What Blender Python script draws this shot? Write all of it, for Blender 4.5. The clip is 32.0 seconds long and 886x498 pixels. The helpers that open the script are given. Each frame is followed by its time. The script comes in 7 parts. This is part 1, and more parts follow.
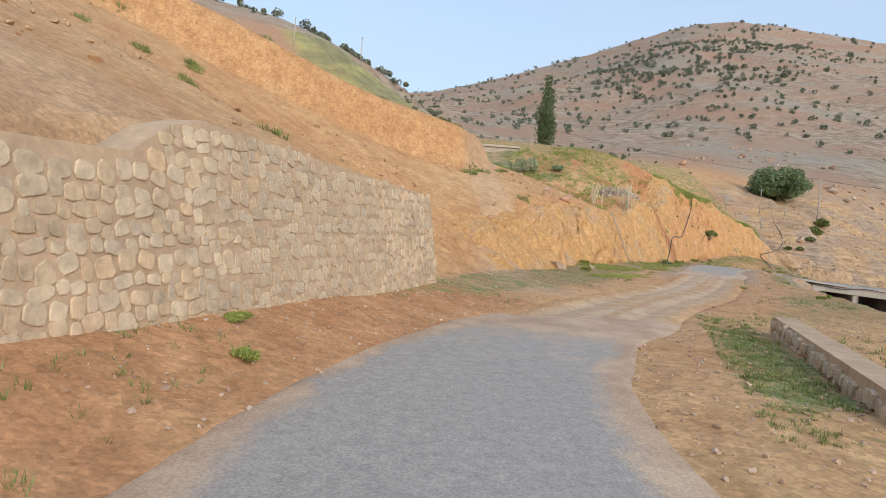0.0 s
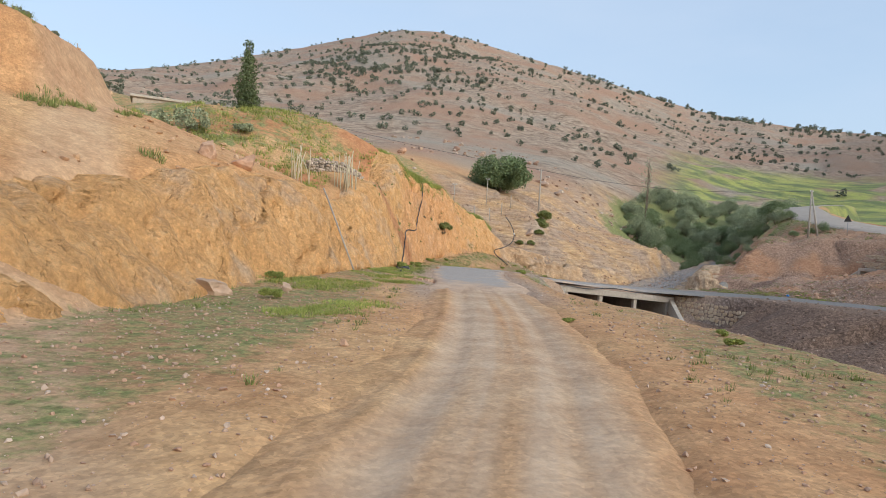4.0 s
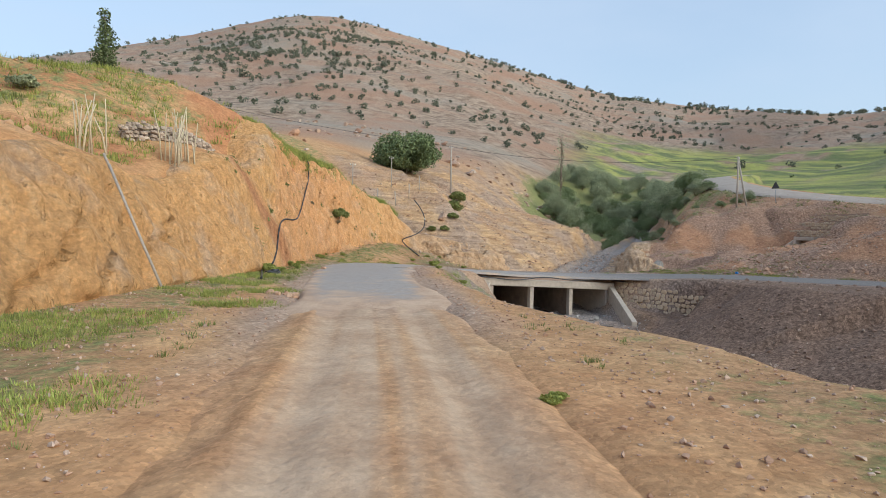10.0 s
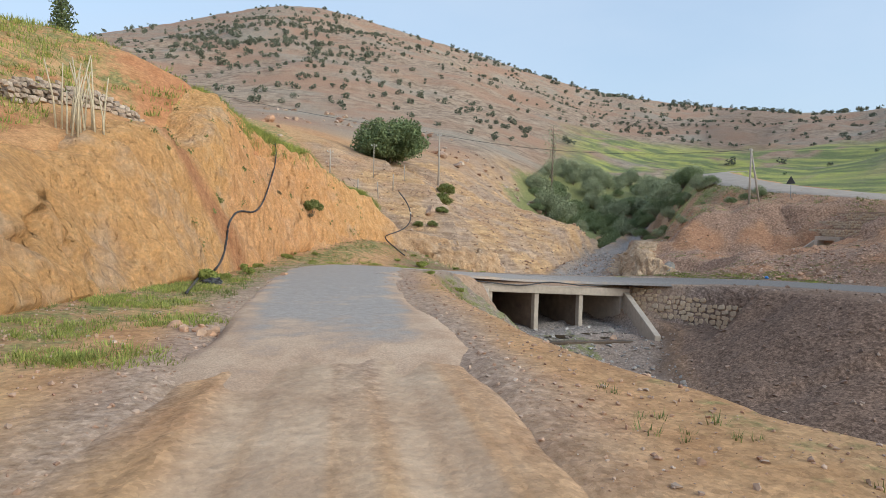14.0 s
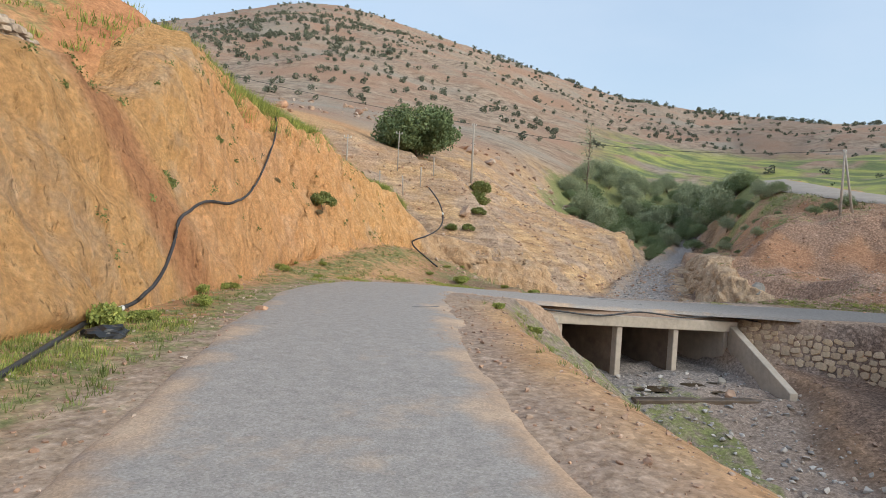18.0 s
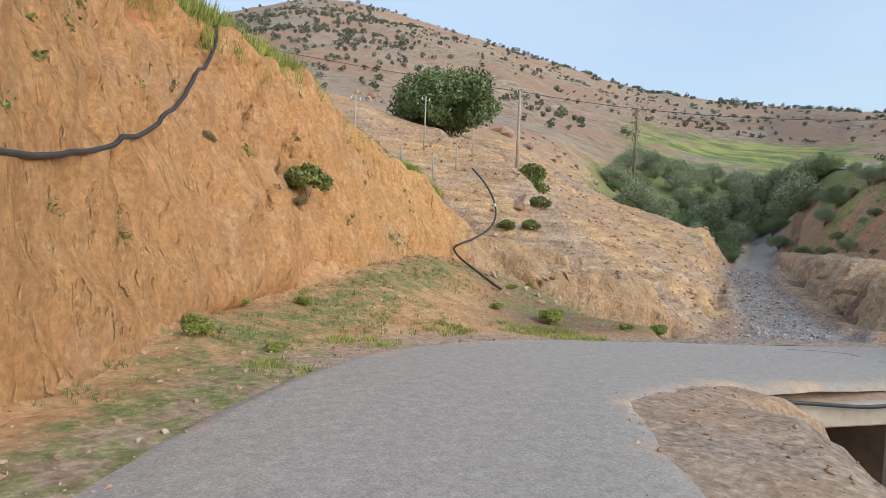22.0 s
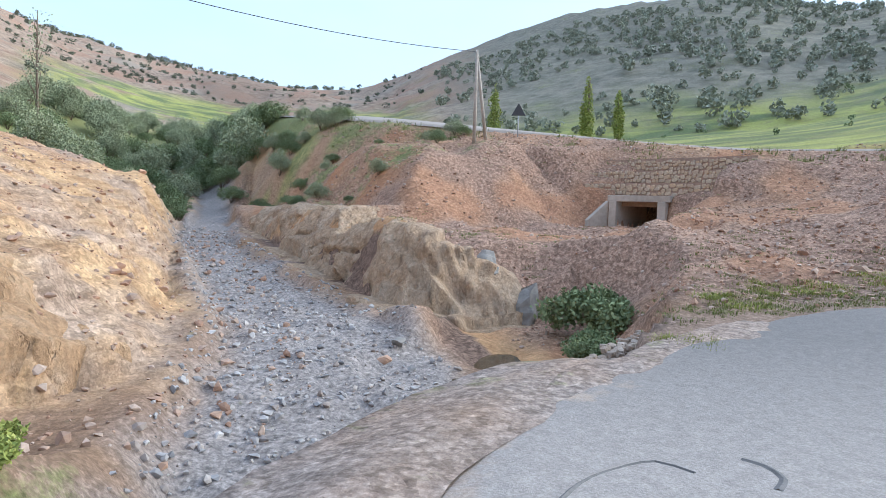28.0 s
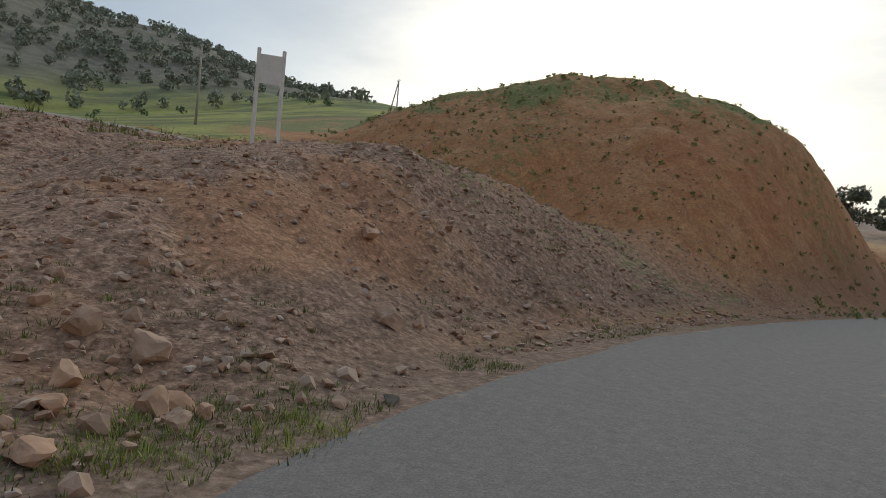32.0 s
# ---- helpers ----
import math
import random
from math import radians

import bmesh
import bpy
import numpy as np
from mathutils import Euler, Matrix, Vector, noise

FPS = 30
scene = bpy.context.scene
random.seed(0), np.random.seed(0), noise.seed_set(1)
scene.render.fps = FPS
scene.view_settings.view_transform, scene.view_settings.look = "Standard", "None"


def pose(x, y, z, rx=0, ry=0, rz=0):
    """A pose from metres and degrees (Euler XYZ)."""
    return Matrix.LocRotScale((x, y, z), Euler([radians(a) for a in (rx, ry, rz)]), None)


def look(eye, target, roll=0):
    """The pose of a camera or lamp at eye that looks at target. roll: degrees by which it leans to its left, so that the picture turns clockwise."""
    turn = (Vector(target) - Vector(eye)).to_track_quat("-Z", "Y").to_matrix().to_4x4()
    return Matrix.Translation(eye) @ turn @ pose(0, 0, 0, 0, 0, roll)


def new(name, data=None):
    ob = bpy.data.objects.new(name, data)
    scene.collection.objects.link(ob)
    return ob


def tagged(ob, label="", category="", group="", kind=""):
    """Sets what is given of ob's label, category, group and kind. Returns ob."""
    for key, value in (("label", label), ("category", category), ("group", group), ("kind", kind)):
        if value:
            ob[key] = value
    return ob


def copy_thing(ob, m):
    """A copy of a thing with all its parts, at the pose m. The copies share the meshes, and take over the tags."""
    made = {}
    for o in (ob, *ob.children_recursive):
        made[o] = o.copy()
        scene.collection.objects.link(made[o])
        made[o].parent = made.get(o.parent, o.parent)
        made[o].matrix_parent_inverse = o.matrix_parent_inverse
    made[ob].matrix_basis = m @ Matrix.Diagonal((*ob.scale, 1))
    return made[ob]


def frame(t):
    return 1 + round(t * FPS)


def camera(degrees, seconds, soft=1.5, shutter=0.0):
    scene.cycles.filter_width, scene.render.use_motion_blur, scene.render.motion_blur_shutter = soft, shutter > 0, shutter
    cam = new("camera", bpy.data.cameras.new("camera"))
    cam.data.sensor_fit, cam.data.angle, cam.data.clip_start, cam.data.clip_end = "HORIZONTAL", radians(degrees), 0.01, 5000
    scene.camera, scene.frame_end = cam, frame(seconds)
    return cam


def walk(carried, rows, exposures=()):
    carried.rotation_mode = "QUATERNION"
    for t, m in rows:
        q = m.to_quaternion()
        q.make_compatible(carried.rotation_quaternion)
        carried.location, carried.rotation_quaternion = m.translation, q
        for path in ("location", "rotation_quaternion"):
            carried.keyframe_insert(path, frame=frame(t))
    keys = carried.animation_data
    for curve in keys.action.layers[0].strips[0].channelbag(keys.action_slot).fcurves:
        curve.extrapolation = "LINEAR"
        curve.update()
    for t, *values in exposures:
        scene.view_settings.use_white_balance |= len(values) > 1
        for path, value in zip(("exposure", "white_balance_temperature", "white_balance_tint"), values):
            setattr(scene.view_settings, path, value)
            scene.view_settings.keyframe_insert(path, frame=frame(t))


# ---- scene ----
from mathutils.bvhtree import BVHTree

cam = camera(69.3, 32.0, 0.85)
PATH = [
    (0, -0.065, -1.432, 0.687, 87.22, -4.35, 0.56),
    (0.5, -0.033, 0.893, 0.611, 87.53, -4.46, -1.18),
    (1, 0.205, 3.174, 0.589, 87.77, -4.74, -5.01),
    (1.5, 0.643, 5.459, 0.571, 88.16, -4.87, -10.43),
    (2, 1.302, 7.641, 0.533, 88.45, -4.72, -15.14),
    (2.5, 2.043, 9.695, 0.458, 88.69, -4.57, -19.09),
    (3, 2.780, 11.547, 0.438, 88.78, -4.42, -21.36),
    (3.5, 3.474, 13.070, 0.412, 88.81, -4.12, -23.01),
    (5.5, 5.355, 16.478, 0.301, 88.77, -3.65, -27.78),
    (6, 5.721, 17.107, 0.348, 88.68, -3.08, -28.72),
    (6.5, 6.055, 17.736, 0.327, 88.59, -2.59, -29.54),
    (7, 6.394, 18.135, 0.338, 88.55, -2.19, -30.20),
    (7.5, 6.743, 18.712, 0.350, 88.50, -1.82, -30.74),
    (8, 7.086, 19.224, 0.326, 88.42, -1.22, -31.14),
    (8.5, 7.469, 19.898, 0.324, 88.37, -0.82, -31.58),
    (9, 7.818, 20.552, 0.312, 88.28, -0.79, -31.86),
    (9.5, 8.176, 21.135, 0.292, 88.21, -1.11, -32.10),
    (10, 8.589, 21.686, 0.298, 88.15, -1.03, -32.28),
    (10.5, 8.894, 22.325, 0.274, 88.03, -0.85, -32.64),
    (11, 9.282, 22.927, 0.283, 87.90, -1.05, -33.04),
    (11.5, 9.659, 23.518, 0.284, 87.84, -1.14, -33.25),
    (12, 10.022, 24.113, 0.290, 87.83, -1.04, -33.33),
    (12.5, 10.265, 24.647, 0.306, 87.81, -0.94, -33.69),
    (13, 10.608, 25.181, 0.315, 87.79, -0.92, -33.79),
    (13.5, 10.937, 25.885, 0.317, 87.76, -1.18, -33.81),
    (15.5, 12.392, 29.116, 0.298, 87.89, -2.31, -33.64),
    (16, 12.825, 30.037, 0.313, 87.93, -2.54, -33.41),
    (16.5, 13.254, 30.999, 0.319, 87.98, -2.86, -33.18),
    (17, 13.715, 32.031, 0.318, 87.97, -2.95, -33.00),
    (17.5, 14.205, 33.149, 0.312, 87.99, -3.14, -32.75),
    (18, 14.746, 34.385, 0.311, 87.94, -3.23, -32.46),
    (18.5, 15.363, 35.745, 0.313, 87.92, -3.39, -32.27),
    (19, 15.999, 37.091, 0.302, 87.90, -3.33, -31.99),
    (19.5, 16.671, 38.529, 0.305, 87.82, -3.34, -31.80),
    (20, 17.268, 39.953, 0.299, 87.81, -3.14, -31.68),
    (20.5, 17.922, 41.379, 0.291, 87.76, -3.24, -31.54),
    (21, 18.592, 42.772, 0.269, 87.74, -2.88, -31.37),
    (21.5, 19.247, 44.122, 0.243, 87.76, -2.63, -31.31),
    (22, 19.902, 45.419, 0.228, 87.69, -2.37, -31.18),
    (22.5, 20.554, 46.658, 0.193, 87.70, -1.99, -31.23),
    (23, 21.243, 47.910, 0.163, 87.71, -1.62, -31.39),
    (23.5, 21.943, 48.945, 0.137, 87.69, -1.29, -31.72),
    (24, 22.726, 49.949, 0.100, 87.59, -0.90, -33.10),
    (24.5, 23.561, 51.134, 0.067, 87.45, -1.21, -35.82),
    (26.5, 27.318, 53.205, -0.248, 86.57, -0.18, -57.35),
    (27, 28.400, 53.710, -0.423, 86.39, -0.99, -65.81),
    (27.5, 29.875, 53.929, -0.560, 86.23, -1.48, -72.33),
    (28, 31.398, 53.967, -0.691, 86.23, -1.77, -78.58),
    (28.5, 32.972, 53.891, -0.809, 86.30, -2.24, -85.25),
    (29, 34.499, 53.626, -0.905, 86.47, -2.96, -92.23),
    (29.5, 36.068, 53.179, -0.961, 86.82, -3.73, -99.45),
    (30, 37.541, 52.526, -0.976, 87.29, -4.25, -106.59),
    (30.5, 39.001, 51.714, -0.950, 87.83, -4.58, -114.12),
    (31, 40.403, 50.573, -0.873, 88.46, -4.75, -121.67),
    (31.5, 41.686, 49.251, -0.796, 89.19, -4.19, -129.68),
    (32, 42.871, 47.732, -0.711, 90.29, -4.67, -138.59),
]
walk(cam, [(r[0], pose(*r[1:])) for r in PATH], ((0, 0.64, 6080, 6), (7, 0.62, 6120, 6), (12, 0.62, 5980, 4), (17, 0.68, 6250, 5), (24, 0.74, 6050, 5), (27, 1.08, 5850, 5), (28.5, 1.3, 5450, 6), (30, 1.2, 5600, 3), (31, 0.7, 6050, 1), (32, -0.08, 6500, 4)))


# ---- sky, sun ----
SUN_AZ, SUN_EL = 153.0, 18.0
world = bpy.data.worlds.new("sky")
scene.world = world
world.use_nodes = True
_nt = world.node_tree
_sky = _nt.nodes.new("ShaderNodeTexSky")
_sky.sky_type = "NISHITA"
_sky.sun_disc = False
_sky.sun_elevation, _sky.sun_rotation = radians(SUN_EL), radians(SUN_AZ)
_sky.air_density, _sky.dust_density, _sky.ozone_density = 1.0, 2.6, 1.6
# thin high cloud: a pale veil, thicker and thinner in drawn-out patches
_tc, _mp = _nt.nodes.new("ShaderNodeTexCoord"), _nt.nodes.new("ShaderNodeMapping")
_mp.inputs["Scale"].default_value = (1.0, 1.6, 4.0)
_cl, _cr, _mx = _nt.nodes.new("ShaderNodeTexNoise"), _nt.nodes.new("ShaderNodeMapRange"), _nt.nodes.new("ShaderNodeMix")
_cl.inputs["Scale"].default_value, _cl.inputs["Detail"].default_value, _cl.inputs["Roughness"].default_value = 1.7, 6.0, 0.55
_cr.inputs[1].default_value, _cr.inputs[2].default_value, _cr.inputs[3].default_value, _cr.inputs[4].default_value = 0.3, 0.7, 0.6, 0.85
_mx.data_type = "RGBA"
_mx.inputs[7].default_value = (2.5, 2.85, 3.45, 1)
_nt.links.new(_tc.outputs["Generated"], _mp.inputs[0])
_nt.links.new(_mp.outputs[0], _cl.inputs["Vector"])
_nt.links.new(_cl.outputs["Fac"], _cr.inputs[0])
_nt.links.new(_cr.outputs[0], _mx.inputs[0])
_nt.links.new(_sky.outputs[0], _mx.inputs[6])
_nt.links.new(_mx.outputs[2], _nt.nodes["Background"].inputs[0])
_nt.nodes["Background"].inputs[1].default_value = 0.165
sun = new("sun", bpy.data.lights.new("sun", "SUN"))
sun.data.energy, sun.data.angle, sun.data.color = 2.1, radians(60), (1.0, 0.93, 0.80)
_d = Vector((math.sin(radians(SUN_AZ)) * math.cos(radians(SUN_EL)), math.cos(radians(SUN_AZ)) * math.cos(radians(SUN_EL)), math.sin(radians(SUN_EL))))
sun.matrix_world = look(_d * 200, (0, 0, 0))


# ---- number helpers ----
def lattice(ix, iy, seed):
    n = (ix.astype(np.int64) * 374761393 + iy.astype(np.int64) * 668265263 + seed * 1442695041) & 0xFFFFFFFF
    n = ((n ^ (n >> 13)) * 1274126177) & 0xFFFFFFFF
    return ((n ^ (n >> 16)) & 0xFFFF) / 65535.0


def vnoise(x, y, seed=0):
    """Smooth value noise, -1 to 1."""
    x, y = np.asarray(x, float), np.asarray(y, float)
    ix, iy = np.floor(x), np.floor(y)
    fx, fy = x - ix, y - iy
    fx, fy = fx * fx * (3 - 2 * fx), fy * fy * (3 - 2 * fy)
    a, b = lattice(ix, iy, seed), lattice(ix + 1, iy, seed)
    c, d = lattice(ix, iy + 1, seed), lattice(ix + 1, iy + 1, seed)
    return 2 * ((a * (1 - fx) + b * fx) * (1 - fy) + (c * (1 - fx) + d * fx) * fy) - 1


def fbm(x, y, octaves=4, seed=0):
    out, amp, k = 0.0, 0.5, 1.0
    for o in range(octaves):
        out = out + amp * vnoise(np.asarray(x) * k + 17.3 * o, np.asarray(y) * k - 9.1 * o, seed + o)
        amp, k = amp * 0.5, k * 2.03
    return out


def smooth(v, a, b):
    t = np.clip((np.asarray(v, float) - a) / (b - a), 0, 1)
    return t * t * (3 - 2 * t)


def along(line, x, y):
    """Distance to a polyline of (x, y, ...), positive to its left, and the other columns there."""
    line = np.array(line, float)
    best = np.full(np.shape(x), 1e18)
    side = np.zeros(np.shape(x))
    extra = [np.zeros(np.shape(x)) for _ in range(line.shape[1] - 2)]
    for p, q in zip(line, line[1:]):
        dx, dy = q[0] - p[0], q[1] - p[1]
        ll = dx * dx + dy * dy
        u = np.clip(((x - p[0]) * dx + (y - p[1]) * dy) / ll, 0, 1)
        ex, ey = x - p[0] - u * dx, y - p[1] - u * dy
        d2 = ex * ex + ey * ey
        near = d2 < best
        best = np.where(near, d2, best)
        side = np.where(near, np.sign(dx * ey - dy * ex), side)
        for k, e in enumerate(extra):
            extra[k] = np.where(near, p[2 + k] + u * (q[2 + k] - p[2 + k]), e)
    return np.sqrt(best) * np.where(side == 0, 1, side), extra


def spline(points, step=0.5):
    """A smooth line through points of any dimension (Catmull-Rom), in steps of about `step` metres."""
    p = np.array(points, float)
    p = np.vstack([2 * p[0] - p[1], p, 2 * p[-1] - p[-2]])
    out = []
    for a, b, c, d in zip(p, p[1:], p[2:], p[3:]):
        n = max(2, int(np.linalg.norm((c - b)[:2]) / step))
        for u in np.arange(n) / n:
            out.append(0.5 * (2 * b + (c - a) * u + (2 * a - 5 * b + 4 * c - d) * u * u + (3 * b - a - 3 * c + d) * u ** 3))
    out.append(p[-2])
    return np.array(out)


# ---- plan ----
# road: x, y, z, half width
ROAD = [(-0.6, -30, -0.4, 2.1), (-0.3, -10, -0.75, 2.1), (0.1, 3.6, -1.04, 1.9), (1.2, 8.2, -1.13, 1.75), (2.75, 11.6, -1.2, 1.7), (5.65, 17.1, -1.3, 1.65),
        (9.0, 22.5, -1.36, 1.6), (12.0, 28.4, -1.35, 1.65), (14.8, 34.4, -1.35, 1.75), (17.5, 40.7, -1.37, 1.75), (20.0, 45.6, -1.44, 1.9), (21.9, 49.1, -1.53, 2.05),
        (24.3, 51.8, -1.66, 1.95), (27.3, 53.2, -1.95, 2.1), (31.0, 53.3, -2.25, 2.05), (34.0, 53.0, -2.44, 2.0), (37.8, 52.1, -2.58, 1.9), (41.4, 49.6, -2.55, 2.1), (43.7, 46.7, -2.42, 2.2),
        (45.2, 42.5, -2.32, 2.2), (46.2, 34.0, -2.15, 2.3), (45.9, 24.0, -2.05, 2.2), (44.8, 10.0, -2.1, 2.2), (42.0, -30.0, -2.4, 2.2)]
# foot of the cut: x, y, height, run, slope above, foot over the road
TOE = [(-12, -60, 2.2, 1.2, 0.45, 0.3), (-5.2, -2.6, 2.0, 1.0, 0.45, 0.6), (-3.2, 5.7, 2.0, 1.0, 0.45, 0.5), (-1.2, 13.6, 2.2, 1.0, 0.45, 0.3), (-0.2, 16.9, 1.0, 2.0, 0.52, 0.2),
       (1.8, 24, 1.2, 2.4, 0.55, 0.1), (5.0, 30.0, 2.6, 2.4, 0.42, -0.05), (8.0, 34.3, 3.3, 2.2, 0.34, 0.1), (10.7, 37.6, 3.2, 2.0, 0.36, 0.2), (13.6, 42.3, 2.9, 2.0, 0.34, 0.1),
       (16.6, 47.2, 4.6, 2.2, 0.52, 0.0), (19.8, 52.4, 7.2, 2.9, 0.40, 0.1), (22.4, 57, 6.2, 2.1, 0.34, 0.3), (26.5, 60.5, 5.0, 2.0, 0.26, 1.0),
       (29.6, 63.3, 4.0, 2.4, 0.18, 1.3), (31.9, 65.0, 3.2, 2.2, 0.16, 1.2), (34.2, 64.9, 1.0, 1.4, 0.46, 0.8), (37, 62.6, 0.9, 1.2, 0.42, 0.2), (41, 61.2, 1.0, 1.6, 0.5, -0.7), (45.5, 63.5, 1.6, 2.2, 0.46, -0.8), (51.5, 67.5, 2.4, 2.2, 0.4, -0.8), (63, 75.0, 3.4, 1.7, 0.3, -0.4), (75, 82.5, 1.6, 3.0, 0.25, 0.0), (90, 92, 1.0, 6.0, 0.15, 1.5)]
# far edge of the returning road
BACK = [(40, -60, 0), (45.2, -10, 0), (48.6, 20, 0), (49.2, 31, 0), (48.7, 38, 0), (47.0, 44, 0), (44.6, 48.8, 0), (42.6, 51.2, 0), (44.5, 54, 0), (49, 57, 0), (56, 64, 0), (68, 74.5, 0), (100, 90, 0)]
# stream: x, y, bed height, half width, slope of its left bank (uphill-facing), slope of its right bank
STREAM = [(100, 96, 1.0, 1.2, 0.8, 0.8), (74, 79.5, -1.9, 1.0, 1.8, 1.2), (62, 73, -2.8, 1.2, 2.1, 1.4), (52, 65.2, -3.4, 1.4, 1.7, 1.3), (46, 60.0, -3.8, 2.0, 0.9, 1.2), (40.5, 57.0, -4.3, 2.6, 0.9, 1.5), (37, 54.5, -4.7, 2.8, 1.5, 1.8),
          (34.7, 50.4, -4.95, 3.7, 1.6, 2.0), (33.8, 47.6, -5.0, 3.5, 0.8, 0.7), (32.4, 45.2, -5.6, 2.0, 0.85, 0.5), (28.2, 40.5, -5.75, 1.7, 0.62, 0.26), (25.5, 34, -5.8, 1.6, 0.68, 0.24), (23.5, 26, -6.0, 1.6, 0.9, 0.22), (20.5, 12, -6.2, 1.8, 0.85, 0.2), (18, -10, -6.4, 2, 0.7, 0.18), (16, -60, -7, 2, 0.5, 0.2)]
# rock cliff over the stream: x, y, height, run, slope above, foot height
CLIFF = [(68, 74.2, 0.9, 1.4, 0.1, -2.2), (65, 71.8, 1.5, 1.5, 0.1, -2.5), (59, 67.2, 2.0, 1.7, 0.08, -3.0), (54.3, 63.6, 2.4, 1.9, 0.06, -3.3), (50.8, 60.6, 2.4, 1.9, 0.05, -3.6), (49.4, 58.4, 2.2, 1.7, 0.06, -3.9), (49.7, 56.4, 1.8, 1.4, 0.08, -4.0), (51.2, 54.7, 1.0, 1.2, 0.1, -3.9)]
# foot of the stone facing below the road
FACING = [(38.9, 49.7, -4.2), (40.2, 43.4, -4.6)]
# land seen from (25, 50): bearing, heights at 22, 34, 44, 60 and 120 m, distance and height of the skyline
CENTRE = (25.0, 50.0)
LAND = [(-180, -2, -2, -2, -1, 3, 300, 22), (-150, -2, -2, -2, 0, 8, 250, 40), (-120, 4, 6, 8, 12, 26, 150, 40), (-90, 3.4, 7.6, 12.4, 18, 36, 120, 38),
        (-54, 5.0, 8.2, 12.4, 18, 40, 86, 33), (-41, 6.7, 10.2, 12.3, 17, 36, 88, 35), (-28, 9, 11, 12, 14, 33, 101, 33), (-19, 9.3, 11, 12, 13, 29, 116, 30), (-12, 8.8, 10.5, 11.8, 13, 25, 700, 138),
        (-6, 8.2, 10, 11.6, 13, 25, 700, 138), (-2, 7.6, 9.6, 11.5, 13, 25, 700, 154), (4, 6.8, 9.2, 11, 13, 25, 700, 175), (8, 6, 8.5, 10.7, 13, 25, 700, 193), (12, 5.3, 8, 10.3, 13, 25, 700, 206), (16, 5, 8, 10, 13, 25, 700, 226), (20, 5, 7.2, 9.2, 12, 25, 700, 237), (23, 4.6, 6.6, 8.5, 11.5, 25, 700, 235), (27, 4.0, 5.6, 7.0, 10.5, 24, 700, 223), (36, 2.2, 6.2, 8.2, 10, 22, 700, 194),
        (42, 0.6, 3.2, 5.2, 8, 18, 700, 170), (47, -0.2, 1.6, 2.8, 4.5, 13, 700, 149), (53, -0.6, 0.2, 0.9, 2.2, 9, 700, 136), (58, -1.5, -1.5, -1.2, 0.2, 8, 700, 128), (65, -2, -0.5, 0.6, 2.2, 9, 690, 114), (71, -2, 0.8, 2.9, 3.4, 9, 560, 93), (75, -2, 0.9, 3.1, 3.4, 9, 440, 90), (78, -2.1, 0.9, 3.2, 3.4, 9.2, 430, 96),
        (82, -2.2, 0.8, 3.3, 3.4, 9.5, 420, 107), (90, -2.2, -0.9, 2.6, 3.3, 11, 400, 120), (101, -2.2, 0.4, 2.9, 4.0, 13, 328, 100), (105, -2, 1.2, 2.7, 4.4, 14, 317, 90), (109, -2, 1.7, 2.9, 5.0, 15, 311, 80), (113, -2, 2.0, 3.2, 5.6, 17, 311, 85),
        (117, -2, 1.8, 3.2, 6.0, 19, 310, 78), (121, -2, 1.4, 3.0, 6.4, 21, 310, 69), (126, -2, 0.8, 2.4, 6.4, 23, 309, 61), (133, -2, 0.3, 1.6, 5, 22, 307, 58), (150, -2, -2, -1, 2, 9, 250, 30), (180, -2, -2, -2, -1, 3, 300, 22)]
UPPER = [(58.5, 24.5, 0.9), (61.5, 30, 1.7), (67, 38, 2.6), (70.3, 46, 3.1), (72.8, 56, 4.1), (78, 66, 5.5), (88, 76, 7.3), (104, 88, 9.5), (126, 98, 11.6)]
THICKET = [(76, 84), (92, 100), (118, 118)]
road_line = spline(ROAD, 0.6)


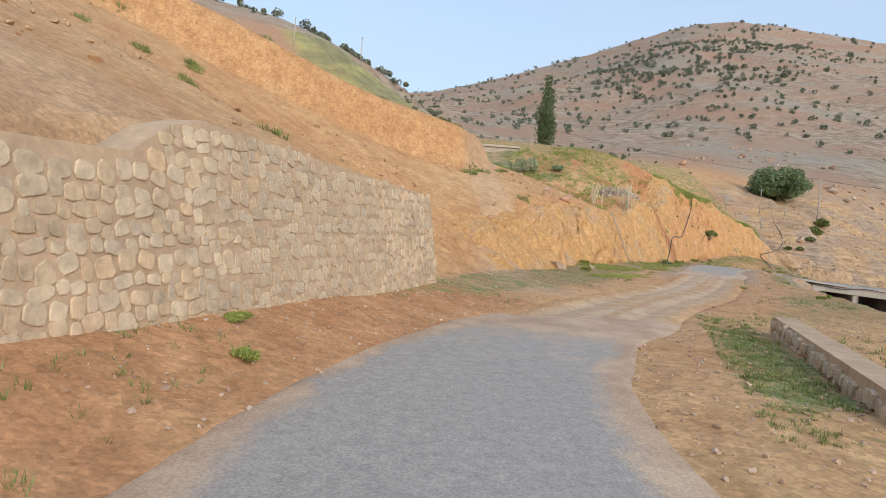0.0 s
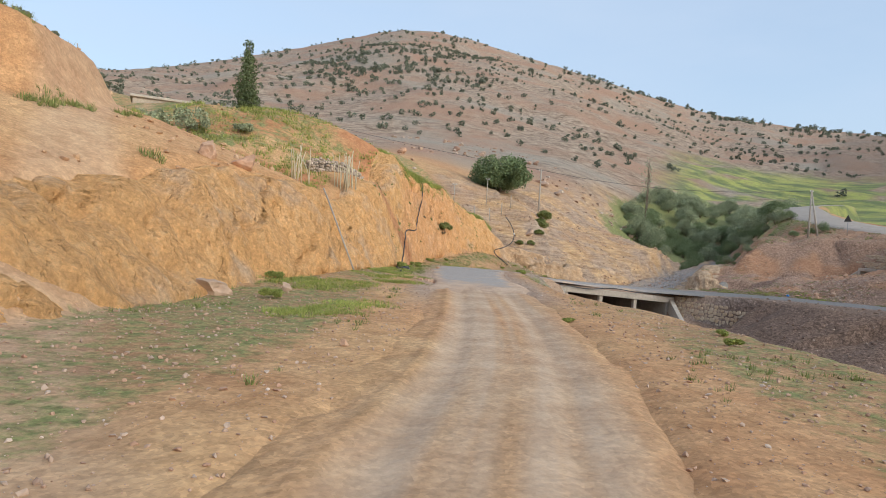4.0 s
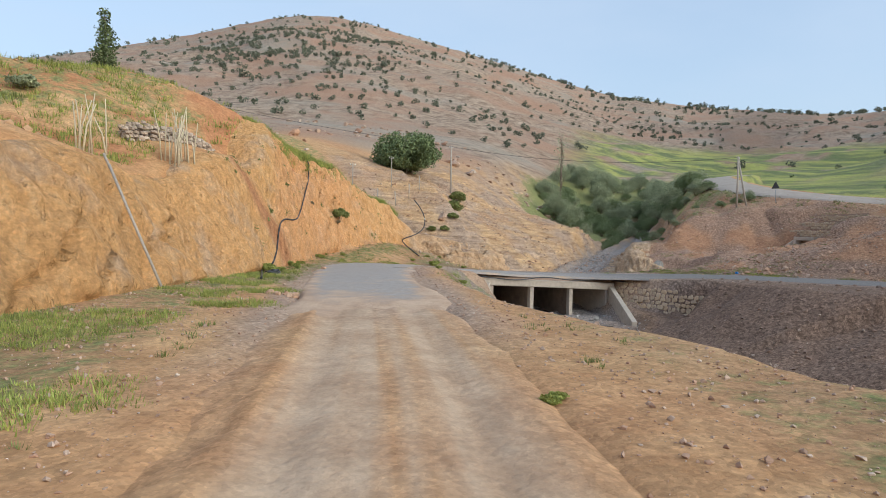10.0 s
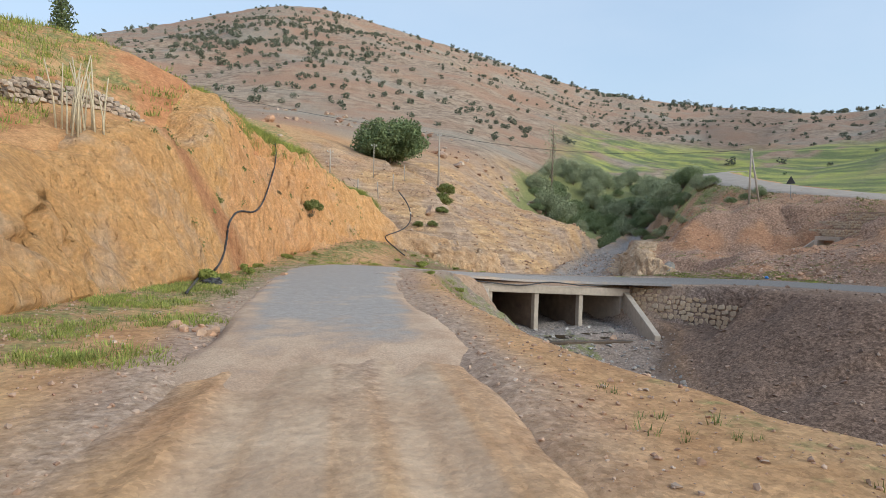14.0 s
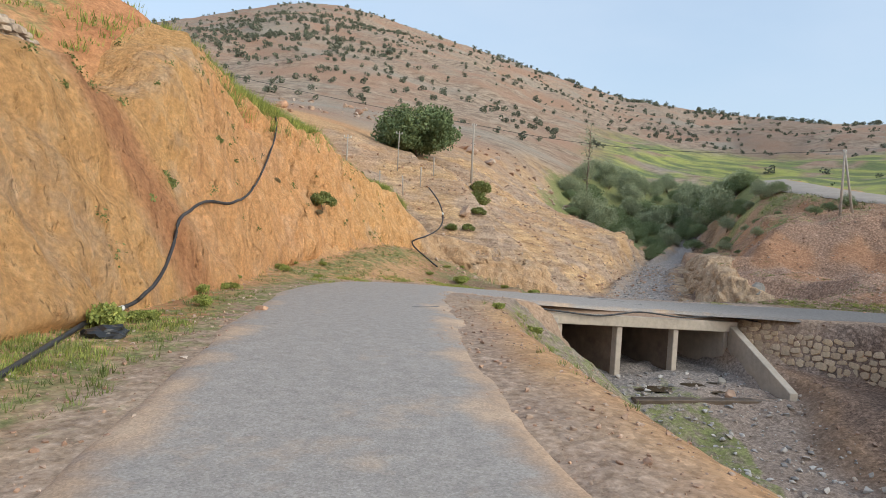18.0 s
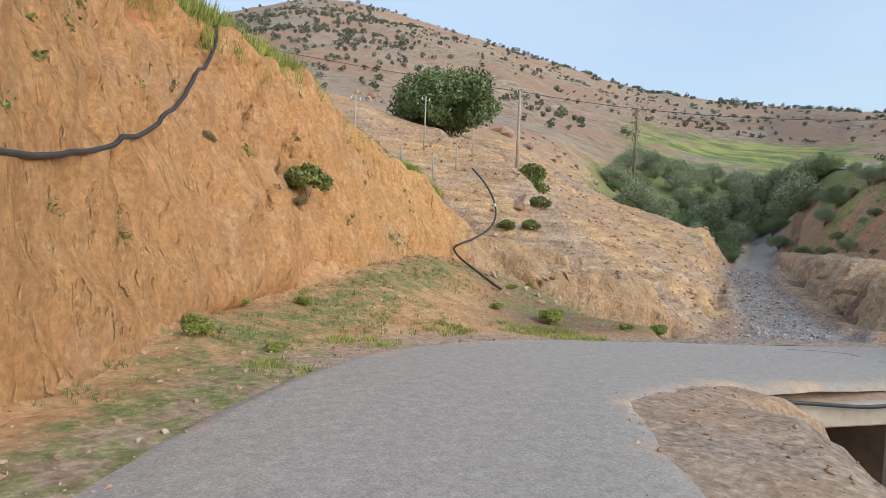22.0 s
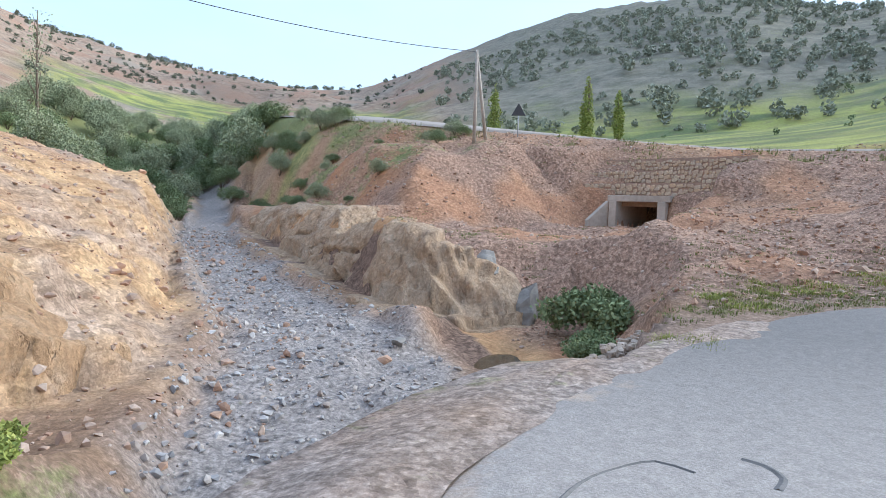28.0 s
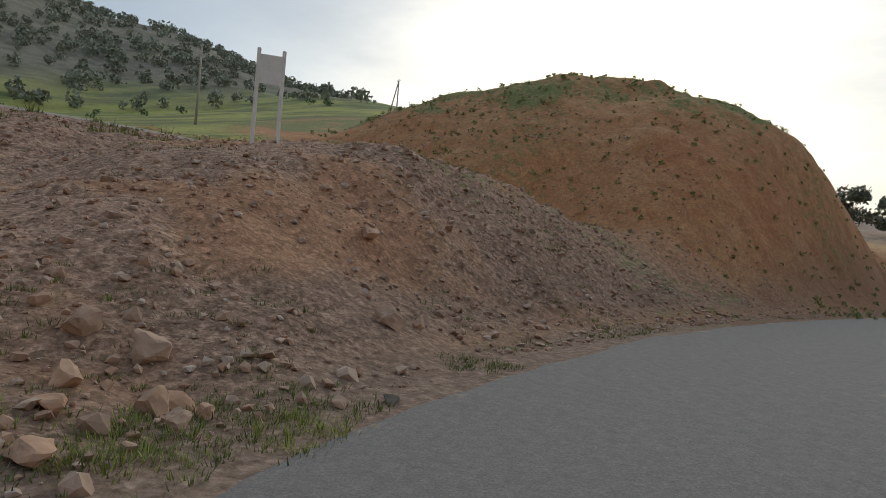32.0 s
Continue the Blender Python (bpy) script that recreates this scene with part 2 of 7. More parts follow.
def land(x, y):
    """The lie of the land without cuts, roads and stream."""
    dx, dy = x - CENTRE[0], y - CENTRE[1]
    r, az = np.hypot(dx, dy), np.degrees(np.arctan2(dx, dy))
    t = np.array(LAND, float)
    deg = np.arange(-200, 201.0)
    ker = np.exp(-0.5 * (np.arange(-8, 9) / 2.6) ** 2)
    ker /= ker.sum()
    col = [np.interp(az, deg, np.convolve(np.pad(np.interp((deg + 180) % 360 - 180, t[:, 0], t[:, k]), 8, "edge"), ker, "valid")) for k in range(1, 8)]
    rr, zr = col[5], col[6]
    radii = [0 * r, 0 * r + 22, 0 * r + 34, 0 * r + 44, 0 * r + 60, np.minimum(0 * r + 120, rr * 0.8), rr, rr * 1.5, 0 * r + 4000]
    z120 = np.where(rr * 0.8 < 120, zr * 0.8, col[4])
    zs = [0 * r - 1.9, col[0], col[1], col[2], col[3], z120, zr, zr * 0.95, zr * 0.5]
    out = zs[0]
    for ra, rb, za, zb in zip(radii, radii[1:], zs, zs[1:]):
        u = np.clip((r - ra) / (rb - ra), 0, 1)
        out = np.where(r >= ra, za + (zb - za) * u, out)
    far = smooth(r, 60, 200)
    out = out + far * (fbm(x / 45, y / 45, 4, 5) * (3.0 + 4.0 * (az < 74)) * smooth(r, 60, 260)) * (1 - smooth(r, rr * 0.8, rr)) + far * fbm(x / 12, y / 12, 3, 9) * 1.2
    # the round hill behind the sign
    hx, hy = x - 66.5, y - 8.0
    hu, hv = 0.87 * hx + 0.5 * hy, 0.5 * hx - 0.87 * hy
    m = np.hypot(np.where(hu > 0, hu / 34, hu / 30), hv / 21)
    hill = -3.2 + 15.5 * (1 - np.minimum(m, 2) ** 1.7) + 0.8 * fbm(x / 4, y / 4, 4, 11) + 1.0 * fbm(x / 11, y / 11, 2, 12)
    return np.maximum(out, hill)


def height(x, y, rough=True):
    """The ground's height."""
    x, y = np.asarray(x, float), np.asarray(y, float)
    base = land(x, y)
    dr, (zr, wr) = along(road_line[:, :4], x, y)
    ad = np.abs(dr)
    dt, (hh, run, slope, foot) = along(TOE, x, y)
    db, _ = along(BACK, x, y)
    ds, (zb, wb, sl, sr) = along(STREAM, x, y)
    shelf = zr + 0.0 * x
    # uphill side of the cut
    wob = fbm(x / 3.1, y / 3.1, 3, 21)
    d = np.maximum(dt + 0.35 * wob * smooth(dt, -0.5, 1.5), 0)
    u = np.clip(d / run, 0, 1)
    face = np.where(u < 1, (1.1 * u - 0.1 * u * u * u), 1.0)
    up = shelf + foot * smooth(dt, -1.5, 0) + hh * face + slope * np.maximum(d - run, 0)
    up = up + (base - up) * smooth(dt, 6, 24)
    # older scarp on the slope above the track
    sc, (hs,) = along([(-40, 22, 0.5), (-12, 30, 2.4), (0.6, 37.6, 2.2), (2.2, 43, 1.4), (1.0, 52, 0.0)], x, y)
    up = up + hs * (smooth(sc + 0.5 * wob, -0.7, 0.7) - 0.5 * smooth(sc, 0, 12)) * (1 - smooth(np.abs(sc), 8, 16))
    inner = shelf + foot * smooth(dt, -2.2 - 2.8 * smooth(x, 22, 28) * (x < 38), 0)
    low = np.minimum(base, zb + 0.45 + 0.4 * np.maximum(np.abs(ds) - 5, 0))
    inner = inner + (low - inner) * smooth(ad, 3.0, 9) * smooth(y, 52, 57) * smooth(x, 33, 38)
    # far side of the returning road
    right = -db
    over = shelf + (base - shelf) * smooth(right, 0.4, 6.5)
    h = np.where(dt > 0, up, np.where(right > 0, over, inner))
    # stream bed and its banks
    q = np.abs(ds)
    bank = zb + np.maximum(q - wb, 0) * np.where(ds > 0, sr, sl) + 0.25 * fbm(x / 1.5, y / 1.5, 3, 31) * smooth(q, wb * 0.5, wb + 1)
    near = smooth(x, 25.0, 27.5) * (1 - smooth(x, 38, 40)) * (y < 53)
    keep = smooth(ad, wr + 0.9 - 0.3 * near, wr + 3.0 - 1.3 * near)
    atbridge = (1 - smooth(np.hypot(x - 35, y - 52), 4.5, 6.5))
    carve = np.maximum(keep, atbridge) * (1 - smooth(q, 15, 26))
    low = np.where(bank < h, bank, h)
    h = h + (low - h) * carve
    # pool below the dry stone edge
    dp, _ = along([(44.0, 56.2), (46.0, 55.2), (49.3, 54.9)], x, y)
    h = np.minimum(h, -4.15 + 1.1 * np.maximum(np.abs(dp) - 1.9, 0) + 0.15 * fbm(x / 1.2, y / 1.2, 3, 33))
    dp, _ = along([(41.6, 54.3), (44.6, 53.4), (46.6, 54.0)], x, y)
    h = np.minimum(h, -3.6 + np.where(dp > 0, 0.9, 5.0) * np.maximum(np.abs(dp) - 1.15, 0) + 0.12 * fbm(x / 0.9, y / 0.9, 3, 34))
    h = h - 0.4 * np.exp(-((x - 46.6) / 1.2) ** 2 - ((y - 55.5) / 0.75) ** 2) - 0.25 * np.exp(-((x - 44.3) / 0.6) ** 2 - ((y - 56.1) / 0.4) ** 2)
    dc, (ch, cr, csl, cf) = along(CLIFF, x, y)
    e = np.maximum(dc + 0.5 * wob, 0)
    top = cf + ch * smooth(e, -0.2 * cr, cr) + csl * np.maximum(e - cr, 0) - 0.55 * np.maximum(e - 4.5, 0)
    h = np.where((dc > 0) & (dc < 11), np.maximum(h, top), h)
    h = np.where((dc < 0.3) & (dc > -1.5) & (ds > 0), np.minimum(h, cf + 0.1 - 0.1 * dc), h)
    df, (ff,) = along(FACING, x, y)
    h = np.where((df < 0.8) & (df > -4.5) & (y > 43.2) & (y < 49.9), np.minimum(h, ff + 4.0 * np.maximum(df - 0.15, 0)), h)
    # hollow in front of and inside the culvert mouth
    cs, co = -0.55 * (x - 62.9) - 0.83 * (y - 51.0), 0.83 * (x - 62.9) - 0.55 * (y - 51.0)
    front = np.maximum(-co, 0)
    hollow = np.where(co > 0.1, -1.5 + np.maximum(np.abs(cs) - 1.15, 0) * 9.0, -1.5 - 0.03 * front + np.maximum(np.abs(cs) - 1.7 - 0.3 * front, 0) * 0.8)
    hollow = np.where((co < 3.05) & (co > -13), hollow, 1e6)
    steps = np.where((co > -1.5) & (co < 6), 0.0 + 0.72 * np.maximum(co, 0) + np.maximum(np.abs(cs - 0.1) - 3.5, 0) * 1.2 + 0.9 * fbm(x / 2.2, y / 2.2, 4, 35) * smooth(np.abs(cs - 0.1), 3.9, 5.4), 1e6)
    h = np.minimum(h, steps)
    talus = -1.5 + 2.5 * np.clip((co + 1.6) / 1.8, 0, 1) + 0.62 * np.maximum(co, 0) - 0.3 * np.maximum(cs - 3, 0) + 0.3 * wob
    h = np.where((cs > 3.5) & (cs < 10) & (co > -1.6) & (co < 4.5), np.maximum(h, np.minimum(talus, 1.7 + 0.25 * wob)), h)
    h = np.minimum(h, hollow)
    # bench of the upper road
    du, (zu,) = along(UPPER, x, y)
    bench = smooth(np.abs(du) + 0.9 * wob * smooth(np.abs(du), 2.4, 3.2), 2.6, 5.6 + 6.0 * smooth(x, 72, 78) * (du > 0))
    lie = zu - 0.1 * smooth(y, 36, 46) * np.clip(du, -2.8, 2.8) - 0.03 - 0.35 * np.clip(du - 2.6, 0, 3)
    h = lie + (h - lie) * bench + 0.3 * np.maximum(fbm(x / 1.6, y / 1.6, 3, 37) + 0.1, 0) * np.exp(-((du - 3.6) / 0.8) ** 2)
    if rough:
        off = smooth(ad, wr - 0.3, wr + 0.8) * bench
        facey = smooth(dt, -0.2, 0.6) * (1 - smooth(dt, run * 1.0, run * 1.6))
        h = h + off * (0.05 * fbm(x / 0.9, y / 0.9, 3, 41) + 0.10 * fbm(x / 3.3, y / 3.3, 2, 43))
        h = h + facey * (0.55 * fbm(x / 1.3, y / 1.3, 4, 47))
        ledge = smooth(dt, -0.3, 1.2) * (1 - smooth(dt, 16, 24)) * smooth(x, 33, 36)
        lean = h + 0.16 * (x - 40) - 0.05 * (y - 66) + 0.55 * fbm(x / 3.4, y / 3.4, 3, 49)
        bed_h = 0.62 + 0.0 * x
        k = np.floor(lean / bed_h)
        step = bed_h * (k + smooth(lean / bed_h - k, 0.45, 0.95)) - lean
        h = h + ledge * (0.75 * step * (0.45 + 0.55 * smooth(fbm(x / 6, y / 6, 2, 50), -0.25, 0.2)) + 0.26 * fbm(x / 0.9, y / 0.9, 3, 51))
        rub = bench * smooth(right, 0.5, 3) * (1 - smooth(right, 24, 34))
        h = h + rub * (0.24 * fbm(x / 1.1, y / 1.1, 4, 53) + 0.5 * fbm(x / 4.0, y / 4.0, 2, 55) + 0.3 * np.abs(fbm(x / 2.2, y / 2.2, 3, 56)) + 0.8 * fbm(x / 3.2, y / 3.2, 3, 58) * smooth(y, 53, 57) * smooth(right, 2, 5))
        bed = 1 - smooth(q, wb, wb + 1.5)
        h = h + bed * carve * 0.22 * fbm(x / 0.7, y / 0.7, 3, 57)
    return h


def part(name, bm, material, parent=None, label="", shade=False):
    me = bpy.data.meshes.new(name)
    bm.to_mesh(me)
    bm.free()
    if shade:
        me.polygons.foreach_set("use_smooth", [True] * len(me.polygons))
    if material:
        me.materials.append(material)
    ob = new(name, me)
    if parent:
        ob.parent = parent
    if label:
        tagged(ob, label)
    return ob


def grid_mesh(name, xs, ys, z):
    nx, ny = len(xs), len(ys)
    gx, gy = np.meshgrid(xs, ys)
    co = np.stack([gx.ravel(), gy.ravel(), z.ravel()], 1)
    i = np.arange(nx * ny).reshape(ny, nx)
    quads = np.stack([i[:-1, :-1], i[:-1, 1:], i[1:, 1:], i[1:, :-1]], -1).reshape(-1, 4)
    me = bpy.data.meshes.new(name)
    me.vertices.add(len(co))
    me.vertices.foreach_set("co", co.ravel())
    me.loops.add(quads.size)
    me.loops.foreach_set("vertex_index", quads.ravel())
    me.polygons.add(len(quads))
    me.polygons.foreach_set("loop_start", np.arange(0, quads.size, 4))
    me.polygons.foreach_set("use_smooth", np.ones(len(quads), bool))
    me.update(calc_edges=True)
    return me


def axis(lo, a, b, hi, fine):
    """Coordinates that are fine from a to b and coarser and coarser out to lo and hi."""
    mid = list(np.arange(a, b, fine))
    out, s, v = [], fine, b
    while v < hi:
        out.append(v)
        s = min(s * 1.06, max(2.5, (v - b) * 0.028 + 1))
        v += s
    left, s, v = [], fine, a
    while v > lo:
        s = min(s * 1.06, max(2.5, (a - v) * 0.028 + 1))
        v -= s
        left.append(v)
    return np.array(left[::-1] + mid + out + [hi])


# ---- materials ----
def node(nt, kind, **inputs):
    n = nt.nodes.new(kind)
    for k, v in inputs.items():
        n.inputs[k.replace("_", " ")].default_value = v
    return n


def plain(name, colour, rough=0.8, metal=0.0, var=0.25, scale=6.0, bump=0.3, detail=8.0, second=None):
    """A surface of one colour with grain, stains and fine relief."""
    m = bpy.data.materials.new(name)
    m.use_nodes = True
    nt = m.node_tree
    b = nt.nodes["Principled BSDF"]
    tc = nt.nodes.new("ShaderNodeTexCoord")
    n1 = node(nt, "ShaderNodeTexNoise", Scale=scale, Detail=detail, Roughness=0.65)
    n2 = node(nt, "ShaderNodeTexNoise", Scale=scale * 0.17, Detail=3.0)
    nt.links.new(tc.outputs["Object"], n1.inputs["Vector"])
    nt.links.new(tc.outputs["Object"], n2.inputs["Vector"])
    mix = nt.nodes.new("ShaderNodeMath")
    mix.operation = "MULTIPLY_ADD"
    mix.inputs[1].default_value = 0.6
    nt.links.new(n1.outputs["Fac"], mix.inputs[0])
    m2 = nt.nodes.new("ShaderNodeMath")
    m2.operation = "MULTIPLY"
    m2.inputs[1].default_value = 0.4
    nt.links.new(n2.outputs["Fac"], m2.inputs[0])
    nt.links.new(m2.outputs[0], mix.inputs[2])
    ramp = nt.nodes.new("ShaderNodeValToRGB")
    c = Vector(colour)
    dark, light = c * (1 - var), (Vector(second) if second else c * (1 + var))
    ramp.color_ramp.elements[0].position, ramp.color_ramp.elements[1].position = 0.32, 0.68
    ramp.color_ramp.elements[0].color, ramp.color_ramp.elements[1].color = (*dark, 1), (*light, 1)
    nt.links.new(mix.outputs[0], ramp.inputs[0])
    nt.links.new(ramp.outputs[0], b.inputs["Base Color"])
    b.inputs["Roughness"].default_value = rough
    b.inputs["Metallic"].default_value = metal
    if bump:
        bp = node(nt, "ShaderNodeBump", Strength=bump, Distance=0.02)
        nt.links.new(n1.outputs["Fac"], bp.inputs["Height"])
        nt.links.new(bp.outputs[0], b.inputs["Normal"])
    return m


def ground_material():
    m = bpy.data.materials.new("earth")
    m.use_nodes = True
    nt = m.node_tree
    L = nt.links.new
    b = nt.nodes["Principled BSDF"]
    b.inputs["Roughness"].default_value = 0.95
    b.inputs["Specular IOR Level"].default_value = 0.15
    geo = nt.nodes.new("ShaderNodeNewGeometry")

    def noise(scale, detail=6.0, rough=0.6):
        n = node(nt, "ShaderNodeTexNoise", Scale=scale, Detail=detail, Roughness=rough)
        L(geo.outputs["Position"], n.inputs["Vector"])
        return n.outputs["Fac"]

    def ramp(fac, a, z, lo=0.35, hi=0.65):
        r = nt.nodes.new("ShaderNodeValToRGB")
        r.color_ramp.elements[0].position, r.color_ramp.elements[1].position = lo, hi
        r.color_ramp.elements[0].color, r.color_ramp.elements[1].color = (*a, 1), (*z, 1)
        L(fac, r.inputs[0])
        return r.outputs[0]

    def mixc(fac, a, z, kind="MIX"):
        n = nt.nodes.new("ShaderNodeMix")
        n.data_type = "RGBA"
        n.blend_type = kind
        for sock, v in ((n.inputs[0], fac), (n.inputs[6], a), (n.inputs[7], z)):
            if isinstance(v, (int, float, tuple)):
                sock.default_value = v
            else:
                L(v, sock)
        return n.outputs[2]

    def math_(op, a, z=None, c=None):
        n = nt.nodes.new("ShaderNodeMath")
        n.operation = op
        n.use_clamp = op != "MULTIPLY_ADD"
        for i, v in enumerate((a, z, c)):
            if v is None:
                continue
            if isinstance(v, (int, float)):
                n.inputs[i].default_value = v
            else:
                L(v, n.inputs[i])
        return n.outputs[0]

    def mask(name):
        n = nt.nodes.new("ShaderNodeAttribute")
        n.attribute_name = name
        return n.outputs["Fac"]

    fine, mid, big = noise(9.0, 8.0, 0.7), noise(1.3, 6.0), noise(0.12, 4.0)
    tan = ramp(mid, (0.42, 0.245, 0.118), (0.55, 0.345, 0.178))
    red = ramp(mid, (0.41, 0.215, 0.105), (0.51, 0.295, 0.15))
    tan = mixc(ramp(big, (0, 0, 0), (1, 1, 1), 0.42, 0.62), tan, red)
    ochre = ramp(mid, (0.375, 0.19, 0.082), (0.52, 0.298, 0.142), 0.3, 0.7)
    rust = ramp(mid, (0.34, 0.14, 0.066), (0.46, 0.225, 0.112), 0.3, 0.7)
    gravel = ramp(fine, (0.17, 0.15, 0.14), (0.42, 0.365, 0.33), 0.36, 0.66)
    rubble = ramp(fine, (0.215, 0.126, 0.087), (0.42, 0.285, 0.205), 0.35, 0.7)
    grass = ramp(fine, (0.13, 0.14, 0.055), (0.27, 0.27, 0.11), 0.3, 0.7)
    band = nt.nodes.new("ShaderNodeMapping")
    band.inputs["Rotation"].default_value = (0.0, 0.0, 0.5)
    band.inputs["Scale"].default_value = (0.16, 0.035, 0.3)
    L(geo.outputs["Position"], band.inputs[0])
    bn = node(nt, "ShaderNodeTexNoise", Scale=1.0, Detail=4.0, Roughness=0.6)
    L(band.outputs[0], bn.inputs["Vector"])
    field = ramp(bn.outputs["Fac"], (0.13, 0.17, 0.065), (0.36, 0.37, 0.10), 0.42, 0.58)
    field = mixc(ramp(noise(0.5, 6.0, 0.7), (0, 0, 0), (0.6, 0.6, 0.6), 0.48, 0.7), field, (0.22, 0.19, 0.11, 1))
    hillside = ramp(noise(0.35, 8.0, 0.7), (0.175, 0.12, 0.085), (0.43, 0.33, 0.245), 0.36, 0.64)
    hillside = mixc(ramp(noise(0.03, 4.0), (0, 0, 0), (1, 1, 1), 0.45, 0.6), hillside, (0.33, 0.205, 0.14, 1))
    hillside = mixc(ramp(noise(0.022, 5.0), (0, 0, 0), (0.7, 0.7, 0.7), 0.52, 0.66), hillside, (0.30, 0.27, 0.22, 1))
    woods = ramp(noise(0.25, 7.0, 0.7), (0.14, 0.135, 0.10), (0.27, 0.24, 0.185), 0.35, 0.65)
    brown = ramp(fine, (0.105, 0.068, 0.05), (0.24, 0.162, 0.12), 0.35, 0.7)
    col = tan
    col = mixc(mask("far"), col, hillside)
    col = mixc(mask("woods"), col, woods)
    col = mixc(mask("ochre"), col, ochre)
    col = mixc(mask("rust"), col, rust)
    col = mixc(mask("rubble"), col, rubble)
    col = mixc(mask("brown"), col, brown)
    strata = nt.nodes.new("ShaderNodeMapping")
    strata.inputs["Rotation"].default_value = (0.1, -0.16, 0.0)
    strata.inputs["Scale"].default_value = (0.35, 0.35, 2.2)
    L(geo.outputs["Position"], strata.inputs[0])
    sn = node(nt, "ShaderNodeTexNoise", Scale=1.6, Detail=8.0, Roughness=0.7)
    L(strata.outputs[0], sn.inputs["Vector"])
    rock = ramp(sn.outputs["Fac"], (0.24, 0.165, 0.115), (0.47, 0.345, 0.25), 0.36, 0.66)
    rock = mixc(ramp(noise(0.22, 4.0), (0, 0, 0), (0.85, 0.85, 0.85), 0.42, 0.57), rock, ramp(sn.outputs["Fac"], (0.34, 0.20, 0.10), (0.60, 0.40, 0.21), 0.36, 0.66))
    col = mixc(mask("rocky"), col, rock)
    col = mixc(mask("gravel"), col, gravel)
    col = mixc(mask("dust"), col, ramp(mid, (0.46, 0.32, 0.215), (0.57, 0.42, 0.295)))
    col = mixc(mask("field"), col, field)
    edge = math_("MULTIPLY_ADD", noise(2.2, 5.0, 0.7), 1.6, -0.8)
    g = math_("ADD", mask("grass"), edge)
    g = math_("MULTIPLY", math_("SUBTRACT", g, 0.3), 3.0)
    col = mixc(g, col, grass)
    col = mixc(0.5, col, ramp(fine, (0.72, 0.72, 0.72), (1.22, 1.22, 1.22), 0.3, 0.7), "MULTIPLY")
    def cells(scale, out="Color"):
        n = node(nt, "ShaderNodeTexVoronoi", Scale=scale)
        L(geo.outputs["Position"], n.inputs["Vector"])
        return n.outputs[out]

    plainer = math_("MULTIPLY_ADD", mask("rubble"), 0.3, math_("MULTIPLY_ADD", mask("dust"), -0.2, 0.26))
    col = mixc(plainer, col, ramp(cells(8.0), (0.55, 0.54, 0.53), (1.6, 1.6, 1.6), 0.15, 0.85), "MULTIPLY")
    col = mixc(plainer, col, ramp(cells(26.0), (0.55, 0.54, 0.53), (1.6, 1.6, 1.6), 0.15, 0.85), "MULTIPLY")
    L(col, b.inputs["Base Color"])
    h = math_("MULTIPLY_ADD", fine, 0.45, mid)
    h = math_("MULTIPLY_ADD", cells(9.0, "Distance"), -0.28, h)
    bp = node(nt, "ShaderNodeBump", Strength=0.75, Distance=0.05)
    L(h, bp.inputs["Height"])
    L(bp.outputs[0], b.inputs["Normal"])
    return m


earth = ground_material()


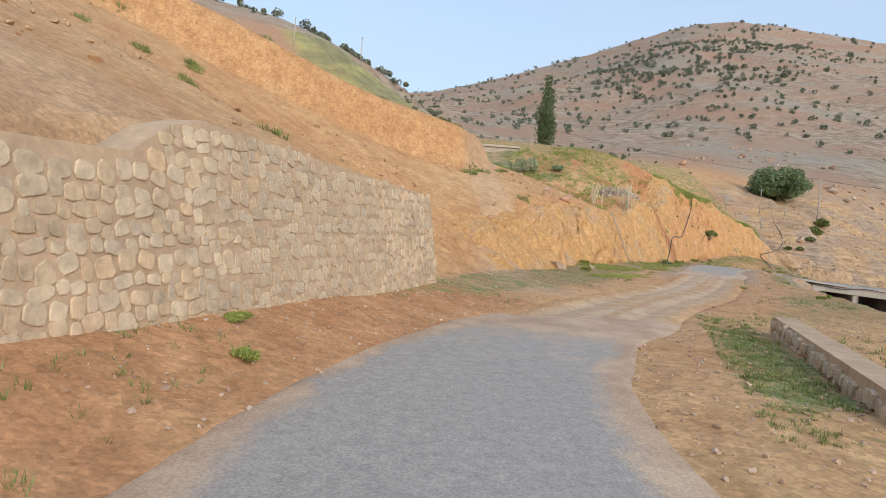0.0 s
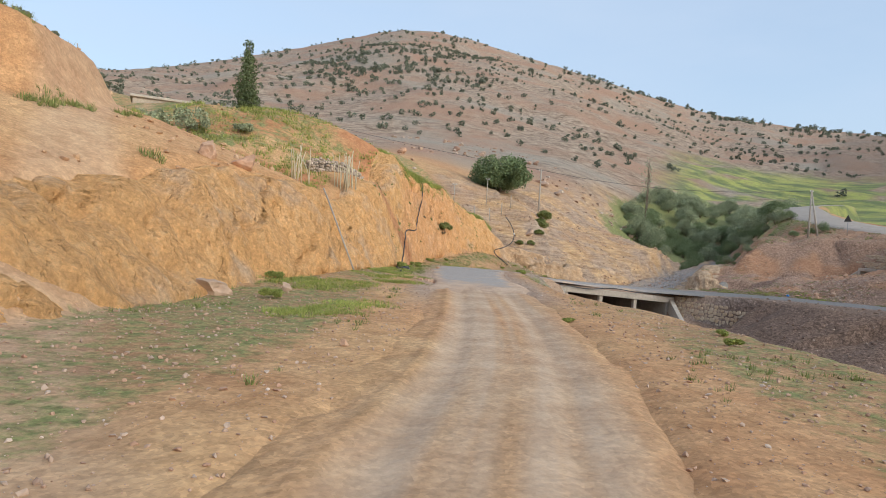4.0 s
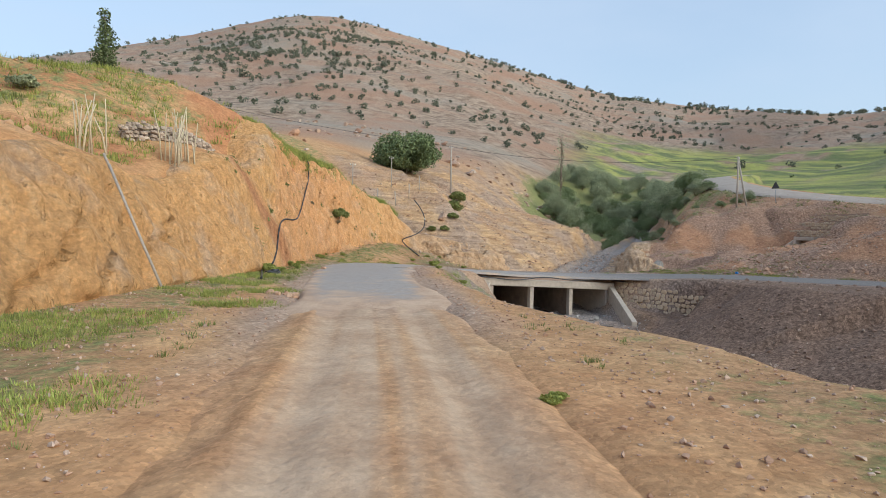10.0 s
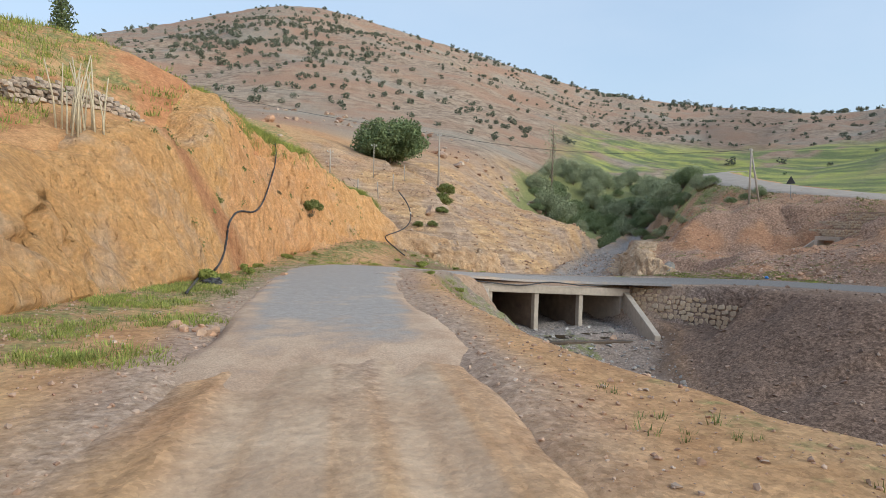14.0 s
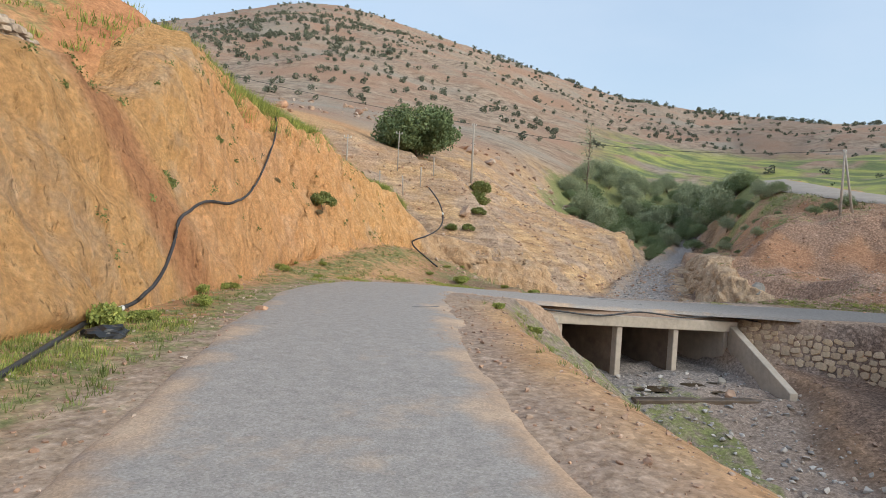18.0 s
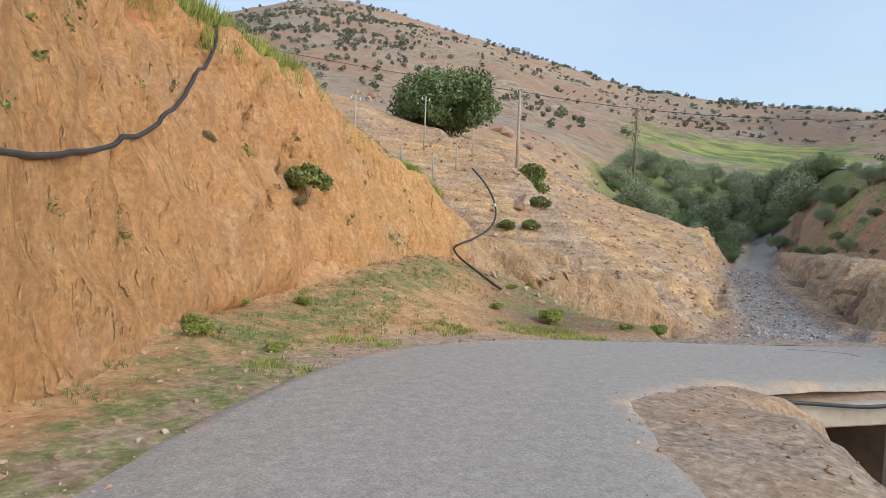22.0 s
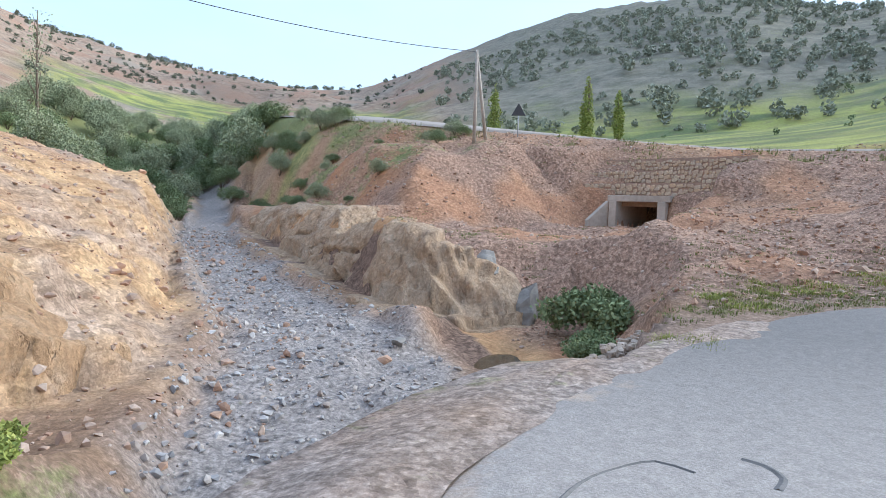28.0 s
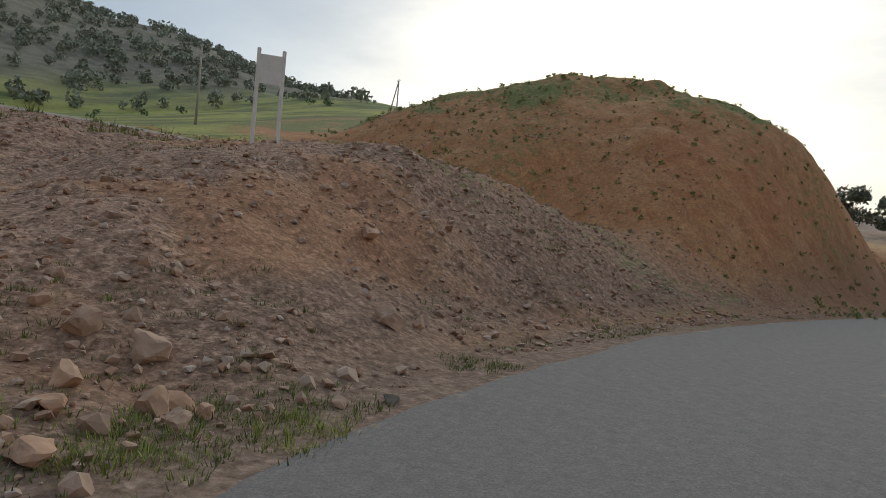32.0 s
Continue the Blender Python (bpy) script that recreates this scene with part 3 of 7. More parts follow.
def road_material():
    """Dusty asphalt that gives way to a rutted dirt track."""
    m = plain("worn_asphalt", (0.345, 0.305, 0.275), 0.9, 0, 0.24, 46, 0.4)
    nt = m.node_tree
    b = nt.nodes["Principled BSDF"]
    old = b.inputs["Base Color"].links[0].from_socket
    geo = nt.nodes.new("ShaderNodeNewGeometry")
    n = node(nt, "ShaderNodeTexNoise", Scale=0.9, Detail=6.0, Roughness=0.65)
    nt.links.new(geo.outputs["Position"], n.inputs["Vector"])
    dirt = nt.nodes.new("ShaderNodeValToRGB")
    dirt.color_ramp.elements[0].color, dirt.color_ramp.elements[1].color = (0.37, 0.235, 0.15, 1), (0.54, 0.39, 0.275, 1)
    dirt.color_ramp.elements[0].position, dirt.color_ramp.elements[1].position = 0.35, 0.65
    nt.links.new(n.outputs["Fac"], dirt.inputs[0])
    at = nt.nodes.new("ShaderNodeAttribute")
    at.attribute_name = "dirt"
    add = nt.nodes.new("ShaderNodeMath")
    add.operation = "MULTIPLY_ADD"
    add.inputs[1].default_value = 1.6
    nt.links.new(n.outputs["Fac"], add.inputs[0])
    nt.links.new(at.outputs["Fac"], add.inputs[2])
    sub = nt.nodes.new("ShaderNodeMath")
    sub.operation, sub.use_clamp = "SUBTRACT", True
    sub.inputs[1].default_value = 1.25
    nt.links.new(add.outputs[0], sub.inputs[0])
    mul = nt.nodes.new("ShaderNodeMath")
    mul.operation, mul.use_clamp = "MULTIPLY", True
    mul.inputs[1].default_value = 2.6
    nt.links.new(sub.outputs[0], mul.inputs[0])
    mx = nt.nodes.new("ShaderNodeMix")
    mx.data_type = "RGBA"
    nt.links.new(mul.outputs[0], mx.inputs[0])
    # asphalt colour multiplied down where this attribute rises
    fr = nt.nodes.new("ShaderNodeAttribute")
    fr.attribute_name = "darker"
    m0 = nt.nodes.new("ShaderNodeMix")
    m0.data_type, m0.blend_type = "RGBA", "MULTIPLY"
    m0.inputs[7].default_value = (0.52, 0.535, 0.555, 1)
    nt.links.new(fr.outputs["Fac"], m0.inputs[0])
    nt.links.new(old, m0.inputs[6])
    old = m0.outputs[2]
    nt.links.new(old, mx.inputs[6])
    nt.links.new(dirt.outputs[0], mx.inputs[7])
    grit = node(nt, "ShaderNodeTexVoronoi", Scale=52.0)
    nt.links.new(geo.outputs["Position"], grit.inputs["Vector"])
    tone = nt.nodes.new("ShaderNodeValToRGB")
    tone.color_ramp.elements[0].position, tone.color_ramp.elements[1].position = 0.12, 0.88
    tone.color_ramp.elements[0].color, tone.color_ramp.elements[1].color = (0.62, 0.61, 0.60, 1), (1.45, 1.45, 1.45, 1)
    nt.links.new(grit.outputs["Color"], tone.inputs[0])
    m3 = nt.nodes.new("ShaderNodeMix")
    m3.data_type, m3.blend_type = "RGBA", "MULTIPLY"
    m3.inputs[0].default_value = 0.38
    nt.links.new(mx.outputs[2], m3.inputs[6])
    nt.links.new(tone.outputs[0], m3.inputs[7])
    nt.links.new(m3.outputs[2], b.inputs["Base Color"])
    return m


asphalt = road_material()
concrete = plain("concrete", (0.42, 0.34, 0.27), 0.85, 0, 0.3, 5, 0.35)

# ---- ground ----
xs, ys = axis(-2500, -9, 70, 2500, 0.28), axis(-2500, -4, 82, 2500, 0.28)
GX, GY = np.meshgrid(xs, ys)
GZ = height(GX, GY)
_dr = np.abs(along(road_line[:, :4], GX, GY)[0])
GZ = GZ - 0.2 * (1 - smooth(_dr, 1.2, 1.9)) * smooth(GY, 9.5, 11) * (1 - smooth(GY, 37, 38.5)) * (GX < 25)
_dt, (_, _run, _, _) = along(TOE, GX, GY)
GZ = GZ - 0.5 * smooth(_dt, 0.0, 0.5) * (1 - smooth(_dt, _run * 0.95, _run * 1.2)) * smooth(GY, 26, 29) * (1 - smooth(GX, 38, 41))
ground = tagged(new("ground", grid_mesh("ground", xs, ys, GZ)), "bare ochre and tan hillside with cuts, a stream bed and grassy patches", "ground", kind="structure")
ground.data.materials.append(earth)


def ground_masks():
    x, y = GX.ravel(), GY.ravel()
    dr, (zr, wr) = along(road_line[:, :4], x, y)
    dt, (hh, run, slope, foot) = along(TOE, x, y)
    db, _ = along(BACK, x, y)
    ds, (zb, wb, sl, sr) = along(STREAM, x, y)
    r = np.hypot(x - CENTRE[0], y - CENTRE[1])
    az = np.degrees(np.arctan2(x - CENTRE[0], y - CENTRE[1]))
    z = GZ.ravel()
    big, med = fbm(x / 9, y / 9, 3, 71), fbm(x / 2.4, y / 2.4, 3, 73)
    face = smooth(dt, -0.3, 0.5) * (1 - smooth(dt, run * 1.1, run * 1.8 + 1))
    out = {}
    out["far"] = smooth(r, 40, 75) * (dt > 0) + smooth(r, 70, 120) * (dt <= 0)
    out["ochre"] = face * (1 - smooth(x, 31, 35)) * smooth(y, 17, 22)
    out["rust"] = face * smooth(y - 0.6 * x + 2.5 * med, 40.5, 42.5) * (1 - smooth(x, 20, 24)) * smooth(y, 44, 50)
    out["rubble"] = smooth(-db, 0.6, 2.0) * (1 - smooth(r + 6 * big, 40, 52)) * (1 - smooth(y + 4 * med, 62, 67))
    inn = (dt < 0) & (db > 0) & (ds > 0) & (r < 60)
    out["rubble"] = np.maximum(out["rubble"], inn * smooth(np.abs(ds) - wb, 0.3, 1.5) * smooth(np.abs(dr) - wr, 0.2, 1.2))
    out["brown"] = 0.9 * inn * smooth(np.abs(ds) - wb, 0.3, 1.5) * smooth(np.abs(dr) - wr, 0.2, 1.2)
    out["rubble"] = np.maximum(out["rubble"], (0.55 + 0.5 * big) * smooth(dt, -1, 0.5) * smooth(x, 33, 36) * (1 - smooth(dt, 14, 24)))
    out["rocky"] = smooth(dt, -1.5, 0.0) * smooth(x, 32, 35) * (1 - smooth(dt + 3 * big, 15, 26)) * (1 - 0.5 * smooth(med, 0.0, 0.4) * smooth(dt, 2, 5))
    out["brown"] = np.maximum(out["brown"], 0.45 * (dt < 0.5) * (db > 0) * smooth(x, 30, 33) * smooth(y, 53, 56))
    side = (dt < 0) * (ds < 0) * smooth(np.abs(dr) - wr, 0.8, 1.8) * (1 - smooth(np.abs(ds) - wb, 4.5, 7)) * smooth(y, 28, 34)
    out["brown"] = np.maximum(out["brown"], 0.75 * side)
    out["gravel"] = (1 - smooth(np.abs(ds) - wb + med, -0.4, 1.0)) * (1 - 0.5 * smooth(50 - y, 0, 4))
    out["brown"] = np.maximum(out["brown"], 0.8 * (1 - smooth(np.abs(ds) - wb, 0.5, 2.0)) * smooth(50 - y, 0, 4))
    out["gravel"] = np.maximum(out["gravel"], 0.6 * (1 - smooth(np.abs(dr) - wr, 0.2, 1.2 + med + 1.0 * smooth(x, 37, 40))) * smooth(y, 27, 33))
    du = along(UPPER, x, y)[0]
    out["field"] = ((az > 60) & (az < 140)) * smooth(-du, 2.5, 5) * smooth(np.hypot((x - 72) / 32, (y - 5.5) / 27), 0.72, 0.86) * smooth(r, 46, 52) * (1 - smooth(r + 18 * big, 120, 160)) * 0.9
    out["field"] = np.maximum(out["field"], smooth(az, 44, 50) * (1 - smooth(az, 72, 78)) * smooth(r, 82, 92) * (1 - smooth(r + 14 * big, 212, 245)) * smooth(big + 0.8 * fbm(x / 30, y / 9, 3, 79), -0.42, -0.2) * 0.92)
    out["field"] = np.maximum(out["field"], smooth(x, 70, 75) * (ds > 2.5) * smooth(du, 2.0, 4.0) * (1 - smooth(x, 120, 140)) * smooth(med + big, -0.1, 0.2) * 0.6)
    grove = 1 - smooth(np.abs(along(THICKET, x, y)[0] + 2 + 3 * big), 13, 18)
    grove = grove * smooth(x + y + 3 * big, 155, 160)
    out["field"] = out["field"] * (1 - 0.92 * grove)
    out["woods"] = smooth(az, 74, 84) * (1 - smooth(az, 140, 150)) * smooth(r, 105, 150)
    gr = 0.5 * smooth(dt, -3.4, -1.4) * (1 - smooth(dt, -0.8, 0.2)) * smooth(y, 34, 40) * (y - 0.3 * x < 54)
    gr = np.maximum(gr, 0.8 * smooth(dt - run, 0.1, 0.8) * (1 - smooth(dt - run, 4.0, 6.5)) * smooth(x, 19, 21) * (x < 32))
    gr = np.maximum(gr, 0.45 * smooth(dt - run, 1, 4) * (dt < 40) * smooth(y, 44, 50) * (r < 60) * (x < 33))
    out["rust"] = np.maximum(out["rust"], 0.4 * (-db > 3) * (r < 47) * smooth(y + 3 * med, 50, 54) * (az < 92))
    gr = np.maximum(gr, (0.32 + 0.4 * big) * ((dt < 0) & (ds < 0)) * smooth(np.abs(dr) - wr, 0.8, 2.0) * smooth(y, -20, 0))
    hill = np.hypot((x - 66.5) / 27, (y - 8) / 27)
    gr = np.maximum(gr, (0.08 + 0.6 * big) * (-db > 0) * smooth(r, 38, 48) * smooth(hill, 0.9, 1.1))
    gr = np.maximum(gr, (0.6 + 0.5 * med) * (hill < 1.1) * smooth(z + 1.5 * med, 6.8, 8.8))
    gr = np.maximum(gr, (0.16 + 0.5 * big + 0.3 * med) * (hill < 1.1))
    out["rust"] = np.maximum(out["rust"], (0.6 + 0.5 * med) * (1 - smooth(hill, 0.95, 1.2)))
    sc, (hs,) = along([(-40, 22, 0.5), (-12, 30, 2.4), (0.6, 37.6, 3.0), (2.2, 43, 1.6), (1.0, 52, 0.0)], x, y)
    out["ochre"] = np.maximum(out["ochre"], 0.6 * np.clip(hs / 1.5, 0, 1) * (1 - smooth(np.abs(sc - 0.4) + med, 0.8, 2.6)) * (dt > 0))
    out["ochre"] = np.maximum(out["ochre"], 0.55 * smooth(big, -0.1, 0.35) * (dt > 0) * (y > 10) * (y < 60) * (x < 12))
    out["field"] = np.maximum(out["field"], smooth(az, -50, -47) * (1 - smooth(az, -25, -21)) * smooth(r, 56, 58) * (1 - smooth(r + 3 * big, 70, 72)) * (dt > 0) * 0.6)
    gr = np.maximum(gr, (0.5 + 0.5 * med) * smooth(x - 0.32 * y, 1.2, 2.2) * (1 - smooth(x - 0.32 * y, 2.9, 3.3)) * smooth(y, 4, 6) * (1 - smooth(y, 13, 16)))
    gr = np.maximum(gr, (0.36 + 0.5 * med) * side)
    gr = np.maximum(gr, (0.38 + 0.7 * med) * smooth(x, 2, 5) * (1 - smooth(x, 14, 17)) * smooth(y, 46, 48) * (1 - smooth(y, 58, 64)))
    gr = np.maximum(gr, 0.75 * grove)
    gr = np.maximum(gr, (0.3 + 0.7 * med) * smooth(x, 60, 64) * (1 - smooth(x, 82, 86)) * smooth(y, 56, 60) * (1 - smooth(y, 76, 80)) * (du > 2) * (ds > 2.5))
    gr = gr * (1 - 0.8 * smooth(x, 35, 38) * (np.abs(ds) < wb + 4) * (db > -3))
    out["brown"] = np.maximum(out["brown"], 0.5 * (np.abs(dr) > wr) * (1 - smooth(np.abs(dr) - wr, 2.5, 4.5)) * smooth(x, 38, 41))
    out["rust"] = np.maximum(out["rust"], 0.12 * np.clip(hs / 1.5, 0, 1) * (1 - smooth(np.abs(sc - 0.4) + med, 0.8, 2.6)) * (dt > 0))
    out["grass"] = np.clip(gr, 0, 1)
    out["rust"] = np.maximum(out["rust"], 0.7 * (1 - smooth(np.hypot((x - 53.2) / 2.6, (y - 52.3) / 2.2) + 0.5 * med, 0.7, 1.1)))
    out["rust"] = np.maximum(out["rust"], 0.55 * smooth(dt, -3.6, -2.2) * (dt < 0.3) * (y < 15))
    out["rust"] = np.maximum(out["rust"], 0.7 * (1 - smooth(np.hypot((x - 17.4) / 1.5, (y - 47.0) / 2.4) + 0.6 * med, 0.7, 1.1)))
    out["rust"] = np.maximum(out["rust"], 0.85 * smooth(fbm(x / 5, y / 2.5, 3, 76), -0.1, 0.12) * smooth(dt, 2.5, 4) * (1 - smooth(dt, 11, 14)) * smooth(x, 2, 5) * (1 - smooth(x, 20, 23)) * smooth(y, 41, 44))
    lane = along([(3.0, 18.5), (2.3, 23), (2.6, 30), (1.6, 38), (2.6, 48), (4.2, 57)], x, y)[0]
    out["dust"] = 0.4 * (1 - smooth(np.abs(lane) + 0.5 * med, 0.7, 1.5)) * (y < 58)
    out["rubble"] = np.maximum(out["rubble"], (0.7 + 0.5 * med) * smooth(x, 60, 64) * (1 - smooth(x, 84, 88)) * smooth(y, 54, 58) * (1 - smooth(y, 80, 84)) * (du > 2) * (ds > 1.5))
    out["gravel"] = np.maximum(out["gravel"], (0.55 + 0.4 * med) * (1 - smooth(np.hypot(x - 27.3, y - 49.6), 2.6, 4.4)))
    out["gravel"] = out["gravel"] * (1 - 0.6 * smooth(x, 39, 42) * (np.abs(dr) < wr + 3))
    out["brown"] = np.maximum(out["brown"], 0.8 * (1 - smooth(np.abs(dr) - wr, 1.0, 2.2)) * smooth(x, 39, 42))
    out["brown"] = np.maximum(out["brown"], (0.3 + 0.3 * big) * ((dt < 0) & (ds < 0)) * smooth(np.abs(dr) - wr, 0.8, 3.0) * smooth(y, 14, 24) * (x < 32))
    warm = smooth(fbm(x / 3.5, y / 3.5, 3, 74), 0.0, 0.25) * (db < -1) * (r < 55)
    out["rubble"] = out["rubble"] * (1 - 0.5 * warm) * smooth(hill, 0.6, 0.9)
    out["rust"] = np.maximum(out["rust"], 0.75 * warm)
    for name, v in out.items():
        at = ground.data.attributes.new(name, "FLOAT", "POINT")
        at.data.foreach_set("value", np.clip(v, 0, 1).astype(np.float32))


ground_masks()


def ribbon(name, line, offsets, lift, material, label, tilt=0.0):
    """A strip along a line of x, y, z, half width; offsets are shares of the half width."""
    p = line
    d = np.gradient(p[:, :2], axis=0)
    d /= np.linalg.norm(d, axis=1)[:, None]
    n = np.stack([-d[:, 1], d[:, 0]], 1)
    rows = []
    for i, o in enumerate(offsets):
        w = p[:, 3] * o
        if abs(o) >= 1:
            w = w + np.sign(o) * 0.35 * fbm(np.arange(len(p)) / 3.0, np.full(len(p), np.sign(o) * 7.7), 4, 3)
        c = p[:, :2] + n * w[:, None]
        z = p[:, 2] - 0.13 * (abs(o) > 1) + lift * (1 - 1.5 * (abs(o) == 1) - 0.4 * (abs(o) == 0.92)) + 0.012 * fbm(c[:, 0], c[:, 1], 3, 8) - tilt * w * smooth(p[:, 1], 36, 46)
        rows.append(np.column_stack([c, z]))
    co = np.concatenate(rows)
    k = len(p)
    faces = [(a * k + i, a * k + i + 1, (a + 1) * k + i + 1, (a + 1) * k + i) for a in range(len(offsets) - 1) for i in range(k - 1)]
    me = bpy.data.meshes.new(name)
    me.from_pydata(co.tolist(), [], [f[::-1] for f in faces])
    me.polygons.foreach_set("use_smooth", [True] * len(me.polygons))
    me.materials.append(material)
    return tagged(new(name, me), label, "road", kind="structure")


road = ribbon("road", road_line, (-1.05, -1, -0.92, -0.85, -0.62, -0.5, -0.38, -0.17, 0, 0.17, 0.38, 0.5, 0.62, 0.85, 0.92, 1, 1.05), 0.03, asphalt, "narrow worn asphalt mountain road with dusty broken edges")


def road_masks():
    co = np.zeros(len(road.data.vertices) * 3)
    road.data.vertices.foreach_get("co", co)
    x, y, z = co.reshape(-1, 3).T
    d, (zr, wr) = along(road_line[:, :4], x, y)
    track = smooth(y + 1.5 * fbm(x / 2, y / 2, 3, 5), 11, 13.5) * (1 - smooth(y + 1.2 * fbm(x, y, 3, 6), 31.5, 36.5)) * (x < 30)
    share = np.abs(d) / wr
    edge = smooth(share, 0.55, 0.98) * (0.95 - 0.48 * smooth(y, 32, 42)) * (1 - 0.7 * smooth(x, 36, 40))
    at = road.data.attributes.new("dirt", "FLOAT", "POINT")
    at.data.foreach_set("value", np.clip(np.maximum(np.maximum(track, edge), smooth(y, 7, 13) * (1 - smooth(y + 2.5 * fbm(x, y, 3, 6), 28, 40)) * (x < 30)) + 0.12 + 0.2 * (1 - smooth(y, 40, 50)) * smooth(y, 2, 8) * (x < 30), 0, 1).astype(np.float32))
    # deeper asphalt tone past the bridge, growing from x 34 to 43
    road.data.attributes.new("darker", "FLOAT", "POINT").data.foreach_set("value", smooth(x, 34, 43).astype(np.float32))
    z2 = z - 0.16 * smooth(track, 0.35, 0.9)
    road.data.vertices.foreach_set("co", np.stack([x, y, z2], 1).ravel())


road_masks()

upper_line = spline([(*p, 2.4) for p in UPPER], 0.8)
ribbon("upper_road", upper_line, (-1.06, -1, -0.9, -0.4, 0, 0.4, 0.9, 1, 1.06), 0.05, plain("dusty_track", (0.36, 0.30, 0.25), 0.92, 0, 0.2, 3, 0.4), "dusty grey upper road between the green fields and the bank", tilt=0.1)


def dirt_track():
    """The rutted stretch: a fine strip that sinks into the ground at its sides."""
    line = road_line[(road_line[:, 1] > 9.5) & (road_line[:, 1] < 38.5) & (road_line[:, 0] < 25)]
    line = spline(line[::3], 0.22)
    d = np.gradient(line[:, :2], axis=0)
    d /= np.linalg.norm(d, axis=1)[:, None]
    off = np.linspace(-2.9, 2.9, 91)
    n, k = len(line), len(off)
    x = line[:, 0][:, None] - d[:, 1][:, None] * off[None, :]
    y = line[:, 1][:, None] + d[:, 0][:, None] * off[None, :]
    s = np.arange(n)[:, None] * 0.22 + 0 * x
    o = off[None, :] + 0.07 * fbm(s / 5.0, 0 * s + 3, 3, 15)
    rut = np.exp(-((np.abs(o) - 0.78) / 0.24) ** 2) * (0.75 + 0.35 * fbm(s / 5.0, o * 3, 3, 16))
    lip = np.exp(-((o - 1.2) / 0.1) ** 2) * (0.9 + 0.8 * fbm(s / 1.2, np.sign(o) * 4, 3, 17)) + 0.5 * np.exp(-((o + 0.28) / 0.1) ** 2) * (0.5 + 0.9 * fbm(s / 2.2, 0 * s, 3, 27)).clip(0, 1)
    old = np.exp(-((o + 1.75) / 0.16) ** 2) * smooth(fbm(s / 4.0, 0 * s, 2, 18), -0.25, 0.1)
    z = line[:, 2][:, None] - 0.06 * rut + 0.03 * lip - 0.08 * old + 0.022 * fbm(x / 0.35, y / 0.35, 3, 19)
    side = smooth(np.abs(o) + 0.9 * fbm(s / 1.6, o, 4, 22), 1.25, 2.6)
    end = np.maximum(1 - smooth(s + 1.2 * fbm(x, y, 3, 26), 0, 2.6), smooth(s + 1.6 * fbm(x, y, 3, 25), s.max() - 7.0, s.max() - 0.5))
    z = z - 0.13 * side * (1 + 0.9 * fbm(x / 0.5, y / 0.5, 3, 24)) - 0.14 * end * (0.8 + 1.1 * fbm(x / 0.7, y / 0.7, 3, 20))
    co = np.stack([x.ravel(), y.ravel(), z.ravel()], 1)
    i = np.arange(n * k).reshape(n, k)
    quads = np.stack([i[:-1, :-1], i[1:, :-1], i[1:, 1:], i[:-1, 1:]], -1).reshape(-1, 4)
    me = bpy.data.meshes.new("dirt_track")
    me.from_pydata(co.tolist(), [], quads[:, ::-1].tolist())
    me.polygons.foreach_set("use_smooth", np.ones(len(quads), bool))
    me.materials.append(earth)
    comb = fbm(s / 8.0, o * 5.0, 4, 29)
    strip = np.exp(-((o + 0.15) / 0.16) ** 2) * (0.6 + 0.6 * fbm(s / 5.0, 0 * s, 3, 28))
    dust = np.clip(0.78 + rut * 0.2 - 0.9 * lip + 0.9 * comb - 0.6 * strip, 0, 0.95) * (1 - smooth(np.abs(o + 0.1) + 0.35 * comb, 0.85, 1.65))
    stony = (0.05 + 0.75 * smooth(y, 29, 36.5) + 0.7 * (1 - smooth(y, 10, 16))) * (1 - smooth(np.abs(off), 0.7, 1.5))[None, :] * (0.75 + 0.8 * fbm(s / 2.5, o * 1.5, 3, 21)).clip(0, 1.2)
    stony = np.clip(np.maximum(stony, 0.55 * smooth(y, 26, 33) * smooth(np.abs(o), 1.2, 1.9)), 0, 1)
    me.attributes.new("gravel", "FLOAT", "POINT").data.foreach_set("value", stony.ravel().astype(np.float32))
    me.attributes.new("dust", "FLOAT", "POINT").data.foreach_set("value", dust.ravel().astype(np.float32))
    return tagged(new("dirt_track", me), "rutted dirt track with dusty wheel marks and crumbled ridges", "track", kind="structure")


dirt_track()


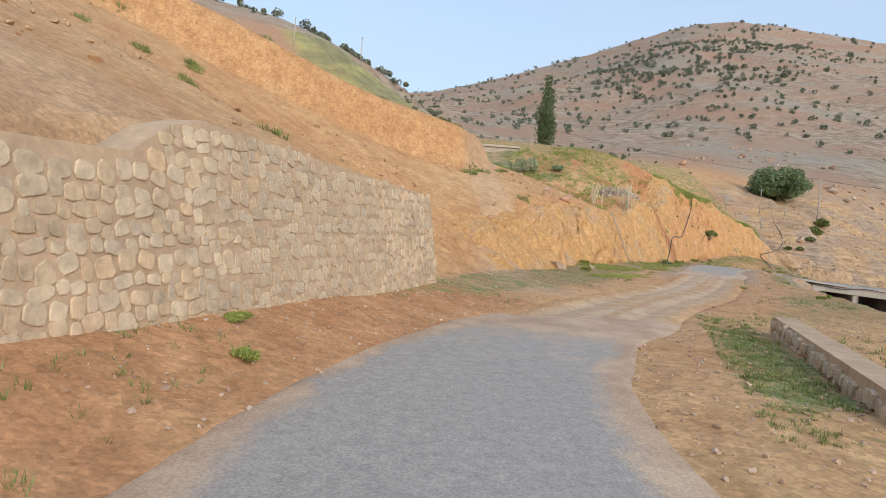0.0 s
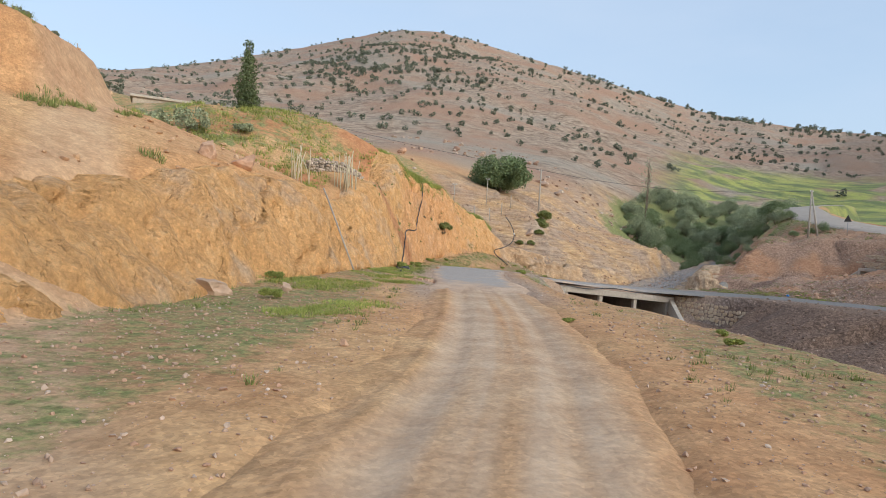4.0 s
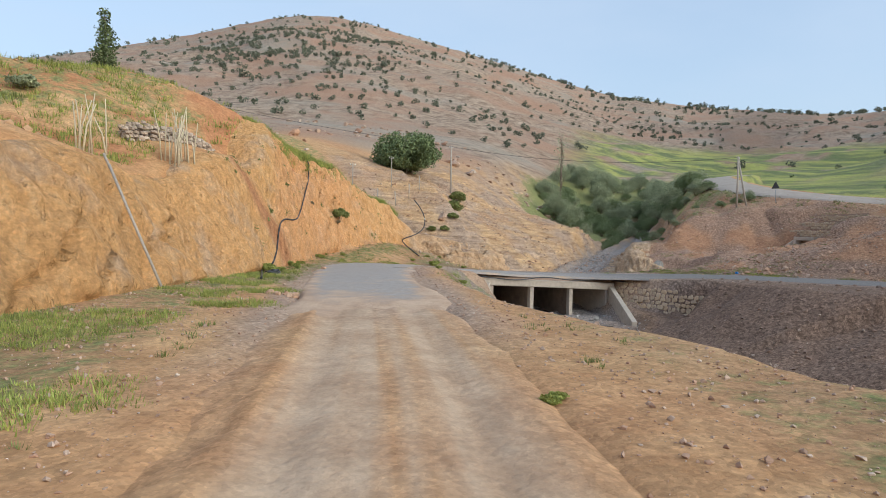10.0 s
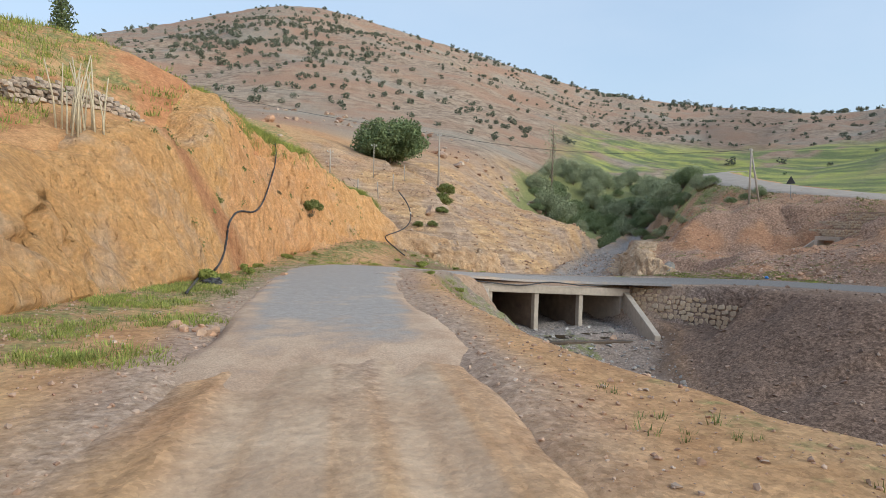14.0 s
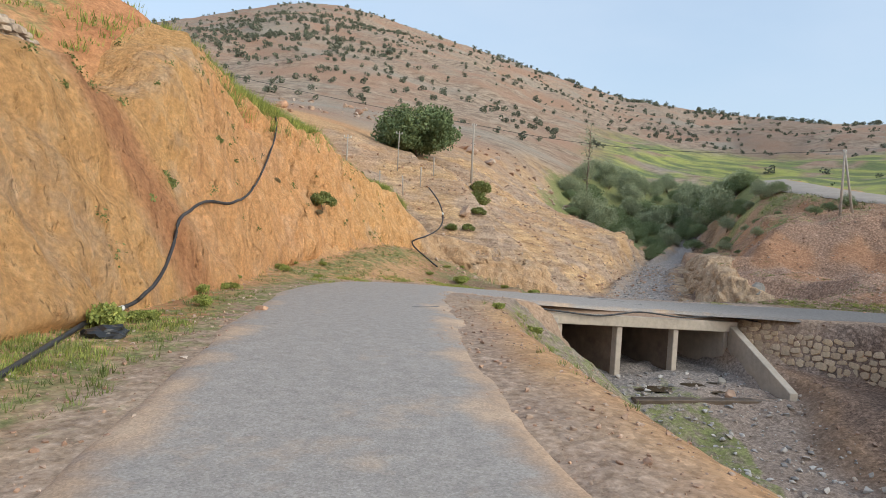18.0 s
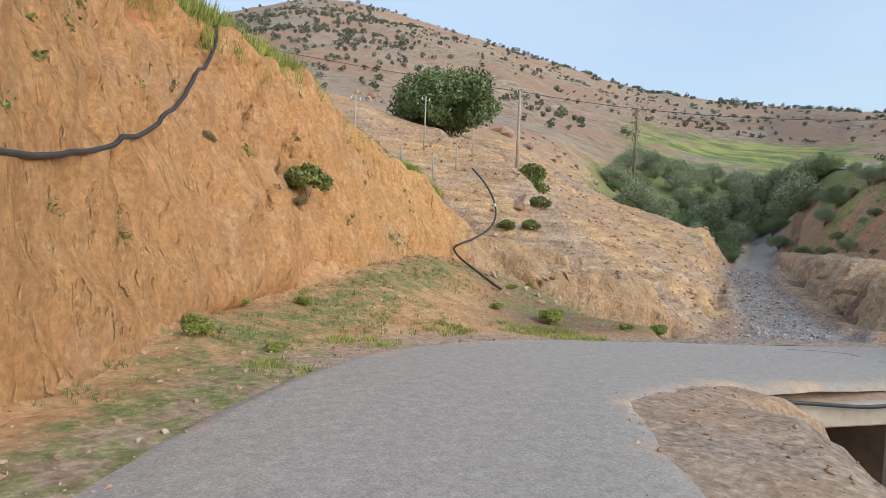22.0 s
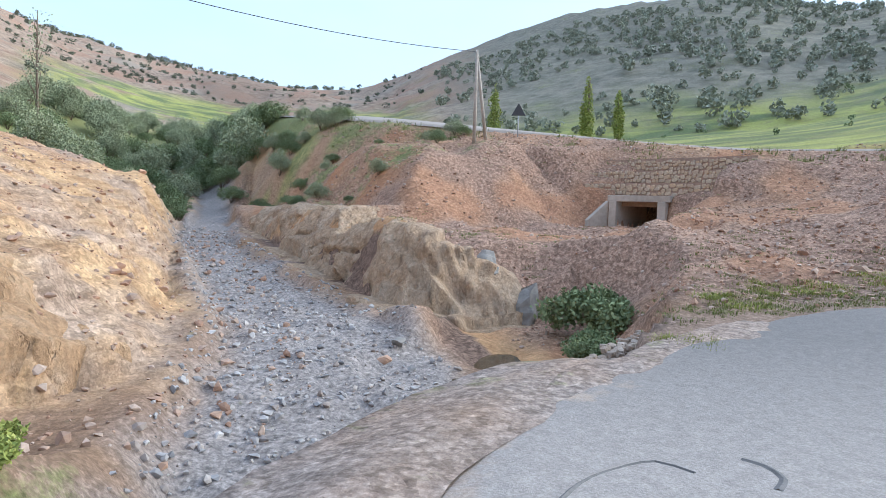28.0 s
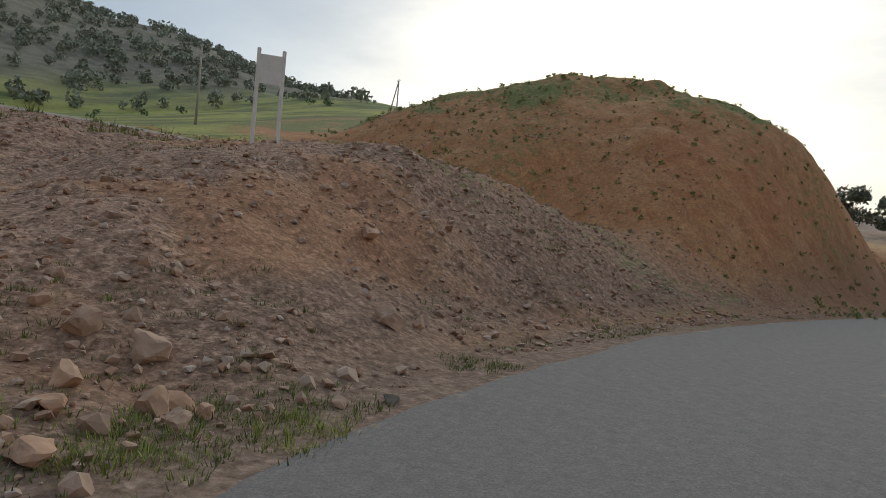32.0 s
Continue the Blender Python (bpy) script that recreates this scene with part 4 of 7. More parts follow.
def gravel_shoulder(lo, hi, start, reach, drop):
    """Loose gravel that creeps over the outer edge of the asphalt and slopes away from it."""
    line = spline(road_line[(road_line[:, 0] > lo) & (road_line[:, 0] < hi) & (road_line[:, 1] > 46)][::2], 0.2)
    d = np.gradient(line[:, :2], axis=0)
    d /= np.linalg.norm(d, axis=1)[:, None]
    u = np.linspace(0, 1, 12)[None, :]
    k = np.arange(len(line))[:, None] * 0.2
    inner = start + 0.5 * fbm(k / 1.5, 0 * k + 2, 4, 45) + 0.8 * (1 - smooth(k, 0, 2.0)) + 0.8 * smooth(k, k.max() - 2.0, k.max())
    off = inner + u * (line[:, 3][:, None] + reach + 0.25 * fbm(k / 0.9, 0 * k + 5, 3, 42) - inner)
    x, y = line[:, 0][:, None] - d[:, 1][:, None] * off, line[:, 1][:, None] + d[:, 0][:, None] * off
    z = line[:, 2][:, None] + 0.025 + 0.025 * smooth(u, 0, 0.35) * (1 - smooth(u, 0.85, 1.0)) - drop * smooth(u, 0.25, 0.85) - (0.12 + 2.0 * drop) * smooth(u, 0.85, 1.0) + 0.02 * fbm(x / 0.3, y / 0.3, 3, 46)
    z = z - (0.1 + 1.5 * drop) * ((1 - smooth(k, 0, 2.6)) + smooth(k, k.max() - 2.0, k.max()))
    i = np.arange(x.size).reshape(x.shape)
    quads = np.stack([i[:-1, :-1], i[1:, :-1], i[1:, 1:], i[:-1, 1:]], -1).reshape(-1, 4)
    me = bpy.data.meshes.new("gravel_shoulder")
    me.from_pydata(np.stack([x.ravel(), y.ravel(), z.ravel()], 1).tolist(), [], quads[:, ::-1].tolist())
    me.polygons.foreach_set("use_smooth", np.ones(len(quads), bool))
    me.materials.append(earth)
    for nm, v in (("gravel", 0.65 + 0.4 * fbm(x, y, 3, 44)), ("brown", 0.35 + 0.3 * fbm(x / 2, y / 2, 3, 43)), ("grass", 0.15 + 0.5 * fbm(x / 0.8, y / 0.8, 3, 48) * smooth(u, 0.3, 0.7)), ("rubble", 0.4 + 0 * x)):
        me.attributes.new(nm, "FLOAT", "POINT").data.foreach_set("value", np.clip(v, 0, 1).ravel().astype(np.float32))
    return tagged(new("gravel_shoulder", me), "grey-brown gravel shoulder with sparse grass beside the asphalt", "shoulder", kind="structure")


gravel_shoulder(35.2, 42.8, 1.55, 0.3, 0.0)
gravel_shoulder(30.2, 40.5, 1.75, 1.7, 0.2)


def gz(x, y):
    """Height of the ground sheet as built (bilinear on its grid)."""
    x, y = np.atleast_1d(np.asarray(x, float)), np.atleast_1d(np.asarray(y, float))
    i, j = np.clip(np.searchsorted(xs, x) - 1, 0, len(xs) - 2), np.clip(np.searchsorted(ys, y) - 1, 0, len(ys) - 2)
    u, v = (x - xs[i]) / (xs[i + 1] - xs[i]), (y - ys[j]) / (ys[j + 1] - ys[j])
    return (GZ[j, i] * (1 - u) + GZ[j, i + 1] * u) * (1 - v) + (GZ[j + 1, i] * (1 - u) + GZ[j + 1, i + 1] * u) * v


def g1(x, y):
    return float(gz(x, y)[0])


def prism(bm, pts, off):
    """A solid from a polygon of points and a vector."""
    a = [bm.verts.new(p) for p in pts]
    b = [bm.verts.new(Vector(p) + Vector(off)) for p in pts]
    n = len(a)
    bm.faces.new(a)
    bm.faces.new(b[::-1])
    for i in range(n):
        bm.faces.new((a[i], b[i], b[(i + 1) % n], a[(i + 1) % n])[::-1])
    bmesh.ops.recalc_face_normals(bm, faces=bm.faces)


def bevel(bm, w=0.02):
    bmesh.ops.bevel(bm, geom=list(bm.edges), offset=w, segments=1, affect="EDGES")


def solid(name, pts, off, material, parent=None, label="", w=0.02):
    bm = bmesh.new()
    prism(bm, pts, off)
    if w:
        bevel(bm, w)
    return part(name, bm, material, parent, label)


def tube(name, points, radius, material, parent=None, label="", sides=8, taper=1.0):
    """A round bar or hose along points."""
    p = [Vector(q) for q in points]
    co, faces = [], []
    for i, q in enumerate(p):
        d = (p[min(i + 1, len(p) - 1)] - p[max(i - 1, 0)]).normalized()
        a = d.cross(Vector((0, 0, 1)) if abs(d.z) < 0.9 else Vector((1, 0, 0))).normalized()
        b = d.cross(a)
        r = radius * (1 + (taper - 1) * i / max(1, len(p) - 1))
        for k in range(sides):
            t = 2 * math.pi * k / sides
            co.append(q + (a * math.cos(t) + b * math.sin(t)) * r)
    for i in range(len(p) - 1):
        for k in range(sides):
            k2 = (k + 1) % sides
            faces.append((i * sides + k, i * sides + k2, (i + 1) * sides + k2, (i + 1) * sides + k))
    faces.append(tuple(range(sides))[::-1])
    faces.append(tuple((len(p) - 1) * sides + k for k in range(sides)))
    me = bpy.data.meshes.new(name)
    me.from_pydata([tuple(v) for v in co], [], faces)
    me.polygons.foreach_set("use_smooth", [True] * len(me.polygons))
    me.materials.append(material)
    ob = new(name, me)
    if parent:
        ob.parent = parent
    if label:
        tagged(ob, label)
    return ob


def stone_mesh(name, seed, material, n=9):
    """A face stone about 1 x 1 in x and z, standing out to -y."""
    rnd = random.Random(seed)
    co, faces = [], []
    ring = []
    for k in range(n):
        t = 2 * math.pi * k / n
        c, s = math.cos(t), math.sin(t)
        e = 0.62
        r = 1 - 0.24 * rnd.random()
        ring.append((0.5 * r * math.copysign(abs(c) ** e, c), 0.5 * r * math.copysign(abs(s) ** e, s)))
    for sc, dep in ((1.0, 0.25), (0.98, -0.55), (0.88, -0.95 - 0.1 * rnd.random())):
        for x, z in ring:
            co.append((x * sc, dep + 0.15 * (rnd.random() - 0.5), z * sc))
    co.append((0.05 * rnd.random(), -1.05, 0.05 * rnd.random()))
    for a in range(2):
        for k in range(n):
            k2 = (k + 1) % n
            faces.append((a * n + k, a * n + k2, (a + 1) * n + k2, (a + 1) * n + k))
    for k in range(n):
        faces.append((2 * n + k, 2 * n + (k + 1) % n, 3 * n))
    me = bpy.data.meshes.new(name)
    me.from_pydata(co, [], faces)
    me.materials.append(material)
    return me


def varied(name, colours, rough=0.9, scale=8.0, bump=0.5, island=False):
    """A surface whose colour differs from piece to piece."""
    m = plain(name, (0.5, 0.5, 0.5), rough, 0, 0.35, scale, bump)
    nt = m.node_tree
    b = nt.nodes["Principled BSDF"]
    old = b.inputs["Base Color"].links[0].from_socket
    if island:
        src = nt.nodes.new("ShaderNodeNewGeometry").outputs["Random Per Island"]
    else:
        src = nt.nodes.new("ShaderNodeObjectInfo").outputs["Random"]
    ramp = nt.nodes.new("ShaderNodeValToRGB")
    ramp.color_ramp.interpolation = "LINEAR"
    for i, c in enumerate(colours):
        p = i / (len(colours) - 1)
        e = ramp.color_ramp.elements[0] if i == 0 else ramp.color_ramp.elements[-1] if i == len(colours) - 1 else ramp.color_ramp.elements.new(p)
        e.position, e.color = p, (*c, 1)
    nt.links.new(src, ramp.inputs[0])
    mx = nt.nodes.new("ShaderNodeMix")
    mx.data_type, mx.blend_type = "RGBA", "MULTIPLY"
    mx.inputs[0].default_value = 1.0
    sc = nt.nodes.new("ShaderNodeMix")
    sc.data_type, sc.blend_type = "RGBA", "ADD"
    sc.inputs[0].default_value = 1.0
    nt.links.new(old, sc.inputs[6])
    nt.links.new(old, sc.inputs[7])
    nt.links.new(ramp.outputs[0], mx.inputs[6])
    nt.links.new(sc.outputs[2], mx.inputs[7])
    nt.links.new(mx.outputs[2], b.inputs["Base Color"])
    return m


wall_stone = varied("wall_stone", [(0.47, 0.35, 0.235), (0.53, 0.39, 0.255), (0.44, 0.335, 0.235), (0.58, 0.45, 0.31), (0.49, 0.385, 0.285), (0.55, 0.385, 0.24)])
wall_stone_joined = varied("wall_stone_far", [(0.47, 0.35, 0.235), (0.53, 0.39, 0.255), (0.44, 0.335, 0.235), (0.58, 0.45, 0.31), (0.49, 0.385, 0.285), (0.55, 0.385, 0.24)], island=True)
mortar = plain("mortar", (0.45, 0.315, 0.205), 0.95, 0, 0.25, 7, 0.6)
loose_stone = varied("loose_stone", [(0.34, 0.20, 0.135), (0.44, 0.28, 0.19), (0.44, 0.33, 0.255), (0.38, 0.23, 0.155), (0.52, 0.42, 0.345)], island=True)
clod = varied("ochre_clod", [(0.42, 0.25, 0.135), (0.50, 0.32, 0.185), (0.37, 0.215, 0.12), (0.55, 0.38, 0.25)], island=True)
boulder_stone = varied("boulder_stone", [(0.46, 0.27, 0.17), (0.52, 0.33, 0.22), (0.42, 0.30, 0.22)], scale=3.0)
grey_stone = varied("river_stone", [(0.23, 0.215, 0.21), (0.36, 0.345, 0.34), (0.52, 0.48, 0.45), (0.33, 0.265, 0.22), (0.44, 0.40, 0.37)], island=True)
pale_concrete = plain("pale_concrete", (0.46, 0.39, 0.32), 0.9, 0, 0.22, 4, 0.3)
# blotchy stains, base colour lowered to imitate shade under slabs
stained_shade_concrete = plain("stained_shade_concrete", (0.19, 0.14, 0.105), 0.9, 0, 0.4, 2.5, 0.4)
dark_wet = plain("wet_concrete", (0.12, 0.085, 0.06), 0.35, 0, 0.4, 3, 0.3)
pole_grey = plain("weathered_pole", (0.40, 0.35, 0.30), 0.85, 0, 0.25, 9, 0.3)
black_hose = plain("black_hose", (0.035, 0.033, 0.035), 0.5, 0, 0.3, 12, 0.1)
white_paint = plain("white_paint", (0.72, 0.70, 0.66), 0.6, 0, 0.1, 8, 0.1)
grey_metal = plain("grey_sheet", (0.33, 0.33, 0.33), 0.5, 0.3, 0.15, 5, 0.1)

FACE_STONES = [stone_mesh("stone", 100 + i, wall_stone) for i in range(12)]


def stone_wall(name, a, b, base, top, batter, label, category, rows_of=0.26, width=(0.17, 0.42), depth=0.5, bulge=0.045, limit=300, lead=None, body=None, kind=""):
    """A stone-faced wall from a to b (x, y), its face to the right of a->b; base(s), top(s): heights along it."""
    a, b = Vector((*a, 0)), Vector((*b, 0))
    run = (b - a).length
    d = (b - a) / run
    out = Vector((d.y, -d.x, 0))
    holder = tagged(new(name), label, category, kind=kind)
    holder.location = (a.x, a.y, 0)
    bm = bmesh.new()
    n = max(2, int(run / 0.6))
    cols = []
    for i in range(n + 1):
        s = run * i / n
        zb, zt = base(s) - 0.5, top(s)
        p = d * s
        cols.append([bm.verts.new(p + out * 0.0 + Vector((0, 0, zb))), bm.verts.new(p - out * batter * (zt - zb) + Vector((0, 0, zt))),
                     bm.verts.new(p - out * (batter * (zt - zb) + depth) + Vector((0, 0, zt))), bm.verts.new(p - out * (depth + batter * (zt - zb)) + Vector((0, 0, zb)))])
    for u, v in zip(cols, cols[1:]):
        for k in range(4):
            bm.faces.new((u[k], v[k], v[(k + 1) % 4], u[(k + 1) % 4]))
    bm.faces.new(cols[0][::-1])
    bm.faces.new(cols[-1])
    bmesh.ops.recalc_face_normals(bm, faces=bm.faces)
    part("mortar_body", bm, body or mortar, holder)
    rnd = random.Random(7)
    cells = []
    zlo, zhi = min(base(s) for s in (0, run / 2, run)), max(top(s * run / 40) for s in range(41))
    z = zlo - 0.1
    while z < zhi:
        h = rows_of * rnd.uniform(0.75, 1.3)
        s = -rnd.random() * 0.2
        while s < run:
            w = rnd.uniform(*width)
            m = s + w / 2
            if 0.05 < m < run - 0.05 and z + h * 0.35 > base(m) and z + h * 0.75 < top(m):
                cells.append((m, z + h / 2 + rnd.uniform(-0.05, 0.05), w * rnd.uniform(0.92, 1.16), h * rnd.uniform(0.92, 1.35)))
            s += w
        z += h
    if lead is not None:
        cells.sort(key=lambda c: abs(c[0] - lead))
    turn = Matrix((tuple(d), tuple(-out), (0, 0, 1))).transposed().to_4x4()
    joined = []
    for i, (s, z, w, h) in enumerate(cells):
        lean = batter * (z - base(s) + 0.5)
        m = Matrix.Translation(d * s - out * (lean - 0.004) + Vector((0, 0, z))) @ turn @ Matrix.Rotation(rnd.uniform(-0.35, 0.35), 4, "Y") @ Matrix.Rotation(-math.atan(batter), 4, "X") @ Matrix.Diagonal((w, bulge * rnd.uniform(0.7, 1.5), h, 1))
        me = FACE_STONES[rnd.randrange(12)]
        if i < limit:
            ob = new("stone", me)
            ob.parent = holder
            ob.matrix_basis = m
        else:
            joined.append((me, m))
    if joined:
        bm = bmesh.new()
        for me, m in joined:
            k = len(bm.verts)
            bm.from_mesh(me)
            bm.verts.ensure_lookup_table()
            bmesh.ops.transform(bm, matrix=m, verts=bm.verts[k:])
        tagged(part("stonework", bm, wall_stone_joined, holder), kind="stuff")
    return holder


# ---- culvert bridge ----
def culvert_bridge():
    br = tagged(new("culvert_bridge"), "low concrete road bridge with three square bays over the stream", "bridge")
    A, B = Vector((30.6, 51.3, 0)), Vector((38.9, 50.1, 0))
    run = (B - A).length
    d = (B - A) / run
    n = Vector((-d.y, d.x, 0))

    def at(s, off, z):
        p = A + d * s + n * off
        return (p.x, p.y, z)

    under = lambda s: -2.92 - 0.46 * s / run  # noqa: E731
    deep = 5.2
    # deck: front edge beam, slab with the shade below it in its dark colour
    solid("edge_beam", [at(-0.5, -0.12, under(-0.5)), at(run + 0.4, -0.12, under(run + 0.4)), at(run + 0.4, -0.12, under(run) + 0.42), at(-0.5, -0.12, under(0) + 0.42)], n * 0.4, pale_concrete, br, w=0.025)
    solid("slab", [at(-0.6, 0.28, under(0) + 0.06), at(run + 0.5, 0.28, under(run) + 0.06), at(run + 0.5, 0.28, under(run) + 0.3), at(-0.6, 0.28, under(0) + 0.3)], n * (deep - 0.5), stained_shade_concrete, br)
    solid("fill", [at(-0.7, 0.05, under(0) + 0.42), at(run + 0.6, 0.05, under(run) + 0.42), at(run + 0.6, 0.5, under(run) + 0.7), at(-0.7, 0.5, under(0) + 0.6)], n * 2.7, earth_fill, br, "packed earth under the road", w=0)
    for k in range(4):
        s = run * k / 3
        w = 0.26 if k in (1, 2) else 0.4
        solid("pier" if k in (1, 2) else "abutment", [at(s - w / 2, 0.0, -5.6), at(s + w / 2, 0.0, -5.6), at(s + w / 2, 0.0, under(s) + 0.06), at(s - w / 2, 0.0, under(s) + 0.06)], n * (0.3 if k in (1, 2) else deep), pale_concrete, br, w=0.02)
        if k in (1, 2):
            # pier body behind the pale front: bay shade is put into its colour
            solid("pier_wall", [at(s - w / 2 + 0.02, 0.3, -5.6), at(s + w / 2 - 0.02, 0.3, -5.6), at(s + w / 2 - 0.02, 0.3, under(s) + 0.06), at(s - w / 2 + 0.02, 0.3, under(s) + 0.06)], n * (deep - 0.3), stained_shade_concrete, br, "stained concrete, darkened to stand for the shade in the bays", w=0)
    # wing walls
    e = Vector((36.7, 46.2, 0))
    w0 = Vector(at(run, 0, 0))
    solid("wing_wall", [(w0.x, w0.y, -5.6), (e.x, e.y, -5.9), (e.x, e.y, -4.75), (w0.x, w0.y, under(run) + 0.3)], (0.3, -0.12, 0), pale_concrete, br, "sloping pale concrete wing wall", w=0.02)
    e2 = Vector((29.3, 49.9, 0))
    w1 = Vector(at(0, 0, 0))
    solid("wing_wall", [(w1.x, w1.y, -5.4), (e2.x, e2.y, -4.6), (e2.x, e2.y, -3.4), (w1.x, w1.y, under(0) + 0.3)], (-0.2, 0.2, 0), pale_concrete, br, w=0.02)
    # sill below the outlet
    solid("sill", [(31.4, 48.3, -5.75), (36.5, 46.0, -5.75), (36.5, 46.0, -4.93), (31.4, 48.3, -4.98)], (0.16, 0.36, 0), dark_wet, br, "wet stained concrete sill", w=0.03)
    solid("marker", [at(run * 2 / 3 - 0.07, -0.45, -5.25), at(run * 2 / 3 + 0.07, -0.45, -5.25), at(run * 2 / 3 + 0.07, -0.45, -4.85), at(run * 2 / 3 - 0.07, -0.45, -4.85)], (0, 0.06, 0), white_paint, br, "white painted block at the pier foot", w=0.01)
    return br


earth_fill = plain("packed_earth", (0.34, 0.23, 0.165), 0.95, 0, 0.3, 9, 0.6)
culvert_bridge()

# ---- retaining wall beside the road ----
W0, W1 = (-6.1, -7.0), (-0.15, 14.8)
WRUN = math.hypot(W1[0] - W0[0], W1[1] - W0[1])


def wall_top(s):
    y = W0[1] + (W1[1] - W0[1]) * s / WRUN
    return float(np.interp(y, (-7.6, 4.85, 5.65, 14.65), (1.05, 1.11, 1.62, 1.2)))


def wall_base(s):
    y = W0[1] + (W1[1] - W0[1]) * s / WRUN
    return float(np.interp(y, (-7.6, 5.4, 14.65), (-0.6, -0.8, -1.15)))


stone_wall("retaining_wall", W0, W1, wall_base, wall_top, 0.16, "battered retaining wall of pale ochre field stones in mortar", "wall", lead=WRUN * 0.72, limit=300, rows_of=0.17, width=(0.12, 0.30), bulge=0.013)

# low parapet on the valley side
stone_wall("low_stone_parapet", (7.0, 12.3), (4.5, 4.7), lambda s: g1(6.7 - 0.313 * s, 12.3 - 0.95 * s) - 0.1, lambda s: -0.88 + 0.012 * s, 0.02, "low stone parapet with a flat mortar top beside the road", "wall", rows_of=0.2, width=(0.13, 0.33), depth=0.45, limit=120, lead=3)


# ---- box culvert in the far bank ----
def box_culvert():
    bx = tagged(new("box_culvert"), "square concrete culvert mouth in a rubble bank", "culvert")
    c = Vector((62.9, 51.0, -0.9))
    d = Vector((-0.55, -0.83, 0)).normalized()
    n = Vector((0.83, -0.55, 0)).normalized()

    def at(s, o, z):
        p = c + d * s + n * o
        return (p.x, p.y, c.z + z)

    solid("lintel", [at(-1.6, 0, 0.72), at(1.6, 0, 0.72), at(1.6, 0, 1.02), at(-1.6, 0, 1.02)], n * 0.5, pale_concrete, bx)
    for s in (-1.25, 1.25):
        solid("cheek", [at(s - 0.2, -0.1, -0.9), at(s + 0.2, -0.1, -0.9), at(s + 0.2, -0.1, 0.72), at(s - 0.2, -0.1, 0.72)], n * 3.2, pale_concrete, bx)
    solid("roof_slab", [at(-1.7, 0.5, 0.72), at(1.7, 0.5, 0.72), at(1.7, 0.5, 1.0), at(-1.7, 0.5, 1.0)], n * 2.8, stained_shade_concrete, bx)
    solid("back", [at(-1.7, 3.0, -0.9), at(1.7, 3.0, -0.9), at(1.7, 3.0, 0.75), at(-1.7, 3.0, 0.75)], n * 0.2, dark_wet, bx)
    solid("wing_wall", [at(-1.7, 0, -0.9), at(-1.7, 0, 0.75), at(-2.2, -1.0, -0.2), at(-2.2, -1.0, -0.9)], d * 0.2, pale_concrete, bx)
    return bx


box_culvert()


# ---- poles, wires, signs ----
def pole(x, y, h, label, lean=(0, 0), r=0.11, twin=None, name="utility_pole", sink=0.3, z=None):
    z = g1(x, y) if z is None else z
    p = tagged(new(name), label, "pole")
    p.location = (x, y, z)
    tube("mast", [(0, 0, -sink), (lean[0] * 0.5, lean[1] * 0.5, h * 0.5), (lean[0], lean[1], h)], r, pole_grey, p, sides=8, taper=0.65)
    if twin:
        tube("strut", [(twin[0], twin[1], -sink), (lean[0], lean[1], h * 0.97)], r * 0.95, pole_grey, p, sides=8, taper=0.7)
    br = tube("bracket", [(lean[0] - 0.25, lean[1], h - 0.2), (lean[0] + 0.25, lean[1], h - 0.2)], 0.02, grey_metal, p, sides=6)
    for k in (-0.22, 0.22):
        tube("insulator", [(lean[0] + k, lean[1], h - 0.2), (lean[0] + k, lean[1], h - 0.1), (lean[0] + k, lean[1], h - 0.06)], 0.035, white_paint, br, "pale ceramic insulator", sides=7, taper=0.6)
    return p




